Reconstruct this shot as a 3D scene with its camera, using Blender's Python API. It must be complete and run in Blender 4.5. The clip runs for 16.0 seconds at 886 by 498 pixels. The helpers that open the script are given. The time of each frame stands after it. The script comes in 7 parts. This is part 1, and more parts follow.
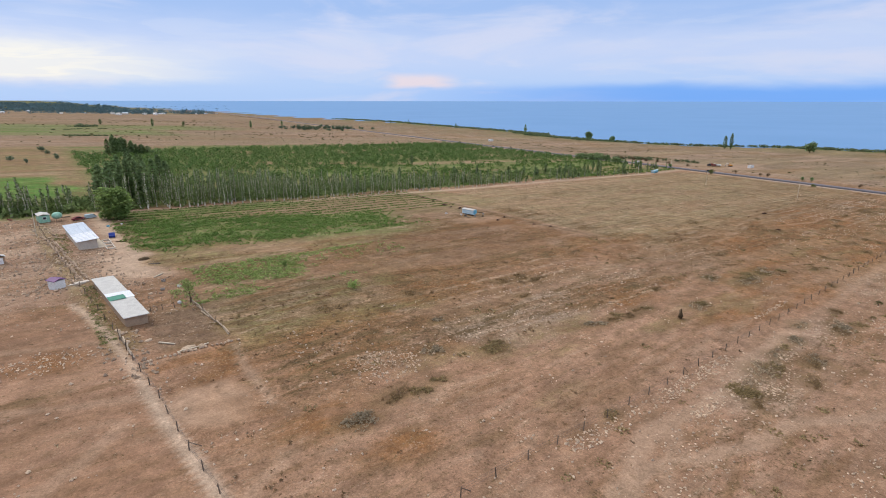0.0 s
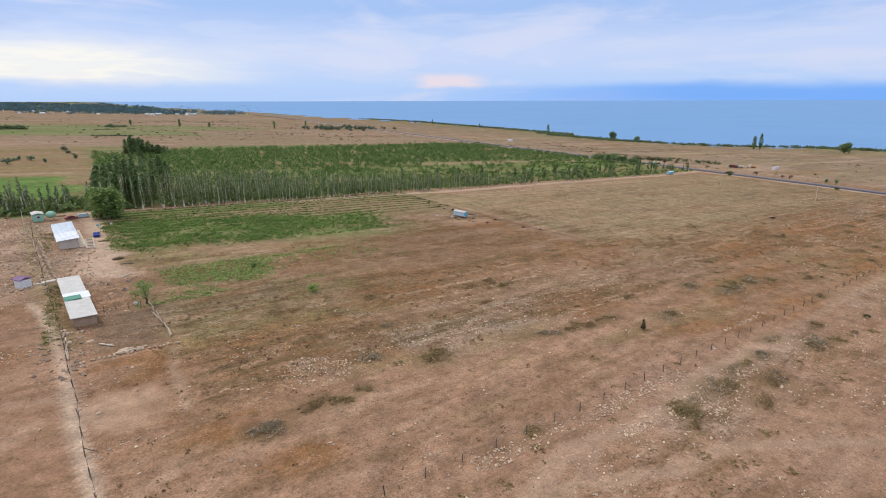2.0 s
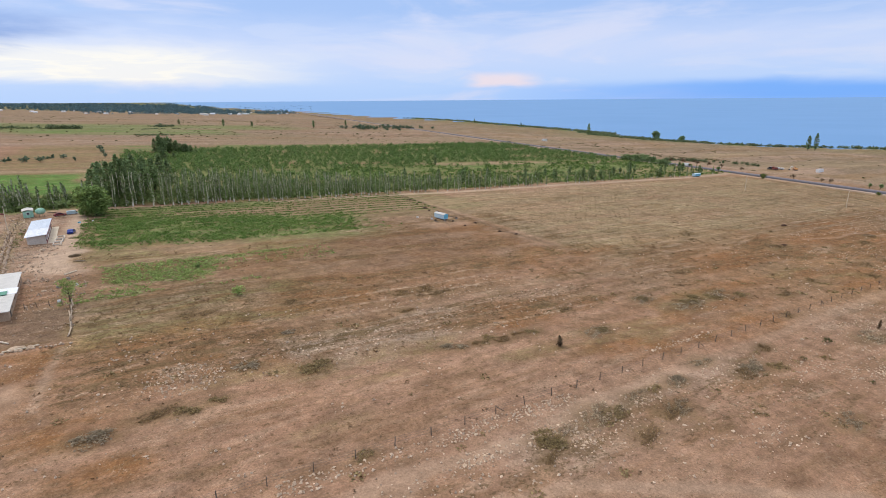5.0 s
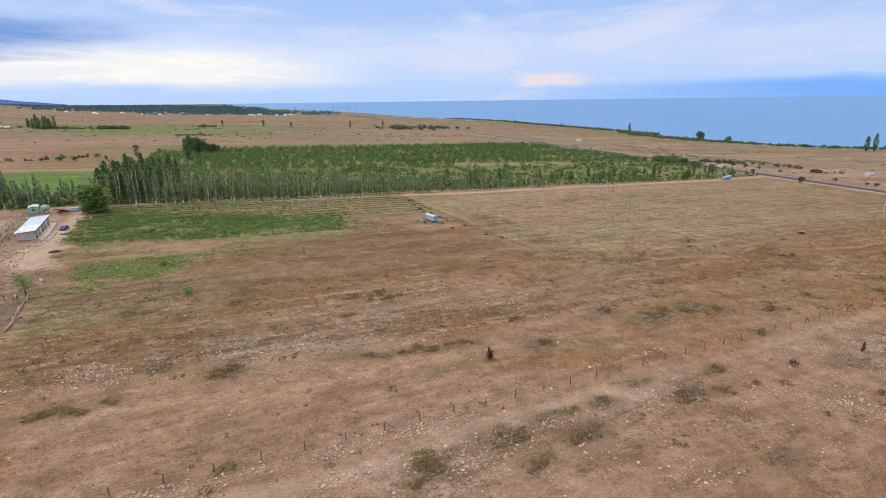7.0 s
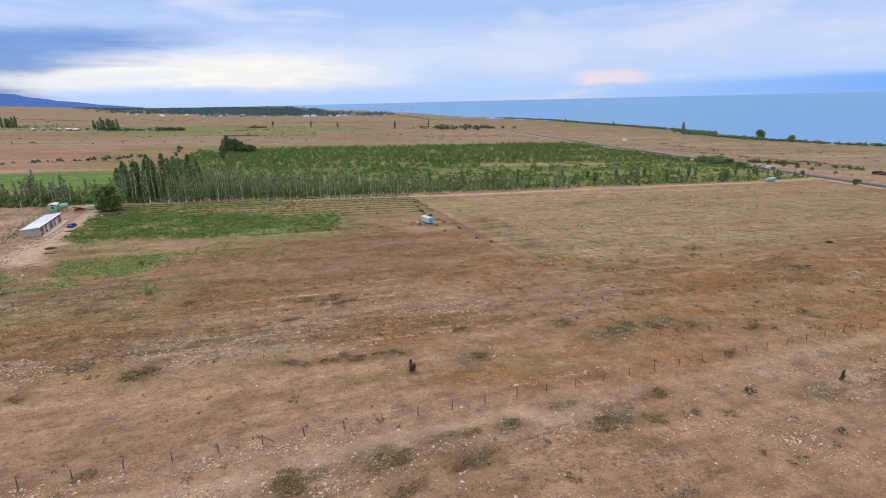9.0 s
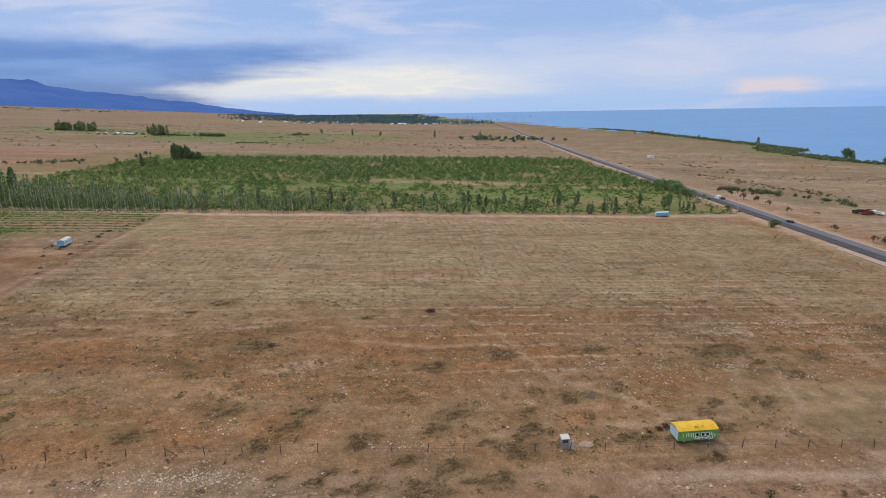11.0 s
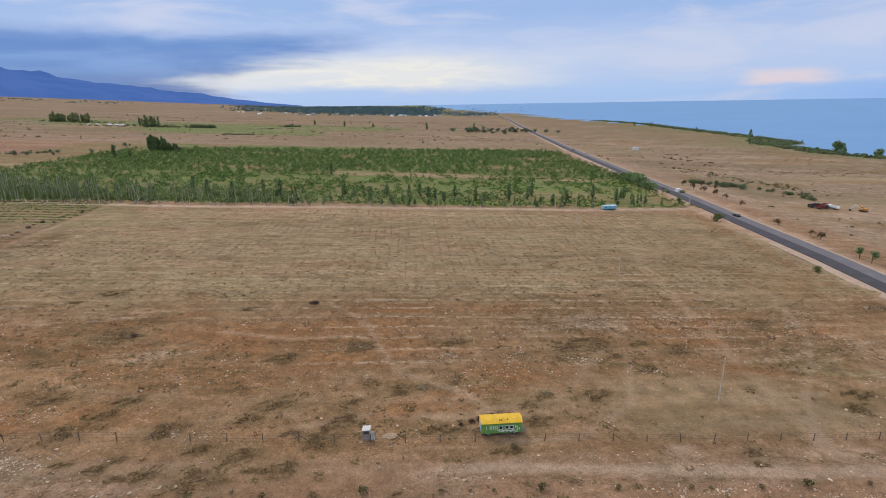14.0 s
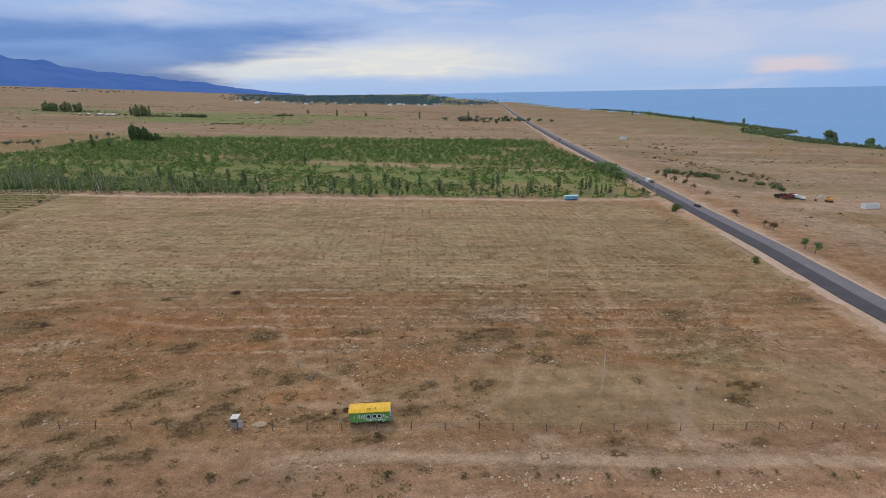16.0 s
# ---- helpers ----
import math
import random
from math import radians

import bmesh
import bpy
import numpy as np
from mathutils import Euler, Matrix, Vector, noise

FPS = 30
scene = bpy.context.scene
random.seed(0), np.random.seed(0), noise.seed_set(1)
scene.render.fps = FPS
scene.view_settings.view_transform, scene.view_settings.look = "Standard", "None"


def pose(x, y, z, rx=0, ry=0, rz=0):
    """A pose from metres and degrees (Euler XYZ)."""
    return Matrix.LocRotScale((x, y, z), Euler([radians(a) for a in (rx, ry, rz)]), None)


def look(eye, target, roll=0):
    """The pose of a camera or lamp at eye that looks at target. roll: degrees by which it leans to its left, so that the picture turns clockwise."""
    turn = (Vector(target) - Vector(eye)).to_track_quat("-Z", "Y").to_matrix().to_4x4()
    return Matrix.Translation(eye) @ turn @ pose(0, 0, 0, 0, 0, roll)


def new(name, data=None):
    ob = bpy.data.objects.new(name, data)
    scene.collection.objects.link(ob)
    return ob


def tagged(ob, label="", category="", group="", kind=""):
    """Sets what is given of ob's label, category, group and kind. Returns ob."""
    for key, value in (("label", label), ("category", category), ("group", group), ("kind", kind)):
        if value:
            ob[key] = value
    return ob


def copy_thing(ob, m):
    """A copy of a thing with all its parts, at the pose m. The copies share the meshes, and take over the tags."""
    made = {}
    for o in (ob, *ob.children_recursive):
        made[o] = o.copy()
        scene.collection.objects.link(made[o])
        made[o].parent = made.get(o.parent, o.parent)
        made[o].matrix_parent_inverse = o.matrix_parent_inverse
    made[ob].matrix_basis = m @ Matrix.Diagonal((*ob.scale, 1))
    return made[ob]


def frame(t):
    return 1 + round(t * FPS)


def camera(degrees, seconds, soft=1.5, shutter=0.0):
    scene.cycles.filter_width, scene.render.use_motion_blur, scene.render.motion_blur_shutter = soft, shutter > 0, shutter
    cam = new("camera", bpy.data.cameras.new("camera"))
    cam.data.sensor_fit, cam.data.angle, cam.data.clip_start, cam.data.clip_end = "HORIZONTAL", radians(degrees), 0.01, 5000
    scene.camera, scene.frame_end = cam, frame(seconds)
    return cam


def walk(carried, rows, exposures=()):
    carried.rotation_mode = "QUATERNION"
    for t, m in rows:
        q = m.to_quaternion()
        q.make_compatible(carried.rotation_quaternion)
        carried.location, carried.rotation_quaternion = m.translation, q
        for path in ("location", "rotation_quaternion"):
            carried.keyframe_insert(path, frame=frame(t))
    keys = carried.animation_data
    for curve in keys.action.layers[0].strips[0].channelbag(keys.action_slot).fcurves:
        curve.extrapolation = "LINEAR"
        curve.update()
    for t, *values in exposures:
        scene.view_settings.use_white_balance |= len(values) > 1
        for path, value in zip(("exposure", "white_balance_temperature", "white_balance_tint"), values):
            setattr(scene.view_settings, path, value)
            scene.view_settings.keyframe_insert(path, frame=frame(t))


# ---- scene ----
cam = camera(80.9, 16.0, soft=0.95)
# All places and sizes below are in true metres. The flight covers so much ground in one second
# that the finished place and the path are shrunk together, as one model, to this scale.
MODEL = 0.278
PATH = [
    (0, -0.000, -0.002, 35.965, 0.031, -16.097, 0.081),
    (0.5, 3.179, 0.499, 35.969, 1.073, -16.097, 0.029),
    (1, 6.469, 1.111, 36.015, 1.823, -16.107, 0.016),
    (1.5, 9.944, 1.901, 36.124, 2.584, -16.141, -0.073),
    (2, 13.547, 2.668, 36.235, 3.215, -16.120, -0.137),
    (2.5, 17.157, 3.575, 36.323, 3.708, -16.151, -0.147),
    (3, 21.015, 4.586, 36.326, 4.592, -16.155, -0.224),
    (3.5, 24.961, 5.672, 36.337, 5.544, -16.167, -0.300),
    (4, 29.050, 6.782, 36.357, 6.609, -16.193, -0.364),
    (6.5, 50.923, 14.776, 35.921, 12.382, -16.117, -0.644),
    (7, 55.478, 16.831, 35.798, 13.822, -16.107, -0.773),
    (7.5, 60.054, 18.943, 35.796, 15.294, -16.103, -1.002),
    (8, 64.573, 21.301, 35.725, 16.773, -16.102, -1.157),
    (8.5, 69.022, 23.724, 35.561, 18.379, -16.069, -1.299),
    (9, 73.413, 26.371, 35.393, 19.960, -16.023, -1.415),
    (9.1, 74.813, 27.259, 35.394, 20.258, -16.003, -1.422),
    (9.2, 83.150, 32.782, 35.393, 21.964, -15.886, -1.461),
    (9.3, 94.676, 41.044, 35.373, 24.116, -15.733, -1.508),
    (9.4, 105.954, 49.750, 35.332, 25.985, -15.595, -1.546),
    (9.5, 116.982, 58.737, 35.271, 27.587, -15.473, -1.574),
    (9.6, 127.812, 67.995, 35.030, 28.947, -15.321, -1.490),
    (9.7, 138.564, 77.343, 34.768, 30.104, -15.185, -1.397),
    (9.8, 149.312, 86.673, 34.486, 31.088, -15.065, -1.294),
    (9.9, 160.118, 95.869, 34.183, 31.928, -14.960, -1.181),
    (10, 171.016, 104.798, 33.862, 32.654, -14.871, -1.060),
    (10.1, 181.445, 112.774, 33.715, 33.244, -14.848, -1.060),
    (10.2, 189.042, 118.254, 33.599, 33.636, -14.839, -1.055),
    (10.3, 189.827, 118.765, 33.585, 33.673, -14.839, -1.054),
    (10.6, 192.182, 120.297, 33.546, 33.786, -14.840, -1.051),
    (11.2, 196.892, 123.362, 33.468, 34.010, -14.842, -1.043),
    (11.8, 201.602, 126.426, 33.389, 34.234, -14.843, -1.036),
    (12.5, 207.097, 130.002, 33.298, 34.495, -14.845, -1.028),
    (13, 210.862, 132.659, 33.249, 34.608, -15.007, -1.006),
    (13.5, 214.749, 135.217, 33.303, 34.732, -15.319, -0.968),
    (14, 218.655, 137.765, 33.254, 34.894, -15.694, -1.007),
    (14.5, 222.537, 140.340, 33.178, 35.044, -16.090, -0.990),
    (15, 226.522, 142.955, 33.237, 35.199, -16.496, -1.056),
    (15.5, 230.462, 145.523, 33.320, 35.283, -16.828, -1.073),
    (16, 234.420, 148.182, 33.333, 35.375, -16.841, -1.093),
]
walk(cam, [(t, pose(x * MODEL, y * MODEL, z * MODEL, 90 + pitch, 0, yaw) @ pose(0, 0, 0, 0, 0, roll))
           for t, x, y, z, yaw, pitch, roll in PATH],
     exposures=[(0, 0.02, 6500, 10), (3, 0.06, 6500, 10), (7, 0.08, 6500, 10), (9.4, 0.05, 6500, 10), (10.1, -0.12, 6450, 9.5), (12.5, -0.16, 6450, 9.5), (14, -0.15, 6450, 9.5), (16, -0.26, 6400, 9)])


# ---- light: overcast evening sky over the lake ----
def build_world():
    world = bpy.data.worlds.new("overcast_sky")
    scene.world = world
    world.use_nodes = True
    nt = world.node_tree
    nt.nodes.clear()

    def node(kind, **sets):
        n = nt.nodes.new(kind)
        for k, v in sets.items():
            if k == "operation":
                n.operation = v
            elif k == "blend_type":
                n.blend_type = v
        return n

    def plug(sock, v):
        if hasattr(v, "links"):
            nt.links.new(v, sock)
        else:
            sock.default_value = v

    def m(op, a, b=0.0, c=0.0, clamp=False):
        n = node("ShaderNodeMath", operation=op)
        n.use_clamp = clamp
        for i, v in enumerate((a, b, c)):
            plug(n.inputs[i], v)
        return n.outputs[0]

    def ramp01(v, lo, hi):
        n = node("ShaderNodeMapRange")
        n.interpolation_type = "SMOOTHSTEP"
        plug(n.inputs[0], v)
        for i, q in ((1, lo), (2, hi), (3, 0.0), (4, 1.0)):
            n.inputs[i].default_value = q
        return n.outputs[0]

    def mix(f, a, b):
        n = node("ShaderNodeMixRGB")
        plug(n.inputs[0], f)
        for i, v in ((1, a), (2, b)):
            plug(n.inputs[i], (*v, 1) if isinstance(v, tuple) else v)
        return n.outputs[0]

    def band(v, lo0, lo1, hi0, hi1):
        return m("MULTIPLY", ramp01(v, lo0, lo1), m("SUBTRACT", 1.0, ramp01(v, hi0, hi1)))

    tc = node("ShaderNodeTexCoord")
    sep = node("ShaderNodeSeparateXYZ")
    nt.links.new(tc.outputs["Generated"], sep.inputs[0])
    dx, dy, dz = sep.outputs
    yaw = m("MULTIPLY", m("ARCTAN2", m("MULTIPLY", dx, -1.0), dy), 57.296)
    el = m("MULTIPLY", m("ARCSINE", dz), 57.296)

    def streaks(ky, ke, seed, detail=5.0, rough=0.55):
        cmb = node("ShaderNodeCombineXYZ")
        plug(cmb.inputs[0], m("MULTIPLY", yaw, ky))
        plug(cmb.inputs[1], m("MULTIPLY", el, ke))
        cmb.inputs[2].default_value = seed
        nz = node("ShaderNodeTexNoise")
        nt.links.new(cmb.outputs[0], nz.inputs["Vector"])
        nz.inputs["Scale"].default_value = 1.0
        nz.inputs["Detail"].default_value = detail
        nz.inputs["Roughness"].default_value = rough
        nz.inputs["Distortion"].default_value = 0.4
        return nz.outputs[0]

    n1, n2, n3 = streaks(0.055, 0.26, 1.3), streaks(0.10, 0.65, 7.7), streaks(0.12, 0.5, 3.1, 6.0)
    wob = m("MULTIPLY", m("SUBTRACT", n3, 0.5), 3.0)
    elw = m("ADD", el, wob)
    # layered cloud deck, lavender grey with brighter streaks
    low = mix(ramp01(el, 0.0, 5.0), (0.44, 0.63, 0.98), (0.56, 0.67, 0.95))
    deck = mix(ramp01(elw, 4.5, 9.0), low, (0.37, 0.54, 0.90))
    deck = mix(ramp01(el, 14.0, 40.0), deck, (1.05, 1.08, 1.15))
    pale = m("MULTIPLY", ramp01(n1, 0.47, 0.66), 0.85)
    deck = mix(m("MULTIPLY", pale, m("SUBTRACT", 1.0, ramp01(el, 11.0, 22.0))), deck, (0.665, 0.715, 0.92))
    # white glow low in the west
    els = m("ADD", el, m("MULTIPLY", wob, 0.45))
    glow = m("MULTIPLY", band(els, 1.1, 2.1, 3.6, 6.0), band(yaw, 16.0, 37.0, 62.0, 68.0))
    deck = mix(m("MULTIPLY", glow, m("ADD", 0.60, m("MULTIPLY", ramp01(n2, 0.40, 0.58), 0.40))), deck, (1.0, 0.96, 0.87))
    thin = m("MULTIPLY", ramp01(n2, 0.50, 0.60), band(el, 0.8, 2.0, 6.0, 9.0))
    deck = mix(m("MULTIPLY", thin, 0.35), deck, (0.62, 0.71, 0.93))
    # blue shade over the far shore
    shade = m("MULTIPLY", band(m("ADD", el, m("MULTIPLY", wob, 0.35)), -2.0, 0.2, 0.7, 1.9), m("SUBTRACT", 1.0, ramp01(yaw, -24.0, 12.0)))
    deck = mix(m("MULTIPLY", shade, 0.95), deck, (0.17, 0.42, 0.97))
    # rose cloud
    rose = m("MULTIPLY", band(m("ADD", el, m("MULTIPLY", wob, 0.5)), 0.9, 1.5, 1.9, 2.9), band(m("ADD", yaw, m("MULTIPLY", wob, 1.6)), -2.0, 1.5, 4.5, 7.5))
    deck = mix(m("MULTIPLY", rose, 0.7), deck, (0.95, 0.76, 0.76))
    # heavy rain cloud over the mountains
    lean = m("MULTIPLY", m("SUBTRACT", m("MAXIMUM", el, 2.4), 4.2), 4.0)
    rag = m("ADD", m("MULTIPLY", wob, 2.2), m("MULTIPLY", m("SUBTRACT", n2, 0.5), 16.0))
    storm = m("MULTIPLY", band(m("ADD", el, m("MULTIPLY", wob, 0.8)), -3.0, -1.0, 5.6, 7.6), ramp01(m("ADD", m("ADD", yaw, lean), rag), 46.0, 57.0))
    belly = mix(ramp01(n1, 0.35, 0.65), (0.105, 0.250, 0.640), (0.195, 0.365, 0.760))
    belly = mix(m("SUBTRACT", 1.0, ramp01(els, 1.2, 4.2)), belly, (0.082, 0.188, 0.490))
    deck = mix(m("MULTIPLY", storm, 0.96), deck, belly)
    # below the horizon the lake's colour goes on
    deck = mix(m("SUBTRACT", 1.0, ramp01(el, -0.5, -0.15)), deck, (0.25, 0.42, 0.70))

    sky = node("ShaderNodeTexSky")
    sky.sky_type = "NISHITA"
    sky.sun_disc = False
    sky.sun_elevation = radians(SUN_EL)
    sky.sun_rotation = radians(-SUN_YAW)
    b1, b2, ms, out = node("ShaderNodeBackground"), node("ShaderNodeBackground"), node("ShaderNodeMixShader"), node("ShaderNodeOutputWorld")
    nt.links.new(sky.outputs[0], b1.inputs[0])
    b1.inputs[1].default_value = 0.1
    nt.links.new(deck, b2.inputs[0])
    b2.inputs[1].default_value = 1.0
    ms.inputs[0].default_value = 0.92
    nt.links.new(b1.outputs[0], ms.inputs[1])
    nt.links.new(b2.outputs[0], ms.inputs[2])
    nt.links.new(ms.outputs[0], out.inputs[0])


SUN_EL, SUN_YAW = 48.0, 60.0
build_world()
sun_data = bpy.data.lights.new("sun", "SUN")
sun_data.energy, sun_data.angle, sun_data.color = 1.5, radians(14), (1.0, 0.93, 0.84)
sun = new("sun", sun_data)
sun.matrix_world = look((0, 0, 0), (math.sin(radians(SUN_YAW)) * math.cos(radians(SUN_EL)),
                                   -math.cos(radians(SUN_YAW)) * math.cos(radians(SUN_EL)), -math.sin(radians(SUN_EL))))

# ---- plan: field axes and lie of the land ----
U, N = np.array((0.785, 0.6195)), np.array((-0.6195, 0.785))
TURN = math.degrees(math.atan2(0.6195, 0.785))
LAKE = -32.5
SHORE = np.array([(16000, -9000), (5200, -3300), (1700, -500), (900, 430), (640, 690), (520, 772), (400, 802), (300, 838), (262, 868),
                  (220, 942), (188, 1000), (216, 1062), (186, 1122), (112, 1255), (-22, 1455), (-126, 1640), (-290, 1830),
                  (-576, 2122), (-830, 2500), (-1064, 2835), (-2300, 4250), (-5000, 7400), (-10600, 15200), (-13200, 19000)], float)


def vnoise(x, y, seed=0):
    """Smooth value noise in 0..1 on a unit lattice."""
    x, y = np.asarray(x, float), np.asarray(y, float)
    ix, iy = np.floor(x), np.floor(y)
    fx, fy = x - ix, y - iy
    fx, fy = fx * fx * (3 - 2 * fx), fy * fy * (3 - 2 * fy)

    def h(a, b):
        v = np.sin(a * 127.1 + b * 311.7 + seed * 74.7) * 43758.5453
        return v - np.floor(v)

    return (h(ix, iy) * (1 - fx) + h(ix + 1, iy) * fx) * (1 - fy) + (h(ix, iy + 1) * (1 - fx) + h(ix + 1, iy + 1) * fx) * fy


def fnoise(x, y, seed=0):
    return 0.55 * vnoise(x, y, seed) + 0.3 * vnoise(2.1 * x, 2.1 * y, seed + 3) + 0.15 * vnoise(4.3 * x, 4.3 * y, seed + 5)


def step(v, lo, hi):
    t = np.clip((v - lo) / (hi - lo), 0, 1)
    return t * t * (3 - 2 * t)


def inside(v, lo, hi, soft):
    return step(v, lo - soft, lo + soft) * (1 - step(v, hi - soft, hi + soft))


def shore_x(y):
    return np.interp(y, SHORE[:, 1], SHORE[:, 0])


def far_fall(x, y):
    """How far the plain dips below the near slope, more so towards the village."""
    turn = np.degrees(np.arctan2(170 - x, y - 100))
    far = np.hypot(x - 170, y - 100)
    dip = 0.0066 * step(turn, 39, 50) * (1 - 0.75 * step(turn, 56, 82))
    return (0.0062 - 0.0040 * step(turn, 42, 74)) * np.maximum(far - 1300, 0) + dip * np.maximum(far - 3200, 0)


def height(x, y):
    x, y = np.asarray(x, float), np.asarray(y, float)
    land = np.maximum(-0.03507 * x - 0.02358 * y - far_fall(x, y), LAKE + 0.7)
    land = land + 0.5 * (vnoise(x / 30, y / 30, 1) - 0.5) + 0.16 * (vnoise(x / 5, y / 5, 2) - 0.5) + 0.10 * (vnoise(x / 1.7, y / 1.7, 4) - 0.5)
    s, d = x * U[0] + y * U[1], x * N[0] + y * N[1]
    berm = inside(s, -3.0 - 0.08 * (d - 140), 5.0 - 0.08 * (d - 140), 1.5) * inside(d, 112, 178, 6)
    land = land + berm * (0.9 * vnoise(x / 1.9, y / 1.9, 6) - 0.3)
    out = step(x - shore_x(y) + 10 * (vnoise(x / 18, y / 18, 9) - 0.5), -4, 22)
    return land * (1 - out) + (LAKE - 4) * out


def sd(x, y):
    return np.asarray(x) * U[0] + np.asarray(y) * U[1], np.asarray(x) * N[0] + np.asarray(y) * N[1]


def xy(s, d):
    return s * U[0] + d * N[0], s * U[1] + d * N[1]


def spot(x, y, rz=0.0, size=1.0, dz=0.0, tall=None):
    """Pose on the ground at x, y, turned rz degrees from the field's axes."""
    return pose(x, y, float(height(x, y)) + dz, 0, 0, TURN + rz) @ Matrix.Diagonal((size, size, size if tall is None else tall, 1))


def plot(s, d, rz=0.0, size=1.0, dz=0.0, tall=None):
    return spot(*xy(s, d), rz, size, dz, tall)


# ---- materials ----
def shader(name):
    mt = bpy.data.materials.new(name)
    mt.use_nodes = True
    nt = mt.node_tree
    return mt, nt, nt.nodes["Principled BSDF"]


def pipe(nt, sock, v):
    if hasattr(v, "links"):
        nt.links.new(v, sock)
    elif isinstance(v, tuple) and len(v) == 3 and sock.type == "RGBA":
        sock.default_value = (*v, 1)
    else:
        sock.default_value = v


def n_place(nt):
    g = nt.nodes.new("ShaderNodeNewGeometry")
    sc = nt.nodes.new("ShaderNodeVectorMath")
    sc.operation = "SCALE"
    nt.links.new(g.outputs["Position"], sc.inputs[0])
    sc.inputs["Scale"].default_value = 1 / MODEL
    return sc.outputs[0]


def n_noise(nt, vec, scale, detail=4.0, rough=0.55, dist=0.0):
    n = nt.nodes.new("ShaderNodeTexNoise")
    nt.links.new(vec, n.inputs["Vector"])
    for k, v in (("Scale", scale), ("Detail", detail), ("Roughness", rough), ("Distortion", dist)):
        n.inputs[k].default_value = v
    return n.outputs[0]


def n_range(nt, v, lo, hi, a=0.0, b=1.0):
    n = nt.nodes.new("ShaderNodeMapRange")
    pipe(nt, n.inputs[0], v)
    for i, q in ((1, lo), (2, hi), (3, a), (4, b)):
        n.inputs[i].default_value = q
    return n.outputs[0]


def n_math(nt, op, a, b=0.0):
    n = nt.nodes.new("ShaderNodeMath")
    n.operation = op
    pipe(nt, n.inputs[0], a)
    pipe(nt, n.inputs[1], b)
    return n.outputs[0]


def n_mix(nt, f, a, b, kind="MIX"):
    n = nt.nodes.new("ShaderNodeMixRGB")
    n.blend_type = kind
    for i, v in enumerate((f, a, b)):
        pipe(nt, n.inputs[i], v)
    return n.outputs[0]


def n_bump(nt, bsdf, v, strength, dist):
    n = nt.nodes.new("ShaderNodeBump")
    n.inputs["Strength"].default_value = strength
    n.inputs["Distance"].default_value = dist * MODEL
    nt.links.new(v, n.inputs["Height"])
    nt.links.new(n.outputs[0], bsdf.inputs["Normal"])


def surface(name, a, b, scale=1.0, rough=0.9, metal=0.0, fine=8.0, wear=0.5, relief=0.02, island=0.0, each=0.0):
    """A material of two tones mixed by grain at two sizes; each: how far single objects differ, island: single pieces of a mesh."""
    mt, nt, bs = shader(name)
    p = n_place(nt)
    big, small = n_noise(nt, p, scale, 5), n_noise(nt, p, fine, 3)
    col = n_mix(nt, n_range(nt, big, 0.5 - wear / 2, 0.5 + wear / 2), a, b)
    val = n_range(nt, small, 0.3, 0.7, 0.8, 1.18)
    if each:
        oi = nt.nodes.new("ShaderNodeObjectInfo")
        val = n_math(nt, "MULTIPLY", val, n_range(nt, oi.outputs["Random"], 0, 1, 1 - each, 1 + each))
    if island:
        ge = nt.nodes.new("ShaderNodeNewGeometry")
        val = n_math(nt, "MULTIPLY", val, n_range(nt, ge.outputs["Random Per Island"], 0, 1, 1 - island, 1 + island))
    hue = nt.nodes.new("ShaderNodeHueSaturation")
    nt.links.new(col, hue.inputs["Color"])
    nt.links.new(val, hue.inputs["Value"])
    nt.links.new(hue.outputs[0], bs.inputs["Base Color"])
    bs.inputs["Roughness"].default_value, bs.inputs["Metallic"].default_value = rough, metal
    bs.inputs["Specular IOR Level"].default_value = 0.25
    if relief:
        n_bump(nt, bs, small, 0.6, relief)
    return mt


def leaf(name, a, b, scale=0.15):
    """Leaves let part of the light through."""
    mt = surface(name, a, b, scale, 0.75, 0, 1.5, 0.5, 0, island=0.35, each=0.15)
    nt = mt.node_tree
    bs, hue = nt.nodes["Principled BSDF"], next(n for n in nt.nodes if n.type == "HUE_SAT")
    tr, mx = nt.nodes.new("ShaderNodeBsdfTranslucent"), nt.nodes.new("ShaderNodeMixShader")
    nt.links.new(hue.outputs[0], tr.inputs[0])
    mx.inputs[0].default_value = 0.4
    nt.links.new(bs.outputs[0], mx.inputs[1])
    nt.links.new(tr.outputs[0], mx.inputs[2])
    nt.links.new(mx.outputs[0], nt.nodes["Material Output"].inputs[0])
    return mt


M_POPLAR = leaf("poplar_leaves", (0.134, 0.194, 0.066), (0.228, 0.288, 0.110))
M_COLUMN = leaf("dark_poplar_leaves", (0.170, 0.245, 0.100), (0.250, 0.320, 0.140))
M_WILLOW = leaf("willow_leaves", (0.170, 0.255, 0.075), (0.270, 0.345, 0.115))
M_ORCHARD = leaf("orchard_leaves", (0.052, 0.118, 0.030), (0.235, 0.340, 0.100), 0.3)
M_CROP = leaf("crop_leaves", (0.100, 0.188, 0.040), (0.205, 0.285, 0.078))
M_SAGE = leaf("sage_leaves", (0.255, 0.190, 0.086), (0.345, 0.260, 0.130), 0.6)
M_GREY = leaf("grey_sagebrush", (0.320, 0.255, 0.165), (0.420, 0.340, 0.235), 0.6)
M_GREEN = leaf("fresh_shrub_leaves", (0.115, 0.150, 0.042), (0.190, 0.220, 0.072), 0.6)
M_LIGHT = leaf("light_grass_blades", (0.270, 0.370, 0.105), (0.390, 0.480, 0.170), 0.4)
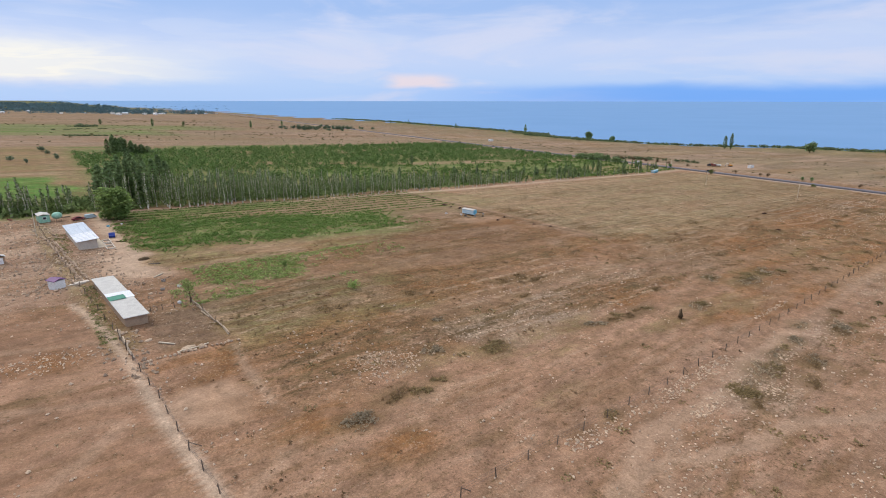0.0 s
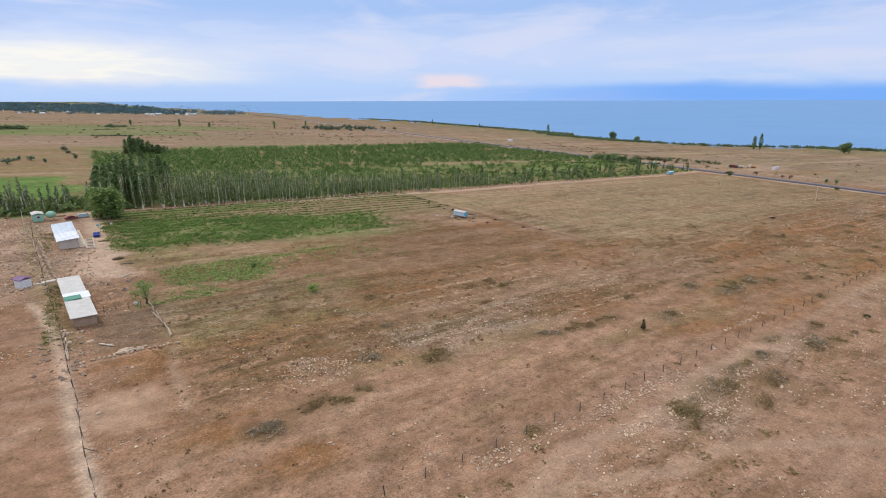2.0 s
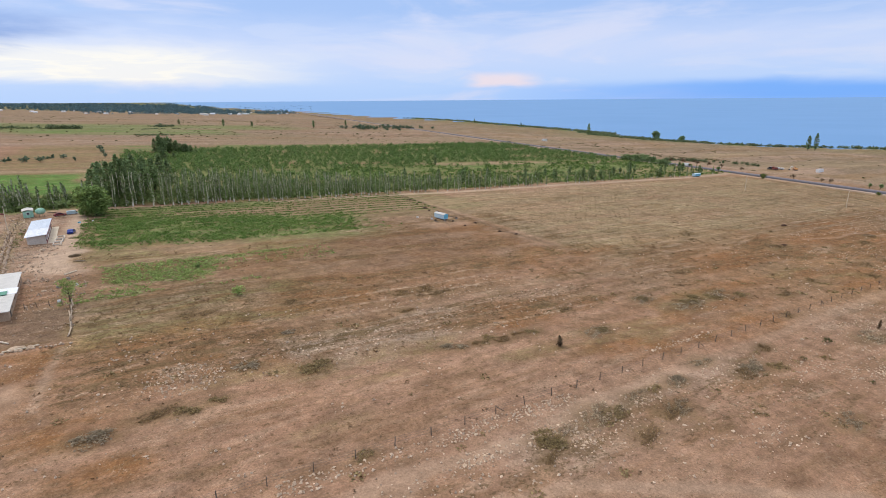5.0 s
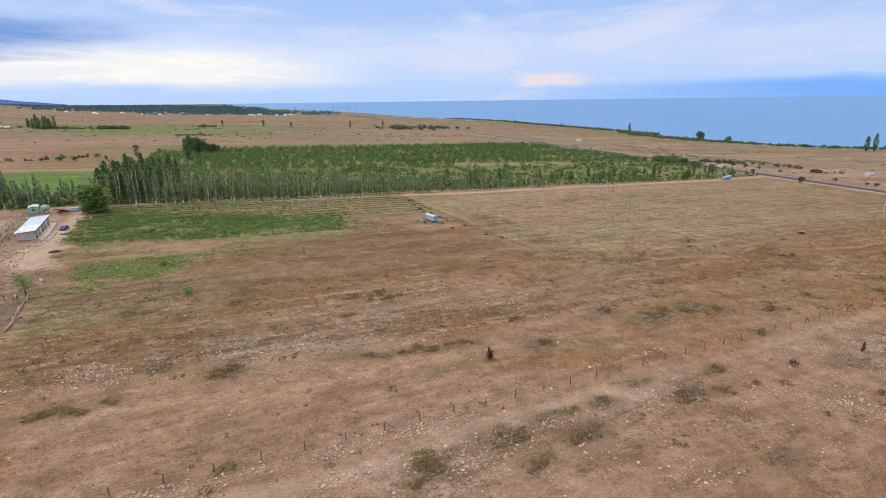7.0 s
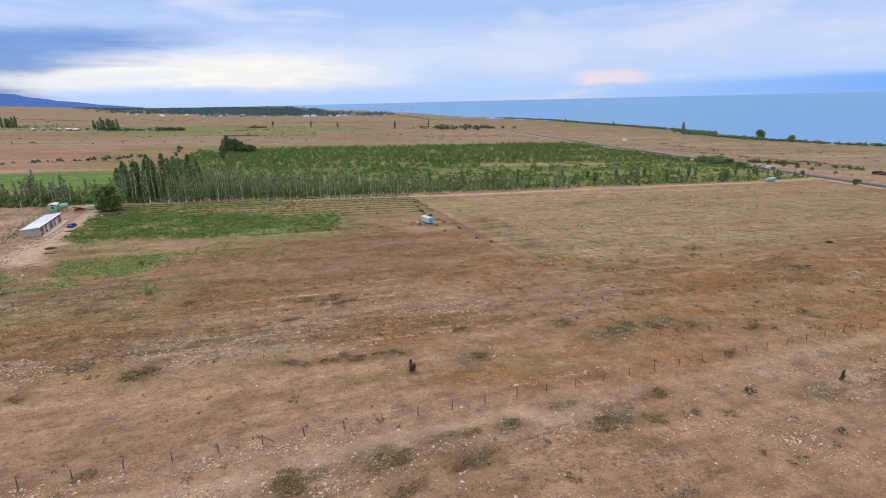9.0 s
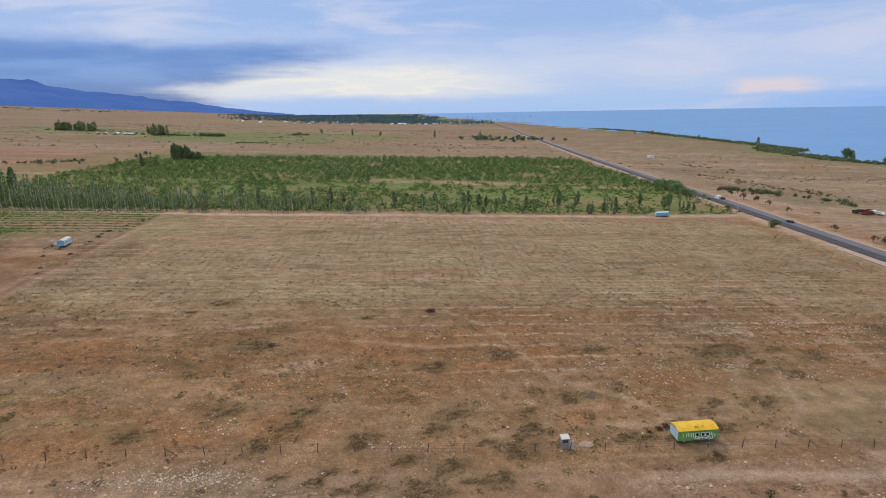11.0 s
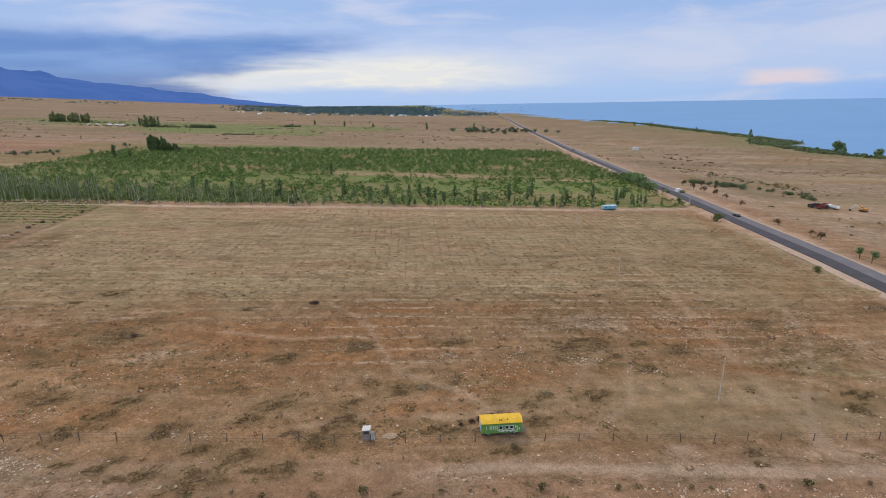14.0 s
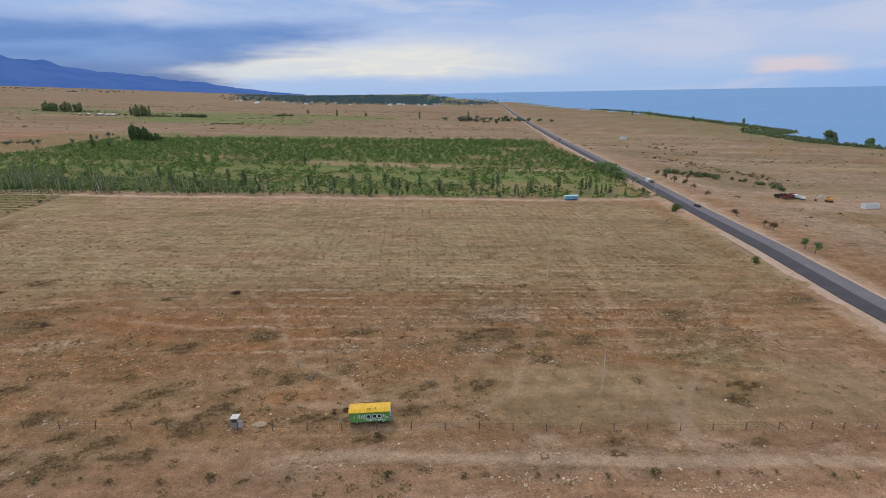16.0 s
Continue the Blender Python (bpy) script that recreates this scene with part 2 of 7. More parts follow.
M_RUST = leaf("dry_rusty_twigs", (0.130, 0.085, 0.045), (0.200, 0.140, 0.080), 0.6)
M_WITHER = leaf("withered_reddish_twigs", (0.120, 0.070, 0.055), (0.180, 0.115, 0.090), 0.6)
# distance haze is put into both leaf colours, paler here, bluer in the next
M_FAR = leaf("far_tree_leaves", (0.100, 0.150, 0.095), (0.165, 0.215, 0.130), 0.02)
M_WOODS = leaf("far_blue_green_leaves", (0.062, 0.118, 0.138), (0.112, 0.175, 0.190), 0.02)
M_BARK = surface("pale_poplar_bark", (0.37, 0.35, 0.255), (0.54, 0.51, 0.385), 1.5, 0.9, relief=0.01, each=0.3)
M_WOODY = surface("brown_bark", (0.09, 0.065, 0.045), (0.16, 0.12, 0.08), 1.5, relief=0.01)
M_TUFT_DRY = leaf("dry_weeds", (0.190, 0.115, 0.058), (0.290, 0.190, 0.100), 0.1)
M_TUFT_OLIVE = leaf("olive_weeds", (0.200, 0.155, 0.078), (0.285, 0.220, 0.120), 0.1)
M_TUFT_DARK = leaf("dark_weeds", (0.155, 0.108, 0.062), (0.230, 0.165, 0.098), 0.1)
M_MAT = leaf("brown_olive_mat", (0.225, 0.150, 0.070), (0.310, 0.212, 0.108), 0.3)
M_SHORE = leaf("shore_bush_leaves", (0.120, 0.160, 0.075), (0.185, 0.220, 0.110), 0.02)
M_DUSK = leaf("dark_olive_leaves", (0.110, 0.105, 0.040), (0.170, 0.150, 0.065), 0.6)
M_STRAW = leaf("pale_straw", (0.34, 0.25, 0.15), (0.46, 0.36, 0.24), 0.1)
M_STONE = surface("field_stone", (0.44, 0.315, 0.215), (0.64, 0.490, 0.355), 0.6, 0.9, relief=0.03, island=0.3)
M_WALLSTONE = surface("stacked_stone", (0.30, 0.215, 0.150), (0.47, 0.355, 0.255), 1.0, 0.95, relief=0.03, island=0.3)
M_POST = surface("weathered_post", (0.10, 0.075, 0.055), (0.19, 0.15, 0.115), 2.0, relief=0.01, each=0.3)
M_CONCRETE = surface("concrete_pole", (0.54, 0.455, 0.34), (0.68, 0.585, 0.455), 1.0, relief=0.01)
M_WIRE = surface("rusty_wire", (0.12, 0.10, 0.09), (0.20, 0.17, 0.15), 4.0, 0.6, 0.6, relief=0)
M_ROOF_WHITE = surface("white_sheet_roof", (0.68, 0.70, 0.74), (0.80, 0.81, 0.83), 0.5, 0.5, relief=0.005)
M_ROOF_GREY = surface("beige_sheet_roof", (0.47, 0.45, 0.42), (0.60, 0.58, 0.54), 0.8, 0.6, relief=0.01)
M_ROOF_BLUE = surface("pale_blue_sheet_roof", (0.50, 0.56, 0.64), (0.62, 0.67, 0.73), 0.5, 0.5, relief=0.005)
M_ROOF_GREEN = surface("green_sheet_roof", (0.05, 0.20, 0.13), (0.08, 0.27, 0.18), 1.0, 0.5, relief=0.005)
M_PURPLE = surface("purple_sheet_roof", (0.135, 0.052, 0.155), (0.185, 0.080, 0.205), 1.0, 0.5, relief=0.005)
M_PLASTER = surface("cream_plaster", (0.50, 0.43, 0.36), (0.62, 0.55, 0.47), 0.8, relief=0.01)
M_ADOBE = surface("adobe_wall", (0.33, 0.225, 0.150), (0.43, 0.315, 0.220), 0.8, relief=0.03)
M_MAROON = surface("maroon_paint", (0.16, 0.03, 0.04), (0.24, 0.06, 0.06), 1.0, 0.7, relief=0.005)
M_WHITE = surface("white_paint", (0.70, 0.70, 0.69), (0.82, 0.81, 0.79), 1.2, 0.6, relief=0.004)
M_WASH = surface("lime_wash", (0.58, 0.54, 0.46), (0.72, 0.68, 0.60), 1.2, 0.9, relief=0.004)
M_GLASS = surface("dark_window_glass", (0.02, 0.025, 0.035), (0.04, 0.05, 0.06), 0.7, 0.08, relief=0)
M_YELLOW = surface("yellow_roof_paint", (0.62, 0.36, 0.02), (0.76, 0.47, 0.04), 1.0, 0.55, relief=0.004)
M_LIME = surface("green_wagon_paint", (0.11, 0.30, 0.06), (0.19, 0.40, 0.10), 1.2, 0.55, relief=0.004)
M_PALEBLUE = surface("pale_blue_wagon_paint", (0.42, 0.58, 0.66), (0.55, 0.68, 0.74), 1.0, 0.6, relief=0.004)
M_BLUE = surface("sky_blue_wagon_paint", (0.12, 0.40, 0.55), (0.20, 0.50, 0.64), 1.0, 0.55, relief=0.004)
M_TYRE = surface("tyre_rubber", (0.02, 0.02, 0.02), (0.04, 0.038, 0.036), 3.0, 0.9, relief=0.003)
M_STEEL = surface("dark_steel", (0.05, 0.05, 0.055), (0.10, 0.095, 0.09), 2.0, 0.6, 0.3, relief=0.003)
M_ZINC = surface("grey_sheet_metal", (0.27, 0.245, 0.22), (0.39, 0.355, 0.32), 1.5, 0.6, 0.2, relief=0.004)
M_CARBLUE = surface("blue_car_paint", (0.01, 0.03, 0.20), (0.02, 0.05, 0.28), 1.0, 0.3, relief=0)
M_CARDARK = surface("dark_car_paint", (0.02, 0.02, 0.025), (0.04, 0.04, 0.045), 1.0, 0.3, relief=0)
M_RED = surface("red_truck_paint", (0.20, 0.05, 0.04), (0.28, 0.08, 0.06), 1.0, 0.5, relief=0.003)
M_ORANGE = surface("orange_machine_paint", (0.56, 0.22, 0.03), (0.66, 0.30, 0.05), 1.0, 0.5, relief=0.003)
M_TANKGREEN = surface("mint_green_tank_paint", (0.22, 0.46, 0.34), (0.36, 0.58, 0.46), 1.2, 0.55, relief=0.004)
M_ASPHALT = surface("dark_asphalt", (0.050, 0.045, 0.052), (0.075, 0.068, 0.075), 0.25, 0.85, fine=3.0, relief=0.01)
M_ASPHALT_OLD = surface("worn_grey_asphalt", (0.125, 0.112, 0.122), (0.165, 0.150, 0.158), 0.2, 0.8, fine=3.0, relief=0.01)
M_GRIT = surface("road_shoulder_grit", (0.36, 0.25, 0.185), (0.46, 0.34, 0.255), 0.3, 0.95, fine=2.0, relief=0.04)


def ground_material():
    mt, nt, bs = shader("steppe_soil")
    p = n_place(nt)

    def zone(name):
        a = nt.nodes.new("ShaderNodeAttribute")
        a.attribute_name = name
        s = nt.nodes.new("ShaderNodeSeparateColor")
        nt.links.new(a.outputs["Color"], s.inputs[0])
        return (*s.outputs[:3], a.outputs["Alpha"])

    crop, meadow, rust, olive = zone("zone_a")
    gravel_haze, bare, dark, grass = zone("zone_b")
    warm, ridges, path, yard = zone("zone_c")
    rot = nt.nodes.new("ShaderNodeMapping")
    rot.vector_type = "TEXTURE"
    nt.links.new(p, rot.inputs[0])
    rot.inputs["Rotation"].default_value = (0, 0, radians(TURN))
    rot.inputs["Scale"].default_value = (9.0, 1.0, 1.0)
    streak = n_noise(nt, rot.outputs[0], 0.45, 6, 0.6, 0.3)
    big, mid = n_noise(nt, p, 0.022, 5, 0.6), n_noise(nt, p, 0.13, 6, 0.62)
    small, fine = n_noise(nt, p, 0.9, 5, 0.65), n_noise(nt, p, 4.0, 3, 0.6)
    smooth, weedy, stain, dusk = zone("zone_d")
    rough_ = n_math(nt, "SUBTRACT", 1.0, n_math(nt, "MULTIPLY", smooth, 0.7))
    col = n_mix(nt, n_range(nt, big, 0.35, 0.65), SOIL[0], SOIL[1])
    col = n_mix(nt, n_math(nt, "MULTIPLY", n_range(nt, streak, 0.44, 0.68, 0, 0.5), rough_), col, SOIL[2])
    col = n_mix(nt, warm, col, (0.81, 0.805, 0.665), "MULTIPLY")
    col = n_mix(nt, n_math(nt, "MULTIPLY", yard, 0.5), col, (0.90, 0.86, 0.84), "MULTIPLY")
    # gravel close by; on the far plain this tone is painted haze
    col = n_mix(nt, n_math(nt, "MULTIPLY", gravel_haze, n_range(nt, small, 0.35, 0.6, 0.3, 1.0)), col, SOIL[7])
    col = n_mix(nt, n_math(nt, "MULTIPLY", bare, 0.85), col, SOIL[4])
    ol = n_math(nt, "MULTIPLY", olive, n_range(nt, streak, 0.3, 0.6, 0.45, 1.0))
    col = n_mix(nt, ol, col, SOIL[3])
    ru = n_math(nt, "MULTIPLY", rust, n_range(nt, mid, 0.34, 0.54, 0.25, 1.0))
    weeds = n_math(nt, "MULTIPLY", n_range(nt, mid, 0.50, 0.66), n_range(nt, small, 0.40, 0.60))
    weeds = n_math(nt, "MULTIPLY", weeds, n_math(nt, "SUBTRACT", 1.0, bare))
    col = n_mix(nt, n_math(nt, "MULTIPLY", weeds, n_range(nt, weedy, 0.0, 1.0, 0.10, 0.75)), col, SOIL[6])
    col = n_mix(nt, n_math(nt, "MULTIPLY", dusk, n_range(nt, mid, 0.32, 0.64, 0.45, 1.0)), col, SOIL[12])
    col = n_mix(nt, ru, col, SOIL[5])
    col = n_mix(nt, n_math(nt, "MULTIPLY", grass, n_range(nt, small, 0.36, 0.60, 0.25, 1.0)), col, SOIL[8])
    col = n_mix(nt, n_math(nt, "MULTIPLY", crop, n_range(nt, small, 0.30, 0.55, 0.5, 1.0)), col, SOIL[9])
    col = n_mix(nt, n_math(nt, "MULTIPLY", meadow, n_range(nt, mid, 0.3, 0.6, 0.75, 1.0)), col, SOIL[10])
    col = n_mix(nt, dark, col, SOIL[11])
    # pale grit, small dark tufts and withered stalks
    oval = nt.nodes.new("ShaderNodeMapping")
    oval.vector_type = "TEXTURE"
    nt.links.new(p, oval.inputs[0])
    oval.inputs["Rotation"].default_value = (0, 0, radians(TURN))
    oval.inputs["Scale"].default_value = (2.6, 1.0, 1.0)
    lumps = n_noise(nt, oval.outputs[0], 0.42, 7, 0.68, 0.5)
    stalks = n_noise(nt, oval.outputs[0], 1.5, 4, 0.7)
    tufts = n_noise(nt, p, 2.1, 3, 0.6)
    smear = nt.nodes.new("ShaderNodeMapping")
    smear.vector_type = "TEXTURE"
    nt.links.new(p, smear.inputs[0])
    smear.inputs["Rotation"].default_value = (0, 0, radians(TURN + 3))
    smear.inputs["Scale"].default_value = (3.8, 1.0, 1.0)
    blot, blot2 = n_noise(nt, smear.outputs[0], 0.42, 6, 0.62, 0.6), n_noise(nt, smear.outputs[0], 0.23, 5, 0.6, 0.8)
    grit = n_noise(nt, p, 2.6, 4, 0.75)
    wild = n_math(nt, "SUBTRACT", 1.0, n_math(nt, "MULTIPLY", bare, 0.8))
    gritty = n_math(nt, "MULTIPLY", n_range(nt, grit, 0.57, 0.63), n_range(nt, mid, 0.40, 0.60, 0.1, 1.0))
    col = n_mix(nt, n_math(nt, "MULTIPLY", gritty, n_math(nt, "MULTIPLY", rough_, 0.7)), col, (0.47, 0.345, 0.245))
    keep = n_math(nt, "SUBTRACT", 1.0, n_math(nt, "MAXIMUM", bare, path))
    reach = n_math(nt, "MULTIPLY", weedy, keep)
    col = n_mix(nt, n_math(nt, "MULTIPLY", n_range(nt, blot, 0.47, 0.38), n_math(nt, "MULTIPLY", reach, n_range(nt, rust, 0.3, 1.0, 0.75, 0.2))), col, (0.405, 0.285, 0.195))
    col = n_mix(nt, n_math(nt, "MULTIPLY", n_range(nt, blot2, 0.50, 0.60), n_math(nt, "MULTIPLY", reach, 0.75)), col, (0.205, 0.108, 0.050))
    col = n_mix(nt, n_math(nt, "MULTIPLY", n_range(nt, blot, 0.52, 0.61), n_math(nt, "MULTIPLY", reach, 0.9)), col, (0.150, 0.099, 0.050))
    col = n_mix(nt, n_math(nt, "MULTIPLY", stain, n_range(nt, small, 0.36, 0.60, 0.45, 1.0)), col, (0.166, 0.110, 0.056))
    withered = n_math(nt, "MULTIPLY", n_range(nt, stalks, 0.44, 0.38), n_math(nt, "MULTIPLY", wild, n_range(nt, weedy, 0.0, 1.0, 0.0, 0.8)))
    col = n_mix(nt, withered, col, SOIL[6])
    speck = n_range(nt, n_math(nt, "ADD", tufts, n_range(nt, weedy, 0.0, 1.0, -0.08, 0.09)), 0.59, 0.63)
    col = n_mix(nt, n_math(nt, "MULTIPLY", speck, n_math(nt, "MULTIPLY", wild, 0.65)), col, (0.115, 0.077, 0.038))
    mats = n_math(nt, "MULTIPLY", n_range(nt, lumps, 0.54, 0.66), n_math(nt, "MULTIPLY", wild, n_range(nt, weedy, 0.0, 1.0, 0.04, 0.36)))
    col = n_mix(nt, mats, col, (0.135, 0.108, 0.052))
    rowsep = nt.nodes.new("ShaderNodeSeparateXYZ")
    nt.links.new(rot.outputs[0], rowsep.inputs[0])
    furrow = n_math(nt, "SINE", n_math(nt, "MULTIPLY", n_math(nt, "ADD", rowsep.outputs[1], n_math(nt, "MULTIPLY", mid, 2.0)), 2.6))
    furrow = n_math(nt, "MULTIPLY", n_range(nt, furrow, 0.2, 1.0), n_range(nt, stalks, 0.42, 0.6))
    col = n_mix(nt, n_math(nt, "MULTIPLY", furrow, n_range(nt, olive, 0.0, 1.0, 0.04, 0.6)), col, (0.150, 0.118, 0.060))
    clod = n_math(nt, "SINE", n_math(nt, "MULTIPLY", n_math(nt, "ADD", rowsep.outputs[1], n_math(nt, "MULTIPLY", mid, 1.6)), 1.2566))
    clod = n_math(nt, "MULTIPLY", n_range(nt, clod, 0.72, 0.95), n_math(nt, "MULTIPLY", n_range(nt, small, 0.42, 0.54), n_range(nt, streak, 0.34, 0.56)))
    col = n_mix(nt, n_math(nt, "MULTIPLY", clod, n_math(nt, "MULTIPLY", ridges, n_range(nt, big, 0.40, 0.60, 0.1, 0.75))), col, (0.43, 0.33, 0.235))
    col = n_mix(nt, path, col, (0.440, 0.322, 0.232))
    val = n_math(nt, "MULTIPLY", n_range(nt, small, 0.3, 0.7, 0.76, 1.22), n_range(nt, fine, 0.3, 0.7, 0.72, 1.28))
    val = n_math(nt, "MULTIPLY", val, n_range(nt, n_noise(nt, p, 10.0, 3, 0.65), 0.34, 0.66, 0.80, 1.20))
    val = n_math(nt, "ADD", 1.0, n_math(nt, "MULTIPLY", n_math(nt, "SUBTRACT", val, 1.0), n_range(nt, smooth, 0.0, 1.0, 1.0, 0.55)))
    val = n_math(nt, "MULTIPLY", val, n_range(nt, n_noise(nt, rot.outputs[0], 0.06, 6, 0.65, 0.4), 0.35, 0.65, 0.88, 1.12))
    val = n_math(nt, "MULTIPLY", val, n_range(nt, n_noise(nt, p, 0.3, 5, 0.62), 0.32, 0.68, 0.80, 1.18))
    hue = nt.nodes.new("ShaderNodeHueSaturation")
    nt.links.new(col, hue.inputs["Color"])
    nt.links.new(val, hue.inputs["Value"])
    nt.links.new(hue.outputs[0], bs.inputs["Base Color"])
    bs.inputs["Roughness"].default_value = 1.0
    bs.inputs["Specular IOR Level"].default_value = 0.05
    n_bump(nt, bs, n_math(nt, "ADD", small, n_math(nt, "MULTIPLY", fine, 0.5)), 0.6, 0.22)
    return mt


# soil tones: light soil, reddish soil, brown streaks, olive stubble, bare earth, rusty dry weeds, weed specks, gravel
# and the hazed far plain, thin grass, crop, meadow, dung-dark yard, dull olive steppe
SOIL = [(0.338, 0.206, 0.136), (0.300, 0.171, 0.107), (0.195, 0.115, 0.062), (0.290, 0.220, 0.123), (0.395, 0.268, 0.183), (0.232, 0.112, 0.048),
        (0.105, 0.072, 0.036), (0.345, 0.264, 0.202), (0.165, 0.162, 0.060), (0.108, 0.165, 0.044), (0.085, 0.190, 0.036), (0.180, 0.118, 0.078), (0.200, 0.148, 0.090)]


def water_material():
    mt, nt, bs = shader("lake_water")
    p = n_place(nt)
    rip, calm = n_noise(nt, p, 0.35, 3), n_noise(nt, p, 0.004, 4)
    col = n_mix(nt, n_range(nt, calm, 0.3, 0.7), (0.122, 0.276, 0.512), (0.140, 0.299, 0.542))
    nt.links.new(col, bs.inputs["Base Color"])
    bs.inputs["Roughness"].default_value = 0.6
    bs.inputs["Specular IOR Level"].default_value = 0.0
    gl, mx = nt.nodes.new("ShaderNodeBsdfGlossy"), nt.nodes.new("ShaderNodeMixShader")
    gl.inputs["Roughness"].default_value = 0.3
    mx.inputs[0].default_value = 0.2
    nt.links.new(bs.outputs[0], mx.inputs[1])
    nt.links.new(gl.outputs[0], mx.inputs[2])
    nt.links.new(mx.outputs[0], nt.nodes["Material Output"].inputs[0])
    n_bump(nt, bs, rip, 0.5, 0.3)
    return mt


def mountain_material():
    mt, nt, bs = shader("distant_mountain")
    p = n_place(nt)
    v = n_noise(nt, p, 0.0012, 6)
    # the blue of distance haze is put into the base colour
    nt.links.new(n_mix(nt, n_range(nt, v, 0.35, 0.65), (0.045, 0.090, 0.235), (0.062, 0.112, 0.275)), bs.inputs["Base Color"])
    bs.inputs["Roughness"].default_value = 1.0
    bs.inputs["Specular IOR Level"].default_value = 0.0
    # faint emission paints the haze's brightness; the slopes give no light themselves
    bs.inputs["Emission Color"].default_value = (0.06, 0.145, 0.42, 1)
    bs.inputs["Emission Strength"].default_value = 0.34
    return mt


# ---- mesh helpers ----
def raw(name, verts, faces, material, smooth=False):
    me = bpy.data.meshes.new(name)
    me.from_pydata([tuple(v) for v in np.asarray(verts, float)], [], [tuple(int(i) for i in f) for f in faces])
    if material:
        me.materials.append(material)
    if smooth:
        me.polygons.foreach_set("use_smooth", [True] * len(me.polygons))
    me.update()
    return me


def solid(name, bm, material, bevel=0.0):
    if bevel:
        bmesh.ops.bevel(bm, geom=bm.edges[:], offset=bevel, segments=1, affect="EDGES", clamp_overlap=True)
    me = bpy.data.meshes.new(name)
    bm.to_mesh(me)
    bm.free()
    me.materials.append(material)
    return me


def part(name, shape, material, parent, label=""):
    """Links a bmesh or mesh as one mesh object under a thing or a part."""
    me = shape if isinstance(shape, bpy.types.Mesh) else solid(name, shape, material)
    ob = new(name, me)
    ob.parent = parent
    return tagged(ob, label)


def thing(name, m, label, category, group="", kind=""):
    ob = new(name)
    ob.empty_display_size = 0.3
    ob.matrix_basis = m
    return tagged(ob, label, category, group, kind)


def single(name, me, m, label, category, group="", kind=""):
    ob = new(name, me)
    ob.matrix_basis = m
    return tagged(ob, label, category, group, kind)


def boxes(*specs, bevel=0.0):
    """A bmesh of boxes, each (x0, x1, y0, y1, z0, z1)."""
    bm = bmesh.new()
    for x0, x1, y0, y1, z0, z1 in specs:
        bmesh.ops.create_cube(bm, size=1.0, matrix=Matrix.Translation(((x0 + x1) / 2, (y0 + y1) / 2, (z0 + z1) / 2)) @ Matrix.Diagonal((x1 - x0, y1 - y0, z1 - z0, 1)))
    if bevel:
        bmesh.ops.bevel(bm, geom=bm.edges[:], offset=bevel, segments=1, affect="EDGES", clamp_overlap=True)
    return bm


def rod(bm, a, b, r0, r1, n=6):
    a, b = Vector(a), Vector(b)
    q = (b - a).to_track_quat("Z", "Y").to_matrix().to_4x4()
    bmesh.ops.create_cone(bm, cap_ends=True, segments=n, radius1=r0, radius2=r1, depth=(b - a).length, matrix=Matrix.Translation((a + b) / 2) @ q)
    return bm


def extrude_profile(points, x0, x1, axis="x"):
    """A solid from a closed outline in (y, z), drawn out along x, or in (x, z) along y."""
    bm = bmesh.new()
    ends = []
    for v in (x0, x1):
        ends.append([bm.verts.new((v, p, q) if axis == "x" else (p, v, q)) for p, q in points])
    k = len(points)
    for i in range(k):
        bm.faces.new((ends[0][i], ends[0][(i + 1) % k], ends[1][(i + 1) % k], ends[1][i]))
    bm.faces.new(ends[0][::-1])
    bm.faces.new(ends[1])
    bmesh.ops.recalc_face_normals(bm, faces=bm.faces[:])
    return bm


def leaves(rng, pts, size, up=0.0, spread=0.4):
    """Small four-sided leaf sprays of random turn at the points."""
    pts = np.asarray(pts, float)
    k = len(pts)
    n = rng.normal(size=(k, 3))
    n[:, 2] += up
    n /= np.linalg.norm(n, axis=1)[:, None] + 1e-9
    t = np.cross(n, rng.normal(size=(k, 3)))
    t /= np.linalg.norm(t, axis=1)[:, None] + 1e-9
    b = np.cross(n, t)
    s = size * (1 + spread * (rng.random(k) * 2 - 1))[:, None]
    verts = np.stack([pts - t * s, pts - b * s * 0.55, pts + t * s, pts + b * s * 0.55 + n * s * 0.25], 1).reshape(-1, 3)
    return verts, np.arange(4 * k).reshape(-1, 4)


def join(pieces):
    vs, fs, o = [], [], 0
    for v, f in pieces:
        vs.append(v)
        fs += [tuple(int(i) + o for i in q) for q in f]
        o += len(v)
    return np.concatenate(vs), fs


# ---- ground, lake, road, mountains ----
def lines(lo, hi, cell, far, slow_lo, slow_hi):
    """Grid lines: even from lo to hi, then widening slowly for some way and fast beyond."""
    def out(at, slow):
        steps, w, gone = [], cell, 0.0
        while gone < far:
            w = min(w * (1.026 if gone < slow else 1.11), 900)
            gone += w
            steps.append(gone)
        return np.array(steps)

    return np.concatenate([(lo - out(lo, slow_lo))[::-1], np.arange(lo, hi, cell), hi + out(hi, slow_hi)])


def segment_gap(x, y, pts):
    """Distance from each place to a line through the given places."""
    best = np.full(np.shape(x), 1e9)
    for (ax, ay), (bx, by) in zip(pts[:-1], pts[1:]):
        vx, vy = bx - ax, by - ay
        t = np.clip(((x - ax) * vx + (y - ay) * vy) / (vx * vx + vy * vy), 0, 1)
        best = np.minimum(best, np.hypot(x - ax - t * vx, y - ay - t * vy))
    return best


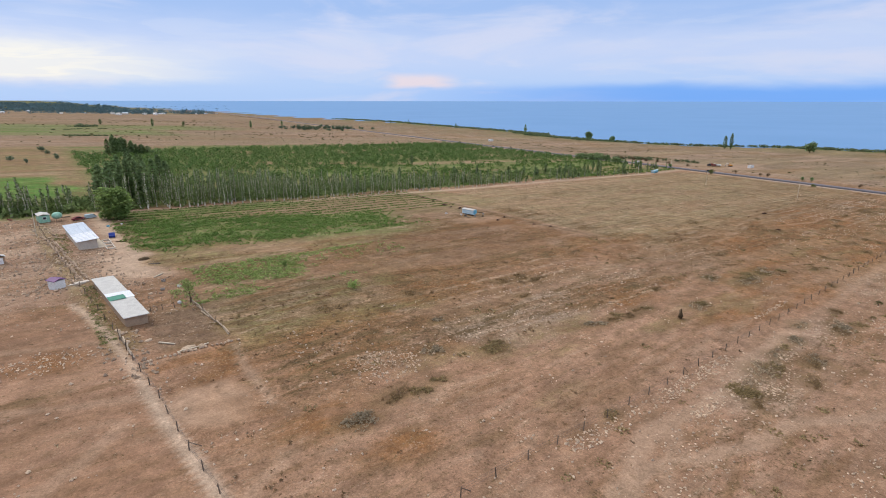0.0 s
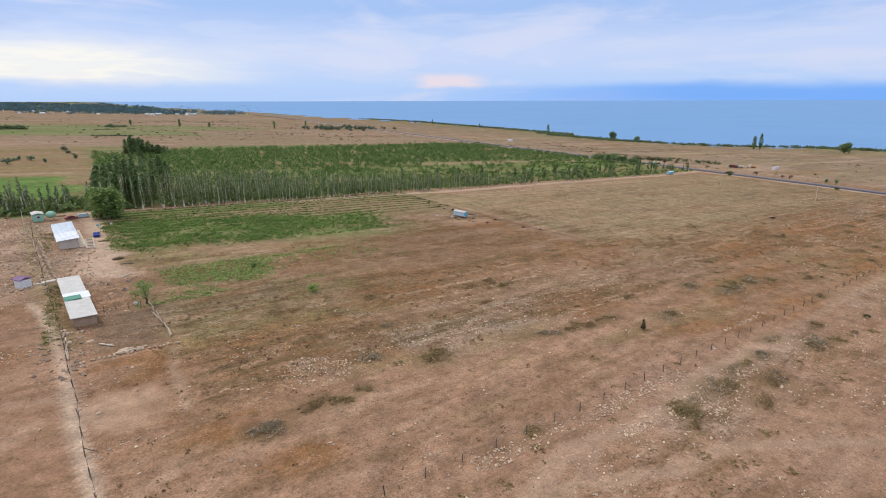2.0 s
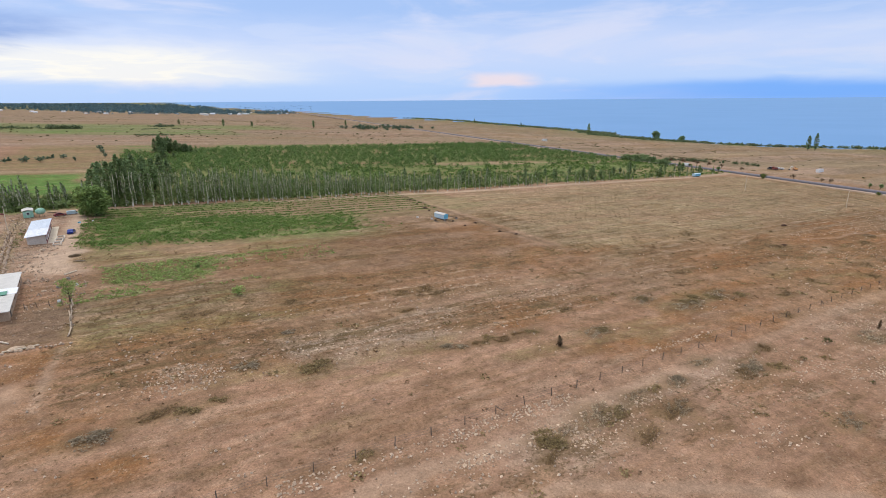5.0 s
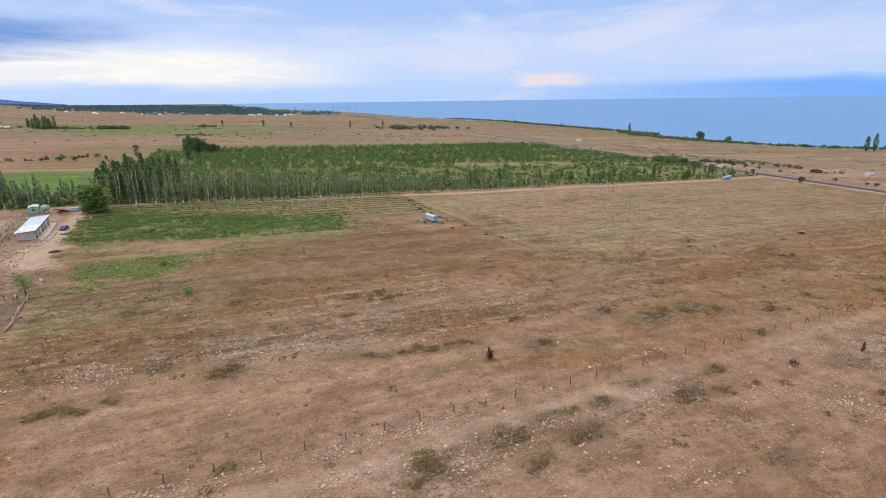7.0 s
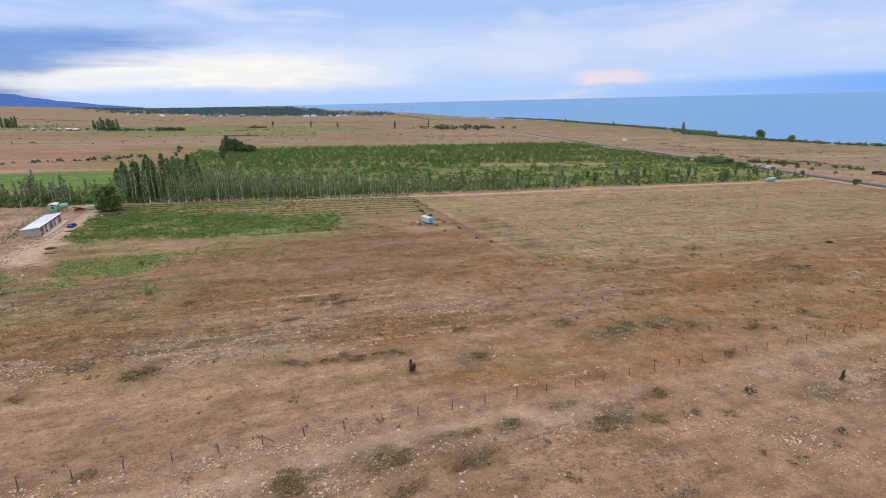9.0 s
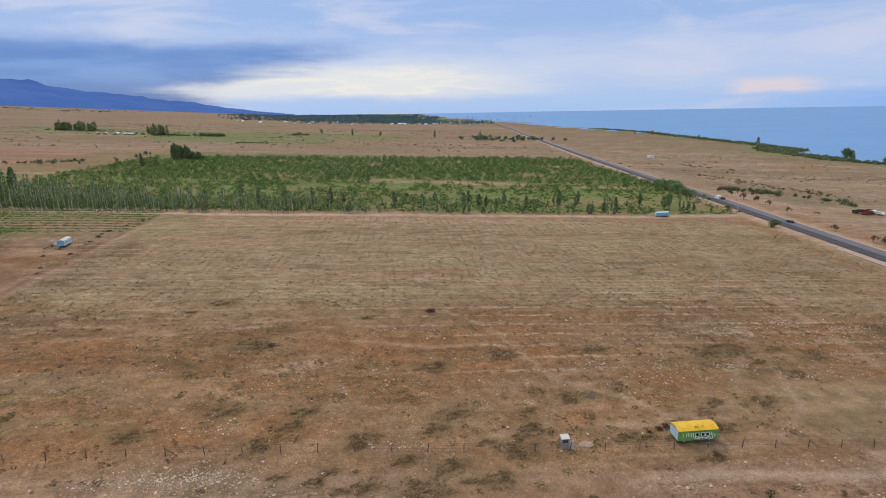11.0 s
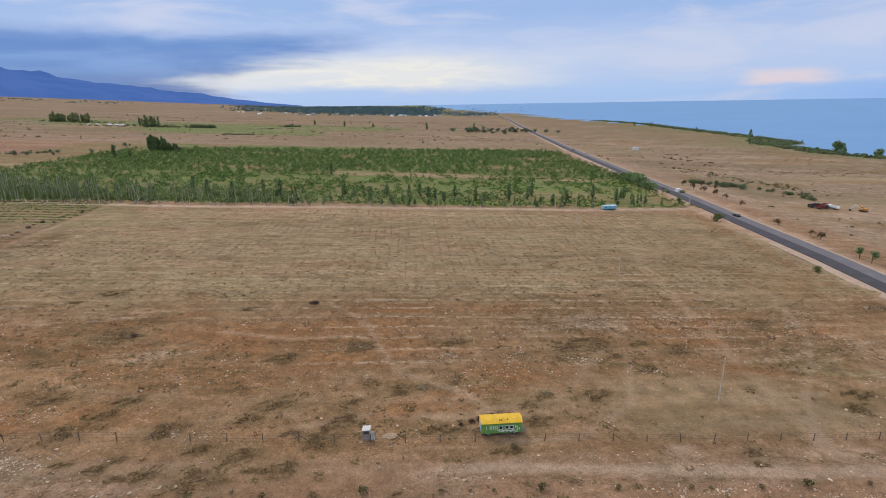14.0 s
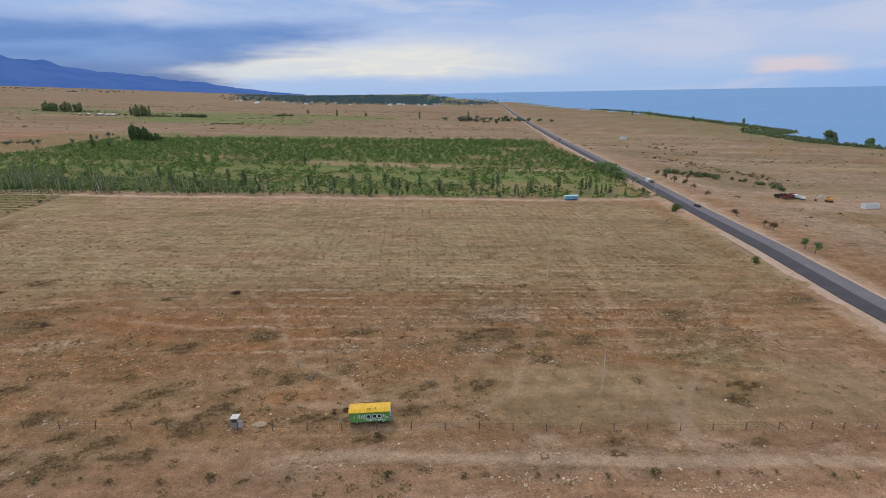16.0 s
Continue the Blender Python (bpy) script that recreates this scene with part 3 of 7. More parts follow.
ROAD = [(555.8, -182.7), (249.8, 297.2), (229.6, 332.8), (200, 379.4), (165, 436.4), (110, 519), (22, 655), (-130, 901), (-300, 1180), (-620, 1720), (-900, 2200)]
FENCE_B = [xy(s, d) for s, d in ((6.9, 31.5), (27.8, 31.6), (64.3, 31.5), (90.6, 32.1), (120.8, 32.7), (150, 33.6), (186.7, 34.6), (209.2, 34.8), (310.5, 32.2), (405.6, 29.6))]
FENCE_A = [xy(s, d) for s, d in ((9.6, 36), (8.9, 44.8), (8.0, 55), (7.7, 66.5), (6.8, 77.5), (6.0, 91.8), (3.8, 115), (1.0, 150), (-1.8, 191))]
TRACK_B = [xy(s, d) for s, d in ((39.7, 22.4), (44.3, 23.9), (47.4, 25.1), (51.1, 26.3), (57, 26.4), (63, 25.6), (71, 25.4), (82.5, 28), (101.6, 28.5), (126.3, 29.2), (149, 30.0), (174, 30.8), (220, 29.3), (264, 28), (310, 26), (345, 24))]
TRACK_B2 = [xy(s, d) for s, d in ((40.1, 22.1), (43.6, 22.8), (46.6, 23.2), (49, 22.7), (52, 21), (56.2, 19.8), (60.3, 17.8), (65.7, 17.4), (70.7, 16.6), (76.2, 13.3), (81.2, 10.5), (96, 1))]
TRACK_B3 = [xy(s, d) for s, d in ((57, 26.4), (54.2, 24.1), (49.9, 22.8), (46.1, 21), (43.8, 19.4))]
TRACK_L = [[xy(s, d) for s, d in pts] for pts in (((-24, 96.5), (-6.5, 92), (6.5, 88.5)), ((-24, 80), (-9.5, 74), (-1, 70.5), (7, 68)), ((-8, 52), (-1.5, 58), (3, 63)), ((10.5, 43.5), (14.5, 46), (21.5, 51), (25.5, 55)), ((19.5, 72), (19, 64), (20, 53)))]
SPLIT = [xy(s, d) for s, d in ((131, 192), (133, 150), (134.5, 110), (137, 90))]
FOREST_LANE = [xy(s, d) for s, d in ((-30, 203), (20, 199), (80, 194.5), (150, 191.5), (230, 193.5), (330, 195), (384, 199))]
TRACK_P = [xy(s, d) for s, d in ((313, 29), (316, 60), (325, 120), (345, 185))]
TRACK_R = [(150, 480), (190, 450), (222, 432), (262, 452), (330, 520), (430, 600), (520, 640)]
TRACK_R3 = [(187, 417), (208, 423), (230, 426), (247, 425), (263, 428), (310, 440)]
TRACK_R4 = [(204, 390), (209, 397), (226, 410), (238, 397), (251, 391), (259, 370), (300, 330)]
TRACK_R2 = [(172, 470), (235, 478), (300, 560), (330, 640)]
FOOTPATHS = [[xy(s, d) for s, d in pts] for pts in (((264, 28), (286, 27), (305, 26), (330, 25), (372, 22)), ((305, 26), (312, 31), (320, 44), (328, 53), (337, 66), (346, 90)),
                                                      ((219, 69), (233, 65), (245, 66), (249, 64), (254, 52), (265, 45), (269, 38)), ((237, 84), (246, 74), (249, 66)), ((269, 33), (280, 34), (290, 42), (296, 58)),
                                                      ((20, 77), (19, 69), (18.5, 58)), ((1.5, 110), (3.2, 102), (5.2, 90.2), (6.2, 78.7), (6.7, 69.6), (7.2, 60.8), (7.9, 53.5), (8.5, 47.8), (9.2, 36), (9.6, 28)))]
TRACK_W = [xy(s, d) for s, d in ((236, 35), (250, 40), (262, 39), (280, 44), (292, 60))]

# reddish patches of dry growth: along and across the field, and their half sizes
RUST_SPOTS = [(91, 60, 9, 3.5), (104, 36.7, 9, 3), (241, 62, 26, 7), (199, 40, 22, 4), (-2.6, 85.5, 5, 4), (27, 41, 5, 3), (12.5, 75, 6, 1.6), (23, 51, 6, 4), (92, 55, 7, 4),
              (181, 37, 12, 3), (186, 67, 12, 3.5), (142, 87, 10, 4), (215, 53, 18, 4), (248, 71, 14, 4), (273, 52, 9, 4), (333, 68, 12, 3), (309, 63, 9, 3), (198, 61, 12, 5),
              (101, 104, 24, 14), (85, 118, 16, 8), (98, 90, 12, 7), (115, 84, 10, 5), (144, 49.5, 18, 3), (225, 68, 20, 5)]
# stone heaps and stony spots: the same, and how many stones
HEAPS = [(201.6, 40.7, 4, 2, 50), (198, 30, 4, 1.5, 150), (205, 30, 5, 2, 240), (226, 35.5, 4, 2, 30), (192, 29.6, 3, 1.5, 50), (76, 22.3, 4, 1.5, 70), (73, 25, 5, 1.2, 90), (111.6, 35.4, 8, 0.6, 60), (132, 13, 4, 2, 70), (122, 20, 4, 2, 40)]
HEAPS += [(91, 25, 3, 1.5, 40), (63, 25, 4, 1, 70), (287, 56, 3, 1.2, 50), (297.5, 52.2, 3, 1, 60), (324.6, 72, 5, 1, 60), (365, 80, 4, 1.5, 40), (262.5, 57.3, 3, 1.5, 40), (292, 23, 8, 1, 80), (312, 21, 8, 1, 80), (-2.6, 85.9, 5, 3, 160)]
# bushes on the steppe: x, y and radius
GREYS = [(-9.8, 53.7, 2.1), (-1.6, 72.9, 1.7), (-1.0, 85.6, 1.1), (61.6, 83.0, 1.2), (74.3, 89.2, 1.5), (28.6, 86.4, 1.0), (173.2, 196.6, 1.1), (156.1, 201.0, 1.0), (189.8, 206.8, 0.9), (26.4, 85.8, 1.2)]
SAGES = [(8.0, 74.4, 2.0), (-3.0, 60.9, 1.5), (42.1, 63.8, 1.5), (75.1, 121.4, 1.6), (57.3, 79.3, 1.2), (78.6, 90.8, 1.3), (63.9, 117.6, 1.6), (73.1, 118.2, 2.0), (79.5, 122.5, 1.6), (53.1, 98.9, 1.5), (42.0, 63.4, 1.7), (50.5, 71.4, 1.7),
         (41.6, 64.6, 1.7), (40.0, 95.2, 1.2), (33.0, 91.2, 1.2), (8.9, 76.3, 1.6), (-0.6, 63.8, 1.1), (21.1, 56.9, 1.0), (86.4, 126.0, 1.6)]
GREY_MATS = [(48.0, 70.2, 2.4), (51.6, 72.4, 1.2), (54.4, 76.9, 1.7), (59.3, 74.5, 2.1), (61.0, 82.0, 1.8), (74.6, 89.3, 2.5), (80.9, 75.6, 2.0), (63.7, 117.3, 2.9), (71.9, 115.4, 3.9), (80.6, 124.2, 3.0), (51.6, 97.7, 2.6), (66.9, 89.6, 1.7), (101.0, 106.1, 2.9), (44.0, 66.3, 1.3)]
MATS = [(115.5, 175.5, 3.6), (131.1, 160.1, 2.2), (141.7, 158.3, 2.2), (141.8, 163.4, 1.6), (140.6, 167.2, 1.6), (151.8, 166.4, 2.3), (152.9, 157.2, 1.3), (158.0, 160.1, 1.7), (163.8, 163.2, 3.0), (164.5, 168.9, 2.1), (152.9, 159.4, 1.0),
        (169.9, 177.5, 2.3), (169.2, 182.6, 2.0), (158.0, 179.3, 2.6), (155.0, 200.6, 2.8), (147.6, 189.4, 2.5), (91.9, 186.8, 2.6), (170.8, 194.0, 2.2), (170.4, 170.6, 2.1), (148.8, 155.4, 1.0), (168.8, 179.9, 1.2), (159.3, 166.7, 1.4), (182.7, 190.3, 1.6)]
MATS3 = [(91.4, 179.4, 1.1), (165.7, 176.4, 1.2), (156.2, 157.8, 0.8), (167.8, 168.8, 1.2), (229.3, 236.7, 1.1), (194.9, 227.2, 1.0), (166.9, 187.2, 1.0), (158.4, 175.1, 1.6), (180.5, 188.4, 1.1), (190.4, 190.3, 1.0), (168.4, 213.2, 2.4), (203.3, 237.2, 2.8), (186.8, 229.1, 1.5)]
MATS3 += [(237.2, 289.3, 2.6), (201.0, 225.7, 1.6), (53.7, 67.5, 2.0), (31.4, 88.8, 1.4), (35.3, 91.0, 1.3), (96.8, 129.1, 1.7), (91.0, 115.1, 1.4), (72.4, 86.9, 2.0), (57.8, 72.9, 1.6), (46.6, 107.4, 1.4), (13.3, 109.3, 1.8), (20.8, 112.0, 2.2), (-20.4, 89.6, 2.8), (-6.8, 98.9, 1.8), (16.3, 99.6, 1.4)]
MATS3 += [(37.5, 93.8, 1.1), (17.6, 113.1, 2.3), (41.8, 60.7, 1.1), (-13.6, 86.4, 0.8), (79.6, 97.7, 1.3), (-6.2, 59.8, 1.9), (184.7, 176.1, 0.6)]
MATS2 = [(189.5, 228.8, 3.6), (185.2, 224.0, 2.8), (189.0, 202.6, 1.7), (190.1, 206.1, 1.3), (196.4, 211.3, 2.3), (192.1, 199.5, 1.7), (214.6, 260.3, 3.4), (231.4, 237.4, 1.9), (230.6, 232.7, 1.8), (192.2, 191.3, 1.1), (219.4, 208.0, 0.9), (218.4, 210.5, 1.2), (234.5, 222.1, 1.2),
         (107.7, 140.4, 1.3), (126.6, 149.6, 2.0), (196.7, 235.2, 1.6), (181.3, 255.9, 1.3), (123.6, 199.9, 1.2)]
FRONT = [(181.3, 174.0, 0.8), (198.3, 186.7, 0.9), (224.5, 207.1, 0.9), (188.8, 179.4, 0.5), (205.6, 192.4, 0.55), (212.8, 197.8, 0.5), (219.8, 203.0, 0.5), (177.1, 170.1, 0.55), (172.6, 166.5, 0.55), (166.0, 161.4, 0.65), (242.7, 220.1, 0.5), (230.8, 211.8, 0.45), (191.9, 192.0, 0.6), (163.3, 158.9, 0.4), (168.0, 162.6, 0.35), (169.4, 164.8, 0.35), (191.6, 181.5, 0.35), (193.8, 183.1, 0.35), (214.8, 199.4, 0.4), (236.8, 216.5, 0.4),
         (90.4, 87.3, 0.5), (100.6, 95.5, 0.7), (83.9, 93.8, 0.7), (91.6, 101.8, 1.0)]


def ovals(s, d, spots, soft=0.6):
    """How far inside any of the oval patches (s, d, half length, half width) each place lies, 0 to 1."""
    best = np.zeros(np.shape(s))
    for s0, d0, rs0, rd0, *_ in spots:
        best = np.maximum(best, 1 - step(np.hypot((s - s0) / rs0, (d - d0) / rd0), 1 - soft, 1 + soft))
    return best


def ground_zones(x, y):
    s, d = sd(x, y)
    w1, w2 = fnoise(x / 14, y / 14, 11) - 0.5, fnoise(x / 6, y / 6, 12) - 0.5
    s2, d2 = s + 14 * w1 + 5 * w2, d + 9 * w1 + 4 * w2
    patch = step(fnoise(s / 34, d / 9, 21), 0.46, 0.60)
    patch2 = step(fnoise(s / 22, d / 7, 22), 0.48, 0.62)
    gapn = fnoise(s / 40, d / 14, 61)
    far1, far2 = step(fnoise(s / 150, d / 45, 25), 0.45, 0.62), step(fnoise(s / 60, d / 20, 26), 0.50, 0.62)
    crop = np.maximum.reduce([inside(s2, 18, 96, 9) * inside(d2 + 0.24 * (s - 20), 145, 181, 7) * (0.65 + 0.35 * step(fnoise(s / 26, d / 2.6, 155), 0.36, 0.56)),
                              0.5 * inside(s2, 26, 128, 6) * inside(d, 181, 190, 2) * patch2, 0.7 * inside(s2, 15, 80, 4) * inside(d, 186, 197, 2),
                              0.85 * inside(s, 20, 396, 6) * inside(d2, 258, 492, 6) * step(gapn, 0.26, 0.40) * (1 - inside(s2, 200, 375, 10) * inside(d2 + 0.13 * (s - 200), 299, 317, 3)),
                              (0.45 + 0.35 * patch) * inside(s2, -14, 384, 5) * inside(d2, 203, 270, 4), 0.55 * inside(s2, 130, 384, 5) * inside(d2, 265, 290, 4) * patch2])
    crop = np.maximum(crop, 0.85 * inside(np.degrees(np.arctan2(170 - x, y - 100)), 32, 53, 2) * step(np.hypot(x - 170, y - 100), 1800, 2300) * (0.75 + 0.25 * far2))
    meadow = np.maximum.reduce([inside(s2, -140, 9, 4) * inside(d2, 240, 306, 5),
                                0.62 * inside(s2 + 60 * w1, -130, 75, 35) * inside(d2 + 40 * w1, 692, 905, 16) * (0.45 + 0.55 * step(vnoise(s / 160, d / 30, 6), 0.25, 0.6)),
                                0.55 * inside(s2 + 40 * w1, -320, 240, 50) * inside(d2 + 30 * w1, 780, 915, 16) * step(vnoise(s / 120, d / 25, 5), 0.05, 0.35),
                                0.85 * inside(s2 + 30 * w1, -75, 140, 15) * inside(d2, 650, 765, 8) * (0.5 + 0.5 * far2), 0.35 * inside(s2, 70, 384, 8) * inside(d2, 203, 292, 4) * step(fnoise(s / 30, d / 9, 29), 0.40, 0.56),
                                0.5 * inside(s2, -420, -220, 40) * inside(d2, 860, 960, 20),

                                0.8 * step(-(x - shore_x(y)), 4, 12) * (1 - step(-(x - shore_x(y)), 22, 60)) * step(fnoise(x / 40, y / 40, 8), 0.3, 0.5)])
    rust = np.maximum.reduce([inside(s2, 145, 345, 12) * inside(d2 + 12 * w1, 52, 86, 10) * (0.2 + 0.8 * patch),
                              0.95 * inside(s2, 52, 134, 8) * inside(d2, 72, 130, 6) * (0.5 + 0.5 * patch),
                              0.9 * inside(s2, 12, 48, 4) * inside(d2, 54, 80, 4) * (0.4 + 0.6 * patch2),
                              0.9 * inside(s2, 80, 330, 12) * inside(d2, 33, 58, 4) * patch2 * (0.3 + 0.7 * patch),
                              0.5 * inside(s2, 300, 372, 10) * inside(d2, 60, 110, 8) * patch2,
                              0.95 * ovals(s + 5 * w2, d + 3 * w2, RUST_SPOTS), 0.45 * step(s, 412, 450) * far2 * (1 - far1), 0.35 * step(d, 480, 560) * far2, 0.5 * inside(segment_gap(x, y, ROAD), 13, 19, 2) * (s < 400)])
    olive = np.maximum.reduce([inside(s + 1.5 * w2, np.interp(d, (98, 150, 192), (138.5, 136.5, 135)), 380, 1.5) * inside(d2 + 12 * w1, 84, 188, 9) * (0.65 + 0.35 * patch2), 0.5 * inside(s2, 20, 70, 6) * inside(d2, 78, 106, 5), 0.35 * inside(s2, 288, 350, 6) * inside(d, 34, 51, 3), 0.7 * step(shore_x(y) - x, 15, 50) * (1 - step(shore_x(y) - x, 120, 230)) * step(s, 412, 450),
                               0.8 * step(d, 480, 560) * far1, 0.8 * step(s, 412, 450) * np.maximum(far1, far2) * (1 - 0.5 * step(d, 700, 900))])
    grass = np.maximum.reduce([0.9 * inside(s2, 22, 47, 3) * inside(d2, 106, 121, 3), 0.75 * inside(s2, 22, 60, 5) * inside(d2, 76, 104, 4) * patch2,
                               0.75 * inside(s2, 24, 152, 4) * inside(d2, 150, 196, 3) * (0.35 + 0.65 * step(vnoise(s / 60, d / 2.2, 31), 0.35, 0.65)),
                               inside(s, -40, 384, 6) * inside(d2, 201, 500, 5) * (0.45 + 0.35 * patch),
                               0.5 * inside(s2, 30, 340, 8) * inside(d2, 40, 54, 4) * patch2 * (1 - patch),
                               0.6 * inside(s2, -60, -4, 5) * inside(d2, 205, 236, 5), 0.35 * inside(s, 385, 425, 6) * inside(d, 255, 290, 8),
                               0.45 * step(shore_x(y) - x, 8, 35) * (1 - step(shore_x(y) - x, 110, 250)) * step(s, 412, 450) * step(fnoise(x / 60, y / 60, 47), 0.25, 0.5),
                               0.75 * inside(s2, 20, 84, 6) * inside(d2 + 0.2 * (s - 20), 120, 150, 4) * (0.35 + 0.65 * patch2),
                               0.8 * inside(s2, 16, 120, 5) * inside(d, 186, 198, 2) * (0.4 + 0.6 * patch2),
                               0.5 * inside(segment_gap(x, y, FENCE_A), -1, 2.2, 1.0) * inside(d, 84, 190, 3)])
    gravel_haze = np.maximum.reduce([inside(s2, 28, 84, 6) * inside(d2, 55, 69, 3) * patch2, 0.5 * inside(s2, 68, 118, 5) * inside(d2, 20, 29, 2) * patch,
                                0.15 * inside(s2, 192, 214, 4) * inside(d2, 26, 34, 2), 0.4 * inside(s2, 140, 330, 6) * inside(d2, 14, 30, 3) * patch2 * (1 - patch),
                                0.7 * inside(s2, 290, 345, 6) * inside(d2, 66, 78, 4) * patch2, 0.85 * inside(s2, -16, 12, 2) * inside(d2, 112, 206, 4) * (0.45 + 0.55 * patch2), 0.5 * step(-s, 6, 20) * (1 - step(d, 200, 230)) * patch2])
    wide = lambda pts, r: 1 - step(segment_gap(x, y, pts) + 1.4 * w2, r * 0.45, r)  # noqa: E731
    bare = np.maximum.reduce([0.9 * (1 - step(np.hypot(s - 12.8, d - 62) + 3 * w2, 4, 6.5)), (0.75 - 0.4 * step(s, 85, 130)) * wide(TRACK_B, 1.8), 0.8 * wide(TRACK_B2, 1.5), 0.7 * wide(TRACK_B3, 1.3),
                              0.55 * inside(s - np.interp(d, (92, 150, 192), (136, 133, 131.5)), 0.6, 3.6, 0.8) * inside(d, 94, 192, 3), 0.6 * ovals(s + 6 * w2, d + 4 * w2, ((123, 119, 9, 9), (132, 104, 5, 8))), wide(FOREST_LANE, 4.2), 0.6 * wide(TRACK_P, 1.8), 0.55 * wide(TRACK_W, 1.2), 0.5 * np.maximum.reduce([wide(q, 1.1) for q in TRACK_L]), 0.9 * wide(TRACK_R, 4.5), 0.7 * wide(TRACK_R2, 4.0), 0.8 * wide(TRACK_R3, 4.0), 0.7 * wide(TRACK_R4, 3.0), 0.85 * ovals(s + 20 * w1, d + 14 * w1, ((536, 615, 60, 25), (672, 649, 40, 30), (474, 216, 32, 13), (499, 211, 30, 12), (575, 315, 40, 10))), 0.8 * inside(-(x - shore_x(y)), -2, 5, 2),
                              inside(s2, 8, 19, 1.5) * inside(d, 124, 150, 4), 0.95 * inside(s, 11, 15.5, 1.2) * inside(d, 146, 197, 3),
                              0.9 * (1 - step(np.abs(segment_gap(x, y, ROAD)), 9, 14)), 0.8 * inside(s2, 440, 500, 8) * inside(d2, 178, 225, 6),
                              0.8 * inside(s2, 110, 128, 4) * inside(d2, 118, 134, 3), 0.9 * (1 - step(np.hypot((s - 292.8) / 2.4, d - 31.2), 0.5, 1.1)), 0.7 * (1 - step(np.hypot((s - 317.7) / 2.0, d - 29.6), 0.5, 1.1)), 0.85 * inside(s2, 200, 375, 10) * inside(d2 + 0.13 * (s - 200), 300, 316, 3),
                              0.7 * inside(s2, -70, -3, 4) * inside(d2, 130, 200, 5) * patch2, 0.8 * inside(s2, -140, 12, 4) * inside(d2, 313, 326, 3), 0.9 * inside(s2, -190, -135, 8) * inside(d2, 748, 766, 4),
                              0.65 * inside(s2, 138, 310, 8) * inside(d, 170, 184, 2) * step(vnoise(s / 45, d / 1.7, 37), 0.52, 0.7),
                              0.6 * inside(s2, 26, 150, 4) * inside(d2, 160, 197, 2) * step(vnoise(s / 90, d / 1.6, 33), 0.5, 0.7),
                              0.6 * step(s, 412, 450) * step(fnoise(s / 50, d / 12, 27), 0.56, 0.66) * (1 - step(d, 700, 900)), 0.55 * step(d, 500, 560) * step(vnoise(s / 500, d / 7, 213), 0.60, 0.85)])
    wood = inside(s2, -14, 172, 6) * inside(d2, 202, 262, 4)
    grass = np.maximum(grass, wood)
    dark = np.maximum(0.85 * inside(s, 10.3, 19.3, 0.5) * inside(d + 0.1 * (s - 10), 80.5, 97.5, 0.7),
                      np.maximum(0.5 * ovals(s2, d2, ((94, 108, 30, 22),)), 0.8 * (1 - step(segment_gap(x, y, SPLIT) + 1.2 * w2, 0.5, 1.2))))
    warm = np.maximum(step(s + 20 * w1, 105, 190) * (1 - step(d2, 78, 110)), 0.6 * step(s, 240, 330) * (1 - step(d, 180, 240)))
    warm = warm * (0.35 + 0.65 * step(d, 24, 34))
    warm = warm * (1 - 0.6 * step(s, 300, 350) * (1 - step(d, 50, 70)))
    ridges = np.maximum.reduce([0.9 * inside(s2, 240, 372, 12) * inside(d2, 54, 112, 4), 0.45 * inside(s2, 136, 372, 5) * inside(d, 110, 190, 5), 0.55 * inside(s2, 150, 245, 8) * inside(d2, 70, 112, 5), inside(s2, 60, 112, 8) * inside(d2, 55, 84, 4)])
    path = np.maximum.reduce([k * (1 - step(segment_gap(x, y, q) + 0.5 * w2, r * 0.4, r)) for q, r, k in zip(FOOTPATHS, (1.3, 1.0, 0.9, 0.9, 0.9, 0.9, 1.0), (0.40, 0.19, 0.28, 0.22, 0.22, 0.35, 1.0))])
    path = np.maximum(path, 0.8 * inside(s + 2 * w2, 12.3, 16.4, 0.8) * inside(d, 144, 201, 3))
    path = np.maximum(path, 0.8 * (1 - step(segment_gap(x, y, FOREST_LANE) + 0.5 * w2, 0.9, 2.1)) * step(s, 60, 110))
    path = np.maximum(path, 0.75 * inside(s2, 11, 19, 2) * inside(d2, 118, 146, 3))
    yard = np.maximum(1 - step(s2, 2, 8), inside(s2, 4, 24, 2) * inside(d2, 56, 200, 3))
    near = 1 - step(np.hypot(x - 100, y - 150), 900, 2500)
    # beyond the fields the gravel tone puts distance haze into the soil colour
    gravel_haze = np.maximum(gravel_haze * near, 0.75 * np.maximum(step(d, 470, 520), step(s, 408, 430)))
    strip = inside(s2, 14, 128, 6) * inside(d, 33.5, 53 + 6 * w1, 2)
    smooth = np.maximum.reduce([0.75 * (1 - step(s2, 3, 10)), 0.3 * strip, 0.35 * (1 - step(d, 28, 33)), bare, 0.8 * inside(s, 286, 348, 6) * inside(d, 34, 51, 3)])
    weedy = np.maximum.reduce([0.9 * inside(s2, 18, 152, 6) * inside(d2, 55, 148, 4) * (0.35 + 0.65 * patch), 0.8 * inside(s2, 140, 375, 8) * inside(d2, 44, 92, 5) * (0.3 + 0.7 * patch2),
                               0.5 * inside(s2, 130, 380, 6) * inside(d, 88, 192, 6) * (0.4 + 0.6 * patch), 0.6 * (1 - step(d2, 26, 32)) * patch2 * step(s, 12, 30), 0.5 * inside(s2, -40, 30, 6) * inside(d2, 70, 200, 8) * patch])
    weedy = np.maximum(0.25, weedy) * (1 - 0.4 * strip) + 0.24 * strip * (1 - 0.6 * step(-s2, -8, 0))
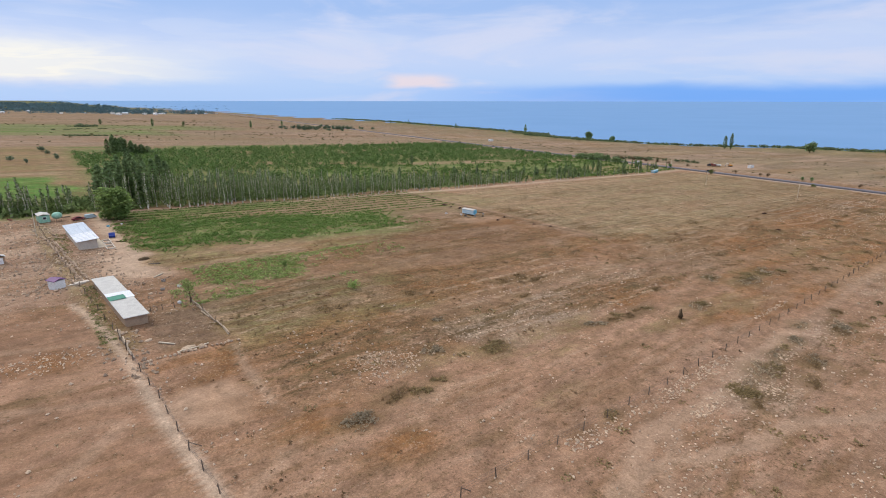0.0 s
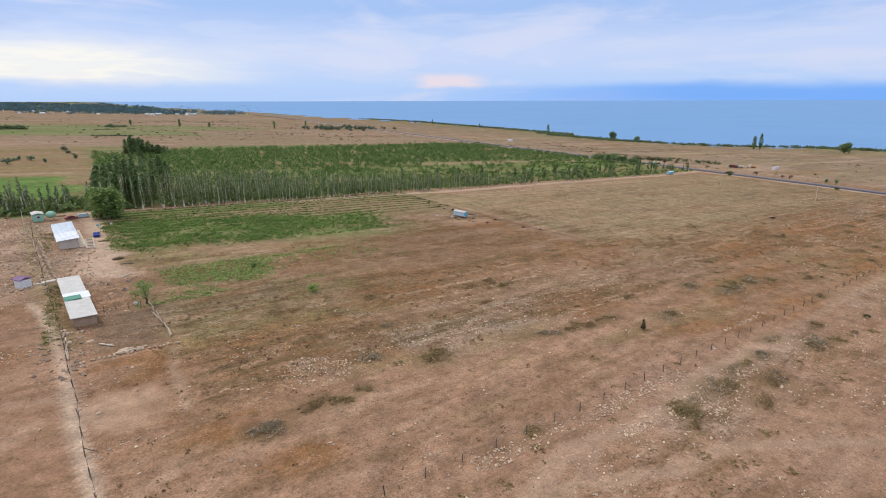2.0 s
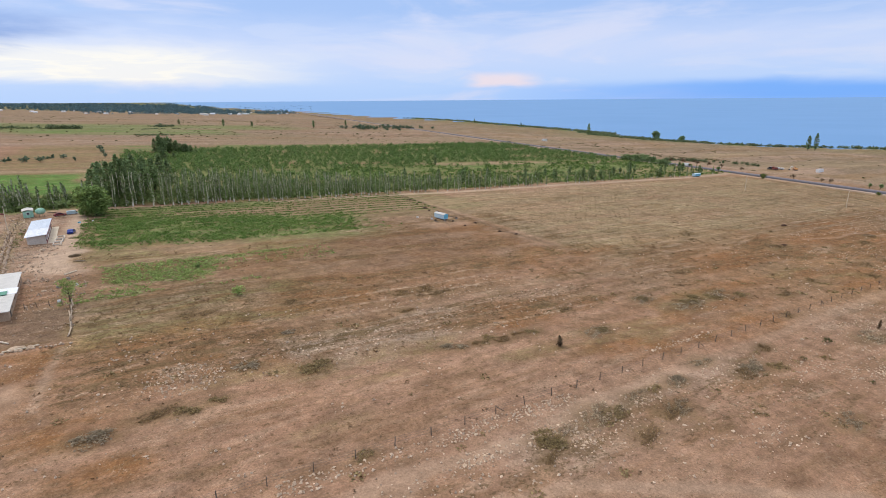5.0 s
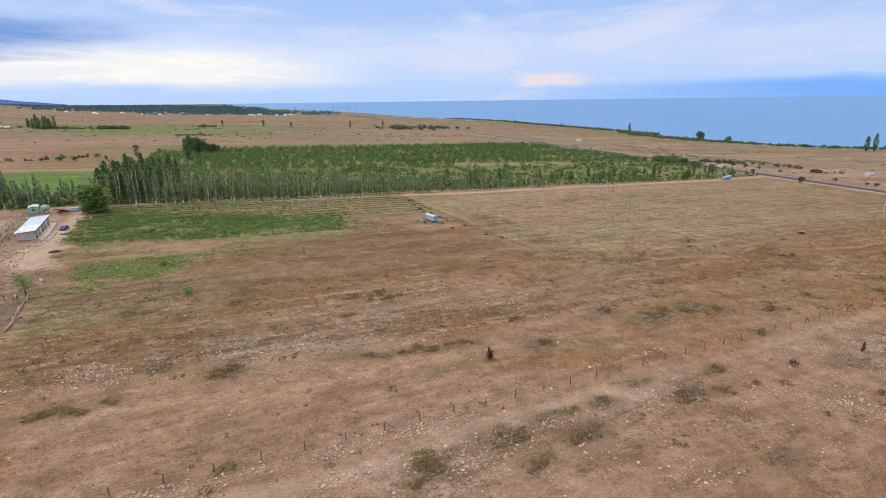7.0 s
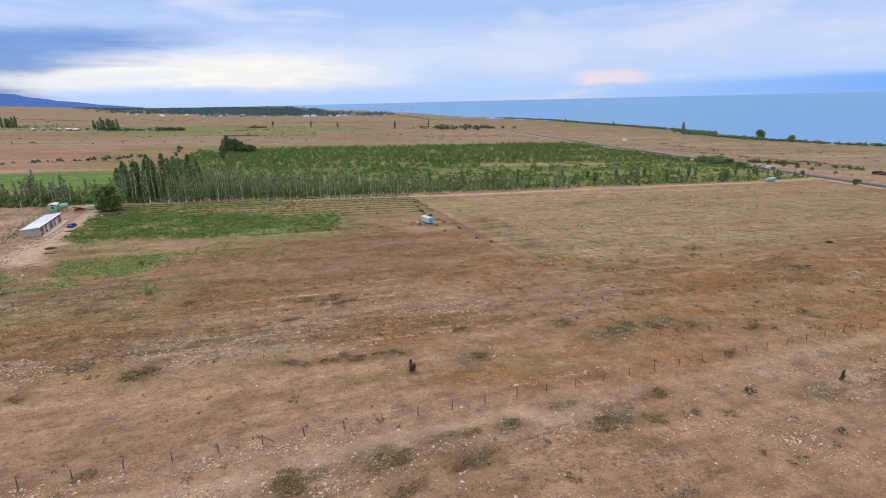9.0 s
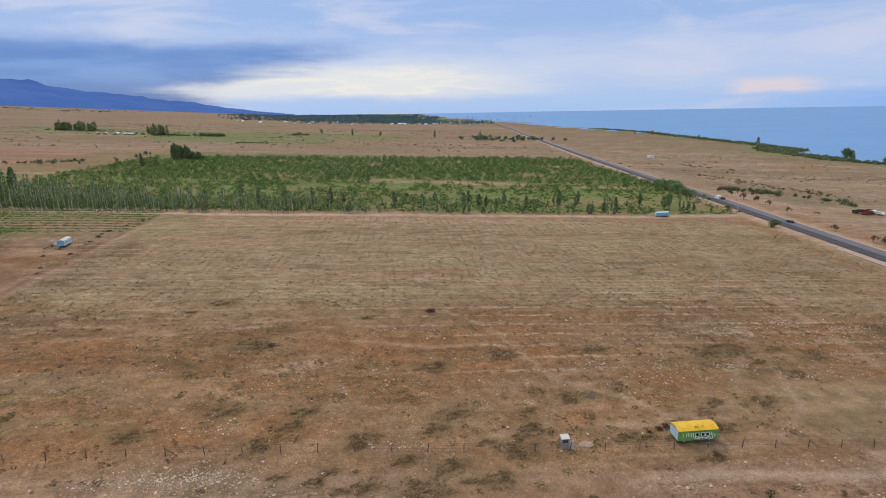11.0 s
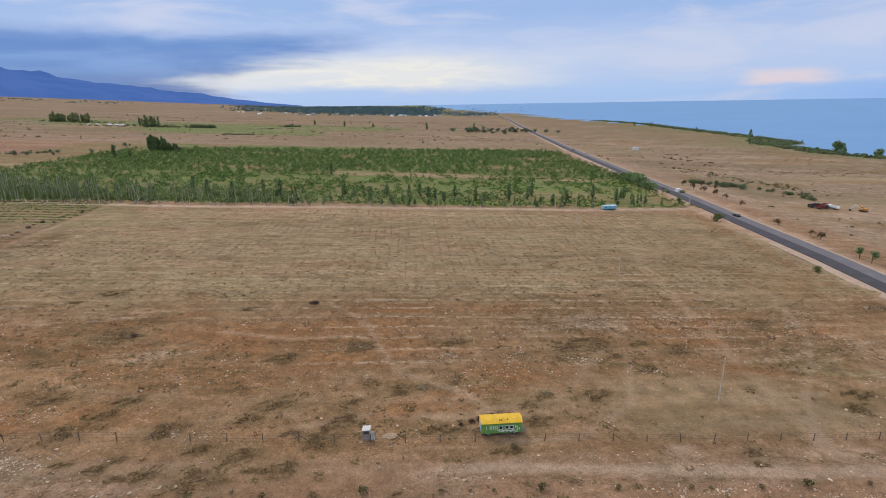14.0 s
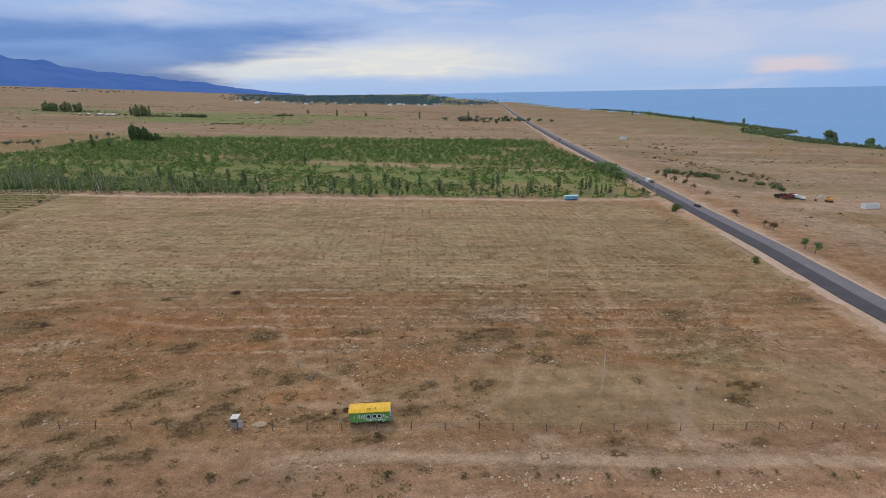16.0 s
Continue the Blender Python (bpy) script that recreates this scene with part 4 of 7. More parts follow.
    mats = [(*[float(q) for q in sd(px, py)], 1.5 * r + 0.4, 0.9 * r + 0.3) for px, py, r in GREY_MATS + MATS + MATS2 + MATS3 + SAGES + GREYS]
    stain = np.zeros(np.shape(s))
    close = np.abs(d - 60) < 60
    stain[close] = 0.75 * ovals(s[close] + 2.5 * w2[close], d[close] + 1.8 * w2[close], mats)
    lines_ = step(vnoise(s / 380, d / 9, 203), 0.55, 0.8)
    dusk = np.maximum.reduce([step(s, 415, 450) * step(segment_gap(x, y, ROAD), 10, 40) * (0.55 + 0.45 * step(fnoise(s / 110, d / 50, 205), 0.36, 0.54)), step(d, 490, 540) * (0.5 + 0.3 * step(fnoise(s / 160, d / 40, 207), 0.42, 0.6) + 0.3 * lines_),
                              0.8 * step(shore_x(y) - x, 5, 25) * (1 - step(shore_x(y) - x, 150, 300)) * step(s, 412, 450)])
    dusk = np.maximum(dusk, 0.55 * inside(s2, 18, 150, 8) * inside(d2, 58, 150, 6) * (0.3 + 0.7 * step(fnoise(s / 20, d / 8, 209), 0.36, 0.56)))
    dusk = np.maximum(dusk, 0.3 * inside(s2, 150, 380, 12) * inside(d2, 38, 96, 6) * step(fnoise(s / 26, d / 9, 211), 0.40, 0.58)) * (1 - 0.8 * bare)
    dusk = np.maximum.reduce([dusk, 0.5 * inside(s2, 288, 350, 6) * inside(d, 34, 51, 3), 0.75 * ovals(s + 4 * w2, d + 2 * w2, ((203, 29.5, 9, 3),)), 0.65 * inside(s2, 18, 133, 4) * inside(d2, 134, 194, 5)])
    return np.stack([crop, meadow, rust, olive], -1), np.stack([gravel_haze, bare, dark, grass], -1), np.stack([warm, ridges, path, yard], -1), np.stack([smooth, weedy, stain, dusk], -1)


def build_ground():
    gx, gy = lines(-122, 262, 0.8, 17000, 200, 120), lines(30, 242, 0.8, 17000, 0, 420)
    x, y = np.meshgrid(gx, gy)
    x, y = x.ravel(), y.ravel()
    v = np.stack([x, y, height(x, y)], -1)
    nx, ny = len(gx), len(gy)
    i = (np.arange(ny - 1)[:, None] * nx + np.arange(nx - 1)).ravel()
    f = np.stack([i, i + 1, i + nx + 1, i + nx], -1)
    me = bpy.data.meshes.new("ground")
    me.from_pydata(v, [], f)
    me.polygons.foreach_set("use_smooth", np.ones(len(f), bool))
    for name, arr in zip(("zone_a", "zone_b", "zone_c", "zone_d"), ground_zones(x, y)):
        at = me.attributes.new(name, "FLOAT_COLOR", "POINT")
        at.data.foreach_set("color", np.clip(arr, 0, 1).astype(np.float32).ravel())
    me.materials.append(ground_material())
    return tagged(new("ground", me), "dry brown steppe soil with stubble, weeds and stones", "ground", kind="structure")


build_ground()
lake_s = 17300
lake = new("water", raw("water", [(-lake_s, -lake_s, LAKE), (lake_s, -lake_s, LAKE), (lake_s, lake_s, LAKE), (-lake_s, lake_s, LAKE)], [(0, 1, 2, 3)], water_material()))
tagged(lake, "calm blue-grey lake reaching the horizon", "lake", kind="structure")


def ribbon(name, pts, lo, hi, lift, material, label, category, skirt=0.6, cell=6.0):
    """A strip along a line, from lo to hi metres to its right-hand side, following the ground."""
    pts = [Vector((*p, 0)) for p in pts]
    dense = []
    for a, b in zip(pts[:-1], pts[1:]):
        k = max(1, int((b - a).length / cell))
        dense += [a.lerp(b, i / k) for i in range(k)]
    dense.append(pts[-1])
    vs, fs = [], []
    for i, p in enumerate(dense):
        t = (dense[min(i + 1, len(dense) - 1)] - dense[max(i - 1, 0)]).normalized()
        r = Vector((t.y, -t.x, 0))
        z = float(-0.03507 * p.x - 0.02358 * p.y) + lift
        for off, dz in ((lo, -skirt), (lo, 0), (hi, 0), (hi, -skirt)):
            q = p + r * off
            vs.append((q.x, q.y, z - 0.0 * off + dz))
        if i:
            o = 4 * (i - 1)
            fs += [(o + j, o + j + 1, o + j + 5, o + j + 4) for j in range(3)]
    return tagged(new(name, raw(name, vs, fs, material)), label, category, kind="structure")


ribbon("road_shoulder", ROAD, -8.3, 6.2, 0.38, M_GRIT, "pale gravel shoulder along the highway", "road")
ribbon("road_lane_old", ROAD, -0.02, 4.8, 0.52, M_ASPHALT_OLD, "worn grey asphalt lane of the highway", "road", 0.1)
ribbon("road_lane_new", ROAD, -4.9, 0.02, 0.545, M_ASPHALT, "fresh dark asphalt lane of the highway", "road", 0.1)


def build_mountains():
    rng = np.random.default_rng(5)
    yaws, rings = np.radians(np.linspace(49, 130, 150)), np.linspace(0, 1, 14)
    vs, fs = [], []
    prof_yaw = np.radians([49, 52, 55, 58, 63, 68, 72, 76, 84, 100, 130])
    prof_el = np.array([0.1, 0.45, 0.9, 1.5, 2.3, 3.1, 3.9, 4.9, 6.0, 7.0, 7.0])
    for r in rings:
        for a in yaws:
            dist = 12600 + 4200 * r
            top = math.tan(radians(float(np.interp(a, prof_yaw, prof_el)))) * 16800 * 0.94
            ridge = 0.72 + 0.28 * fnoise(a * 30, r * 3, 7) + 0.10 * (vnoise(a * 90, r * 6, 8) - 0.5)
            x, y = 170 - math.sin(a) * dist, 100 + math.cos(a) * dist
            base = -0.03507 * x - 0.02358 * y - float(far_fall(x, y)) - 30
            z = base + max(0.0, (top - base) * ridge * min(1.0, r * 1.05) ** 0.8)
            vs.append((x, y, z))
    k = len(yaws)
    for i in range(len(rings) - 1):
        fs += [(i * k + j, i * k + j + 1, (i + 1) * k + j + 1, (i + 1) * k + j) for j in range(k - 1)]
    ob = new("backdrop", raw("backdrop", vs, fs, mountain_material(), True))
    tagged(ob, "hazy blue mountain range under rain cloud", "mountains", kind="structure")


build_mountains()


# ---- trees ----
def trunk_mesh(name, rng, h, r, material, limbs=4, low=0.3, lean=0.04, reach=0.3, taper=0.8):
    bm = bmesh.new()
    p, k = Vector((0, 0, -0.3)), 4
    for i in range(k):
        q = Vector((rng.normal() * lean * h * 0.3, rng.normal() * lean * h * 0.3, h * (i + 1) / k))
        rod(bm, p, q, r * (1 - taper * i / k), r * (1 - taper * (i + 1) / k), 6)
        p = q
    for i in range(limbs):
        z = h * (low + (0.85 - low) * (i + rng.random() * 0.5) / limbs)
        a = rng.random() * 6.28
        e = Vector((math.cos(a), math.sin(a), 0)) * h * reach * (1 - 0.5 * z / h)
        rod(bm, (0, 0, z), (e.x, e.y, z + h * reach * 0.9), r * 0.35, r * 0.08, 4)
    return solid(name, bm, material)


def column_points(rng, n, h, r, low, power=0.7):
    t = rng.random(n)
    rad = r * np.power(np.clip(np.sin(np.pi * np.clip(0.08 + 0.92 * t, 0, 1)), 0, 1), power)
    rr = rad * np.sqrt(0.25 + 0.75 * rng.random(n)) * (0.75 + 0.5 * rng.random(n))
    a = rng.random(n) * 6.283
    return np.stack([np.cos(a) * rr, np.sin(a) * rr, low + (h - low) * t], -1)


def blob_points(rng, n, lumps):
    """Points in the outer part of several rounded masses (x, y, z, radius, flatness)."""
    out = []
    w = np.array([q[3] ** 2 for q in lumps])
    for (x, y, z, r, fl), k in zip(lumps, (n * w / w.sum()).astype(int) + 1):
        v = rng.normal(size=(k, 3))
        v /= np.linalg.norm(v, axis=1)[:, None]
        v *= (0.55 + 0.5 * rng.random(k))[:, None] * r
        v[:, 2] *= fl
        out.append(v + (x, y, z))
    return np.concatenate(out)


def crown_mesh(name, rng, pts, size, material, up=0.7):
    return raw(name, *leaves(rng, pts, size, up), material)


RNG = np.random.default_rng(42)


def sucker_points(rng, n, h, r, low):
    """Foliage thick round the lower stem and thin along the bare upper one."""
    t = rng.random(n) ** 1.55
    rr = r * (1.25 - 0.95 * t) * np.sqrt(0.15 + 0.85 * rng.random(n))
    a = rng.random(n) * 6.283
    return np.stack([np.cos(a) * rr, np.sin(a) * rr, low + (h - low) * t], -1)


def make_poplar(m, h, r, n, bark, green, label, group, low=0.22, size=0.45, seed=0):
    rng = np.random.default_rng(seed)
    t = thing("poplar_tree", m, label, "tree", group)
    part("trunk", trunk_mesh("trunk", rng, h * 0.96, 0.06 + h * (0.0125 if bark is M_BARK else 0.010), bark, 5, 0.4, 0.035, 0.07, 0.55 if bark is M_BARK else 0.8), bark, t)
    if bark is M_BARK:
        rb = 0.06 + h * 0.0125 + 0.035
        part("whitewashed_base", rod(bmesh.new(), (0, 0, -0.3), (0, 0, 1.2), rb, rb * 0.93, 8), M_WASH, t, "whitewashed lower stem")
    part("crown", crown_mesh("crown", rng, (sucker_points if bark is M_BARK else column_points)(rng, n, h, r, h * low), size, green), green, t)
    return t


def wood_edge(s):
    """How far across the field the plantation begins."""
    return float(np.interp(s, (-30, 20, 80, 150, 230, 330, 384), (206, 202, 197.5, 194.5, 196.5, 198, 202)))


# plantation of young poplars with bare pale stems
young = [make_poplar(plot(44 + 3 * i, 202 + (i % 2)), 10.5 + 0.5 * i, 0.62, 125, M_BARK, M_POPLAR, "slender young poplar with a pale bare stem", "poplar plantation", 0.15, 0.34, 10 + i) for i in range(6)]
made = len(young)
back_rows = []
for row in range(8):
    for k in range(118):
        s0 = -16 + 3.05 * k + RNG.normal() * 0.5
        dd = wood_edge(s0) + 0.4 + 3.6 * row + RNG.normal() * 0.5
        thin = 1 - 0.62 * float(step(s0, 60, 175)) - 0.30 * float(step(s0, 165, 250)) - 0.02 * row * float(step(s0, 40, 150))
        if row == 0:
            thin = 0.95 - 0.25 * float(step(s0, 60, 170)) - 0.35 * float(step(s0, 175, 250))
        if RNG.random() > thin or s0 > 340 or RNG.random() < 0.06 or s0 < 15 + 0.25 * row:
            continue
        tall = (0.70 + 0.35 * RNG.random()) * (1.0 - 0.36 * float(step(s0, 30, 150)) - 0.14 * float(step(s0, 150, 260))) * (1.08 if 20 < s0 < 34 else 1.0)
        m = plot(s0, dd, RNG.random() * 360, 0.9 + 0.25 * RNG.random(), 0, tall)
        if row < 3 and made < 170:
            copy_thing(young[int(RNG.integers(6))], m)
            made += 1
        else:
            back_rows.append(m)


def mesh_arrays(tree, kind):
    me = next(c for c in tree.children if c.name.startswith(kind)).data
    return np.array([v.co[:] for v in me.vertices]), [tuple(q.vertices) for q in me.polygons]


proto_t = [mesh_arrays(y, "trunk") for y in young]
proto_c = [mesh_arrays(y, "crown") for y in young]


def spread(protos, mats, rng):
    out = []
    for m in mats:
        v, f = protos[int(rng.integers(len(protos)))]
        a = np.array(m)
        out.append((v @ a[:3, :3].T + a[:3, 3], f))
    return join(out)


# ragged strip of poplars behind the farmyard
for k in range(150):
    s0 = -66 + 81 * RNG.random()
    m = plot(s0, 205 + 18 * RNG.random() - 0.06 * (s0 + 20), RNG.random() * 360, 1.0 + 0.5 * RNG.random(), 0, (0.42 + 0.3 * RNG.random()) * (1.3 if -16 < s0 < -4 else 1.0))
    if k < 22:
        copy_thing(young[int(RNG.integers(6))], m)
    else:
        back_rows.append(m)
stand = thing("poplar_stand", Matrix.Identity(4), "dense inner rows of young plantation poplars", "trees", kind="stuff")
part("trunks", raw("trunks", *spread(proto_t, back_rows, np.random.default_rng(1)), M_BARK), M_BARK, stand)
part("crowns", raw("crowns", *spread(proto_c, back_rows, np.random.default_rng(1)), M_POPLAR), M_POPLAR, stand)

# tall dark poplars
dark = [make_poplar(plot(24 + 2.3 * i, 214 + 3 * (i % 2)), 14.5 + i * 0.8, 1.5, 420, M_WOODY, M_COLUMN, "tall dense dark green poplar", "tall poplar grove", 0.1, 0.55, 30 + i) for i in range(3)]
for s0, d0, h in ((20, 210, .95), (22, 218, 1.0), (27, 222, 1.0), (30, 211, .9), (17, 213, .85), (18, 220, 0.9), (25, 228, 1.0), (29, 216, 1.0), (33, 228, 1.0), (37, 232, .98), (40, 236, .95), (34, 237, .95), (30, 233, 1.0), (43, 240, .85)):
    copy_thing(dark[int(RNG.integers(3))], plot(s0, d0, RNG.random() * 360, 1.35, 0, h))
for k in range(26):
    q = (k % 18) / 17
    tagged(copy_thing(dark[k % 3], plot(44 + 21 * q + RNG.normal(), 417 + 9 * RNG.random(), RNG.random() * 360, 1.0 + 0.3 * RNG.random(), 0, (1.02 if k == 1 else 0.82 - 0.42 * q) * (0.85 + 0.2 * RNG.random()))), "dark poplar in a clump behind the orchard", group="orchard poplar clump")
for s0, d0, h in ((45, 364, .62), (46.5, 362, .42), (52, 372, .3)):
    tagged(copy_thing(dark[k % 3], plot(s0, d0, 30, 0.9, 0, h)), "dark poplar in a clump behind the orchard", group="orchard poplar clump")
# single dark poplars in the open part of the plantation
for s0, d0, h in ((256, 200.5, .62), (261, 224, .4), (265, 216, .42), (268, 214, .35), (287, 213, .42), (303, 214, .58), (313, 219, .42), (317, 228, .4), (346, 221, .46), (196, 218, .52), (152, 230, .5), (208, 299, .45),
                  (176, 212, .5), (225, 222, .4), (238, 212, .42), (272, 209, .36), (278, 221, .4), (330, 212, .38), (322, 206, .35), (355, 214, .4), (362, 222, .42), (186, 226, .5), (164, 215, .55), (245, 228, .35)):
    tagged(copy_thing(dark[int(RNG.integers(3))], plot(s0, d0, RNG.random() * 360, 0.72, 0, h)), "short dark column poplar in rough grass", group="scattered poplars")
# thin saplings there
sap = make_poplar(plot(182, 204), 5.2, 0.6, 70, M_BARK, M_POPLAR, "thin poplar sapling beside the farm lane", "poplar saplings", 0.2, 0.4, 55)
for k in range(62):
    s0 = 176 + 200 * RNG.random()
    copy_thing(sap, plot(s0, wood_edge(s0) + 0.6 + 28 * RNG.random() ** 1.8, RNG.random() * 360, 0.8 + 0.4 * RNG.random(), 0, 0.6 + 0.6 * RNG.random()))


def make_bush_tree(name, m, r, h, n, green, label, category, group="", seed=0, size=0.4, stem=0.35):
    rng = np.random.default_rng(seed)
    t = thing(name, m, label, category, group)
    lumps = [(rng.normal() * r * 0.4, rng.normal() * r * 0.4, h * (stem + (1 - stem) * (0.25 + 0.55 * rng.random())), r * (0.45 + 0.25 * rng.random()), 0.8 + 0.3 * rng.random()) for _ in range(8)]
    part("trunk", trunk_mesh("trunk", rng, h * 0.7, 0.06 + 0.022 * h, M_WOODY, 6, 0.2, 0.06, 0.3), M_WOODY, t)
    part("crown", crown_mesh("crown", rng, blob_points(rng, n, lumps), size, green), green, t)
    return t


def big_willow():
    rng = np.random.default_rng(3)
    t = thing("willow_tree", spot(-102.2, 159.6, 0, 1.38, 0, 1.04), "broad dense round willow beside the farm lane", "tree")
    part("trunk", trunk_mesh("trunk", rng, 6.5, 0.28, M_WOODY, 7, 0.15, 0.05, 0.3), M_WOODY, t)
    lumps = [(0, 0, 4.9, 3.7, 1.1)]
    for i in range(22):
        a, q = rng.random() * 6.283, 0.25 + 0.75 * rng.random()
        z = 1.4 + 7.2 * rng.random()
        rad = 3.5 * math.sqrt(max(0.1, 1 - ((z - 4.9) / 4.8) ** 2)) * q
        lumps.append((math.cos(a) * rad, math.sin(a) * rad, z, 1.1 + 0.7 * rng.random(), 0.9))
    part("crown", crown_mesh("crown", rng, blob_points(rng, 6200, lumps), 0.36, M_WILLOW, 1.4), M_WILLOW, t)


big_willow()
make_bush_tree("willow_tree", spot(-47.0, 90.2), 1.5, 4.9, 1300, M_LIGHT, "tall feathery pale young willow at the corral corner", "tree", seed=4, size=0.11, stem=0.12)
make_bush_tree("willow_tree", spot(-18.6, 101.2), 1.25, 1.8, 420, M_LIGHT, "small pale green willow bush in dry weeds", "bush", seed=5, size=0.15, stem=0.05)
make_bush_tree("willow_tree", spot(-37.0, 115.1), 0.85, 1.5, 260, M_WILLOW, "round bright green bush beside the grass", "bush", seed=6, size=0.2, stem=0.1)
# roadside trees and thickets
round_a = make_bush_tree("elm_tree", spot(137, 461), 4.2, 6.5, 620, M_COLUMN, "dark round elm beside the highway", "tree", "roadside elms", 90, 0.6, 0.1)
for x, y, k in ((141, 455, 1), (133, 466, 1.05), (146, 447, .8), (128, 472, .9), (150, 443, .7), (124, 480, .85)):
    copy_thing(round_a, spot(x, y, RNG.random() * 360, k, 0, k * 0.85))
for s0, d0, k in ((47, 424, 0.75), (53, 427, 0.85), (59, 425, 0.8), (64, 428, 0.65), (70, 424, 0.5), (42, 428, 0.55)):
    tagged(copy_thing(round_a, plot(s0, d0, RNG.random() * 360, k, 0, k * 0.8)), "dark round elm among poplars behind the orchard", group="orchard elms")
small_a = make_bush_tree("elm_tree", spot(172.5, 397), 1.6, 4.0, 200, M_COLUMN, "small dark elm at the field corner by the highway", "tree", "roadside saplings", 91, 0.35, 0.35)
small_b = make_bush_tree("elm_tree", spot(213.3, 380), 1.1, 3.0, 110, M_RUST, "small leaning half-dry elm beside the highway", "tree", "dry roadside saplings", 92, 0.32, 0.4)
for x, y, k in ((239.7, 338, 1.25), (237.0, 342.5, 1.2)):
    copy_thing(small_a, spot(x, y, RNG.random() * 360, k * 0.7, 0, k * 0.72))
for x, y, k in ((224, 367.6, .8), (227, 364, 1.0), (196, 420, .9), (188, 436, 1.0), (181, 445, 1.2), (175, 452, 1.2), (168, 462, 1.2), (160, 474, 1.2), (170, 476, 1.1), (178, 470, 1.0), (256, 318, .9)):
    copy_thing(small_b, spot(x, y, RNG.random() * 360, k, 0, k))
thick = [make_bush_tree("thicket", spot(172 + 9 * i, 486 - 2 * i), 1.6 + 0.5 * i, 1.8 + 0.5 * i, 200, M_SHORE, "low grey-green thicket on open steppe", "bush", "roadside thicket", 93 + 7 * i, 0.34, 0.02) for i in range(3)]
for k in range(46):
    t = RNG.random()
    copy_thing(thick[k % 3], spot(160 + 70 * t + RNG.normal() * 2.5, 493 - 26 * t * t + RNG.normal() * 3, RNG.random() * 360, 0.45 + 0.6 * RNG.random() ** 1.5, 0, 0.5 + 0.5 * RNG.random()))
big_shrub = make_bush_tree("shrub", spot(192.2, 373), 2.2, 2.6, 360, M_GREEN, "leafy green shrub at the roadside", "bush", "roadside shrubs", 94, 0.3, 0.05)
copy_thing(big_shrub, spot(226, 315.5, 40, 0.62, 0, 0.55))
copy_thing(big_shrub, spot(166, 440, 140, 0.6, 0, 0.6))

# far single poplars and groups
for i, (x, y, h) in enumerate(((151, 980, 17), (397, 745, 15), (404, 742, 17), (350, 830, 7), (-97, 1470, 11), (-150, 1520, 8), (30, 1300, 9), (-308, 852, 10), (-425, 779, 9), (-506, 787, 7), (-402, 824, 6), (-300, 990, 8))):
    copy_thing(dark[i % 3], spot(x, y, i * 50, 1.7 if i in (0, 1, 2) else 1.3, 0, h / 12.5))
shore_tree = make_bush_tree("willow_tree", spot(247, 905), 6.0, 19, 620, M_COLUMN, "broad dark willow on the lake shore", "tree", "shore willows", 88, 1.1, 0.05)
for x, y, k, h in ((254, 918, 0.45, 0.75), (284, 893, 0.8, 0.85), (288, 905, 0.35, 0.4), (480, 690, 1.0, 0.95), (488, 694, 0.3, 0.5), (560, 640, 1.0, 0.85), (566, 646, 0.7, 0.7), (550, 650, 0.5, 0.4)):
    copy_thing(shore_tree, spot(x, y, 70 * k, k, 0, h))
grp = [make_bush_tree("far_tree", spot(-235 + 9 * i, 861), 3.2 + 0.8 * i, 7 + 1.5 * i, 170, M_FAR, "hazy green tree on the distant steppe", "tree", "distant trees", 95 + i, 0.9, 0.1) for i in range(3)]
for ax, ay, bx, by, k in ((-770, 480, -738, 490, 9), (-734, 491, -707, 512, 9), (-584, 525, -560, 542, 8)):
    for j in range(k):
        tagged(copy_thing(dark[j % 3], spot(ax + (bx - ax) * (j + 0.5 * RNG.random()) / k, ay + (by - ay) * (j + 0.5 * RNG.random()) / k, j * 50, 1.35, 0, 0.72 + 0.35 * RNG.random())), "tall dark poplar beside the distant farm", group="distant poplars")
for cx, cy, k, w, h in ((-745, 489, 6, 50, .4), (-780, 478, 3, 20, .4), (-572, 534, 8, 34, .5), (-478, 712, 6, 26, .5), (-600, 520, 3, 16, .6), (-235, 861, 6, 30, .9), (-205, 962, 14, 60, .8), (-250, 930, 8, 44, .7), (-160, 985, 5, 30, .6), (-215, 885, 12, 50, .7), (-185, 940, 10, 40, .75)):
    for j in range(k):
        copy_thing(grp[j % 3], spot(cx + RNG.normal() * w * 0.5, cy + RNG.normal() * w * 0.4, RNG.random() * 360, 0.55 + 0.5 * RNG.random() ** 2, 0, h * (0.4 + 0.8 * RNG.random())))


# ---- massed plants, each kind one object ----
def clumps(name, rng, places, size, count, leaf_size, material, label, category, flat=0.8, up=0.4):
    """Leafy clumps at (x, y, scale), all in one mesh."""
    k = len(places)
    p = np.asarray(places, float)
    v = rng.normal(size=(k, count, 3))
    v /= np.linalg.norm(v, axis=2)[:, :, None]
    v *= (0.5 + 0.5 * rng.random((k, count, 1))) * size
    v[:, :, 2] = np.abs(v[:, :, 2]) * flat
    v *= p[:, None, 2:3]
    v[:, :, 0] += p[:, None, 0]
    v[:, :, 1] += p[:, None, 1]
    v[:, :, 2] += height(p[:, 0], p[:, 1])[:, None]
    vs, fs = leaves(rng, v.reshape(-1, 3), leaf_size, up)
    c = np.repeat(p[:, 2], count * 4)[:, None]
    mid = np.repeat(v.reshape(-1, 3), 4, axis=0)
    vs = mid + (vs - mid) * np.clip(c, 0.5, 1.6)
    me = raw(name, vs, fs, material)
    return tagged(new(name, me), label, category, kind="stuff")


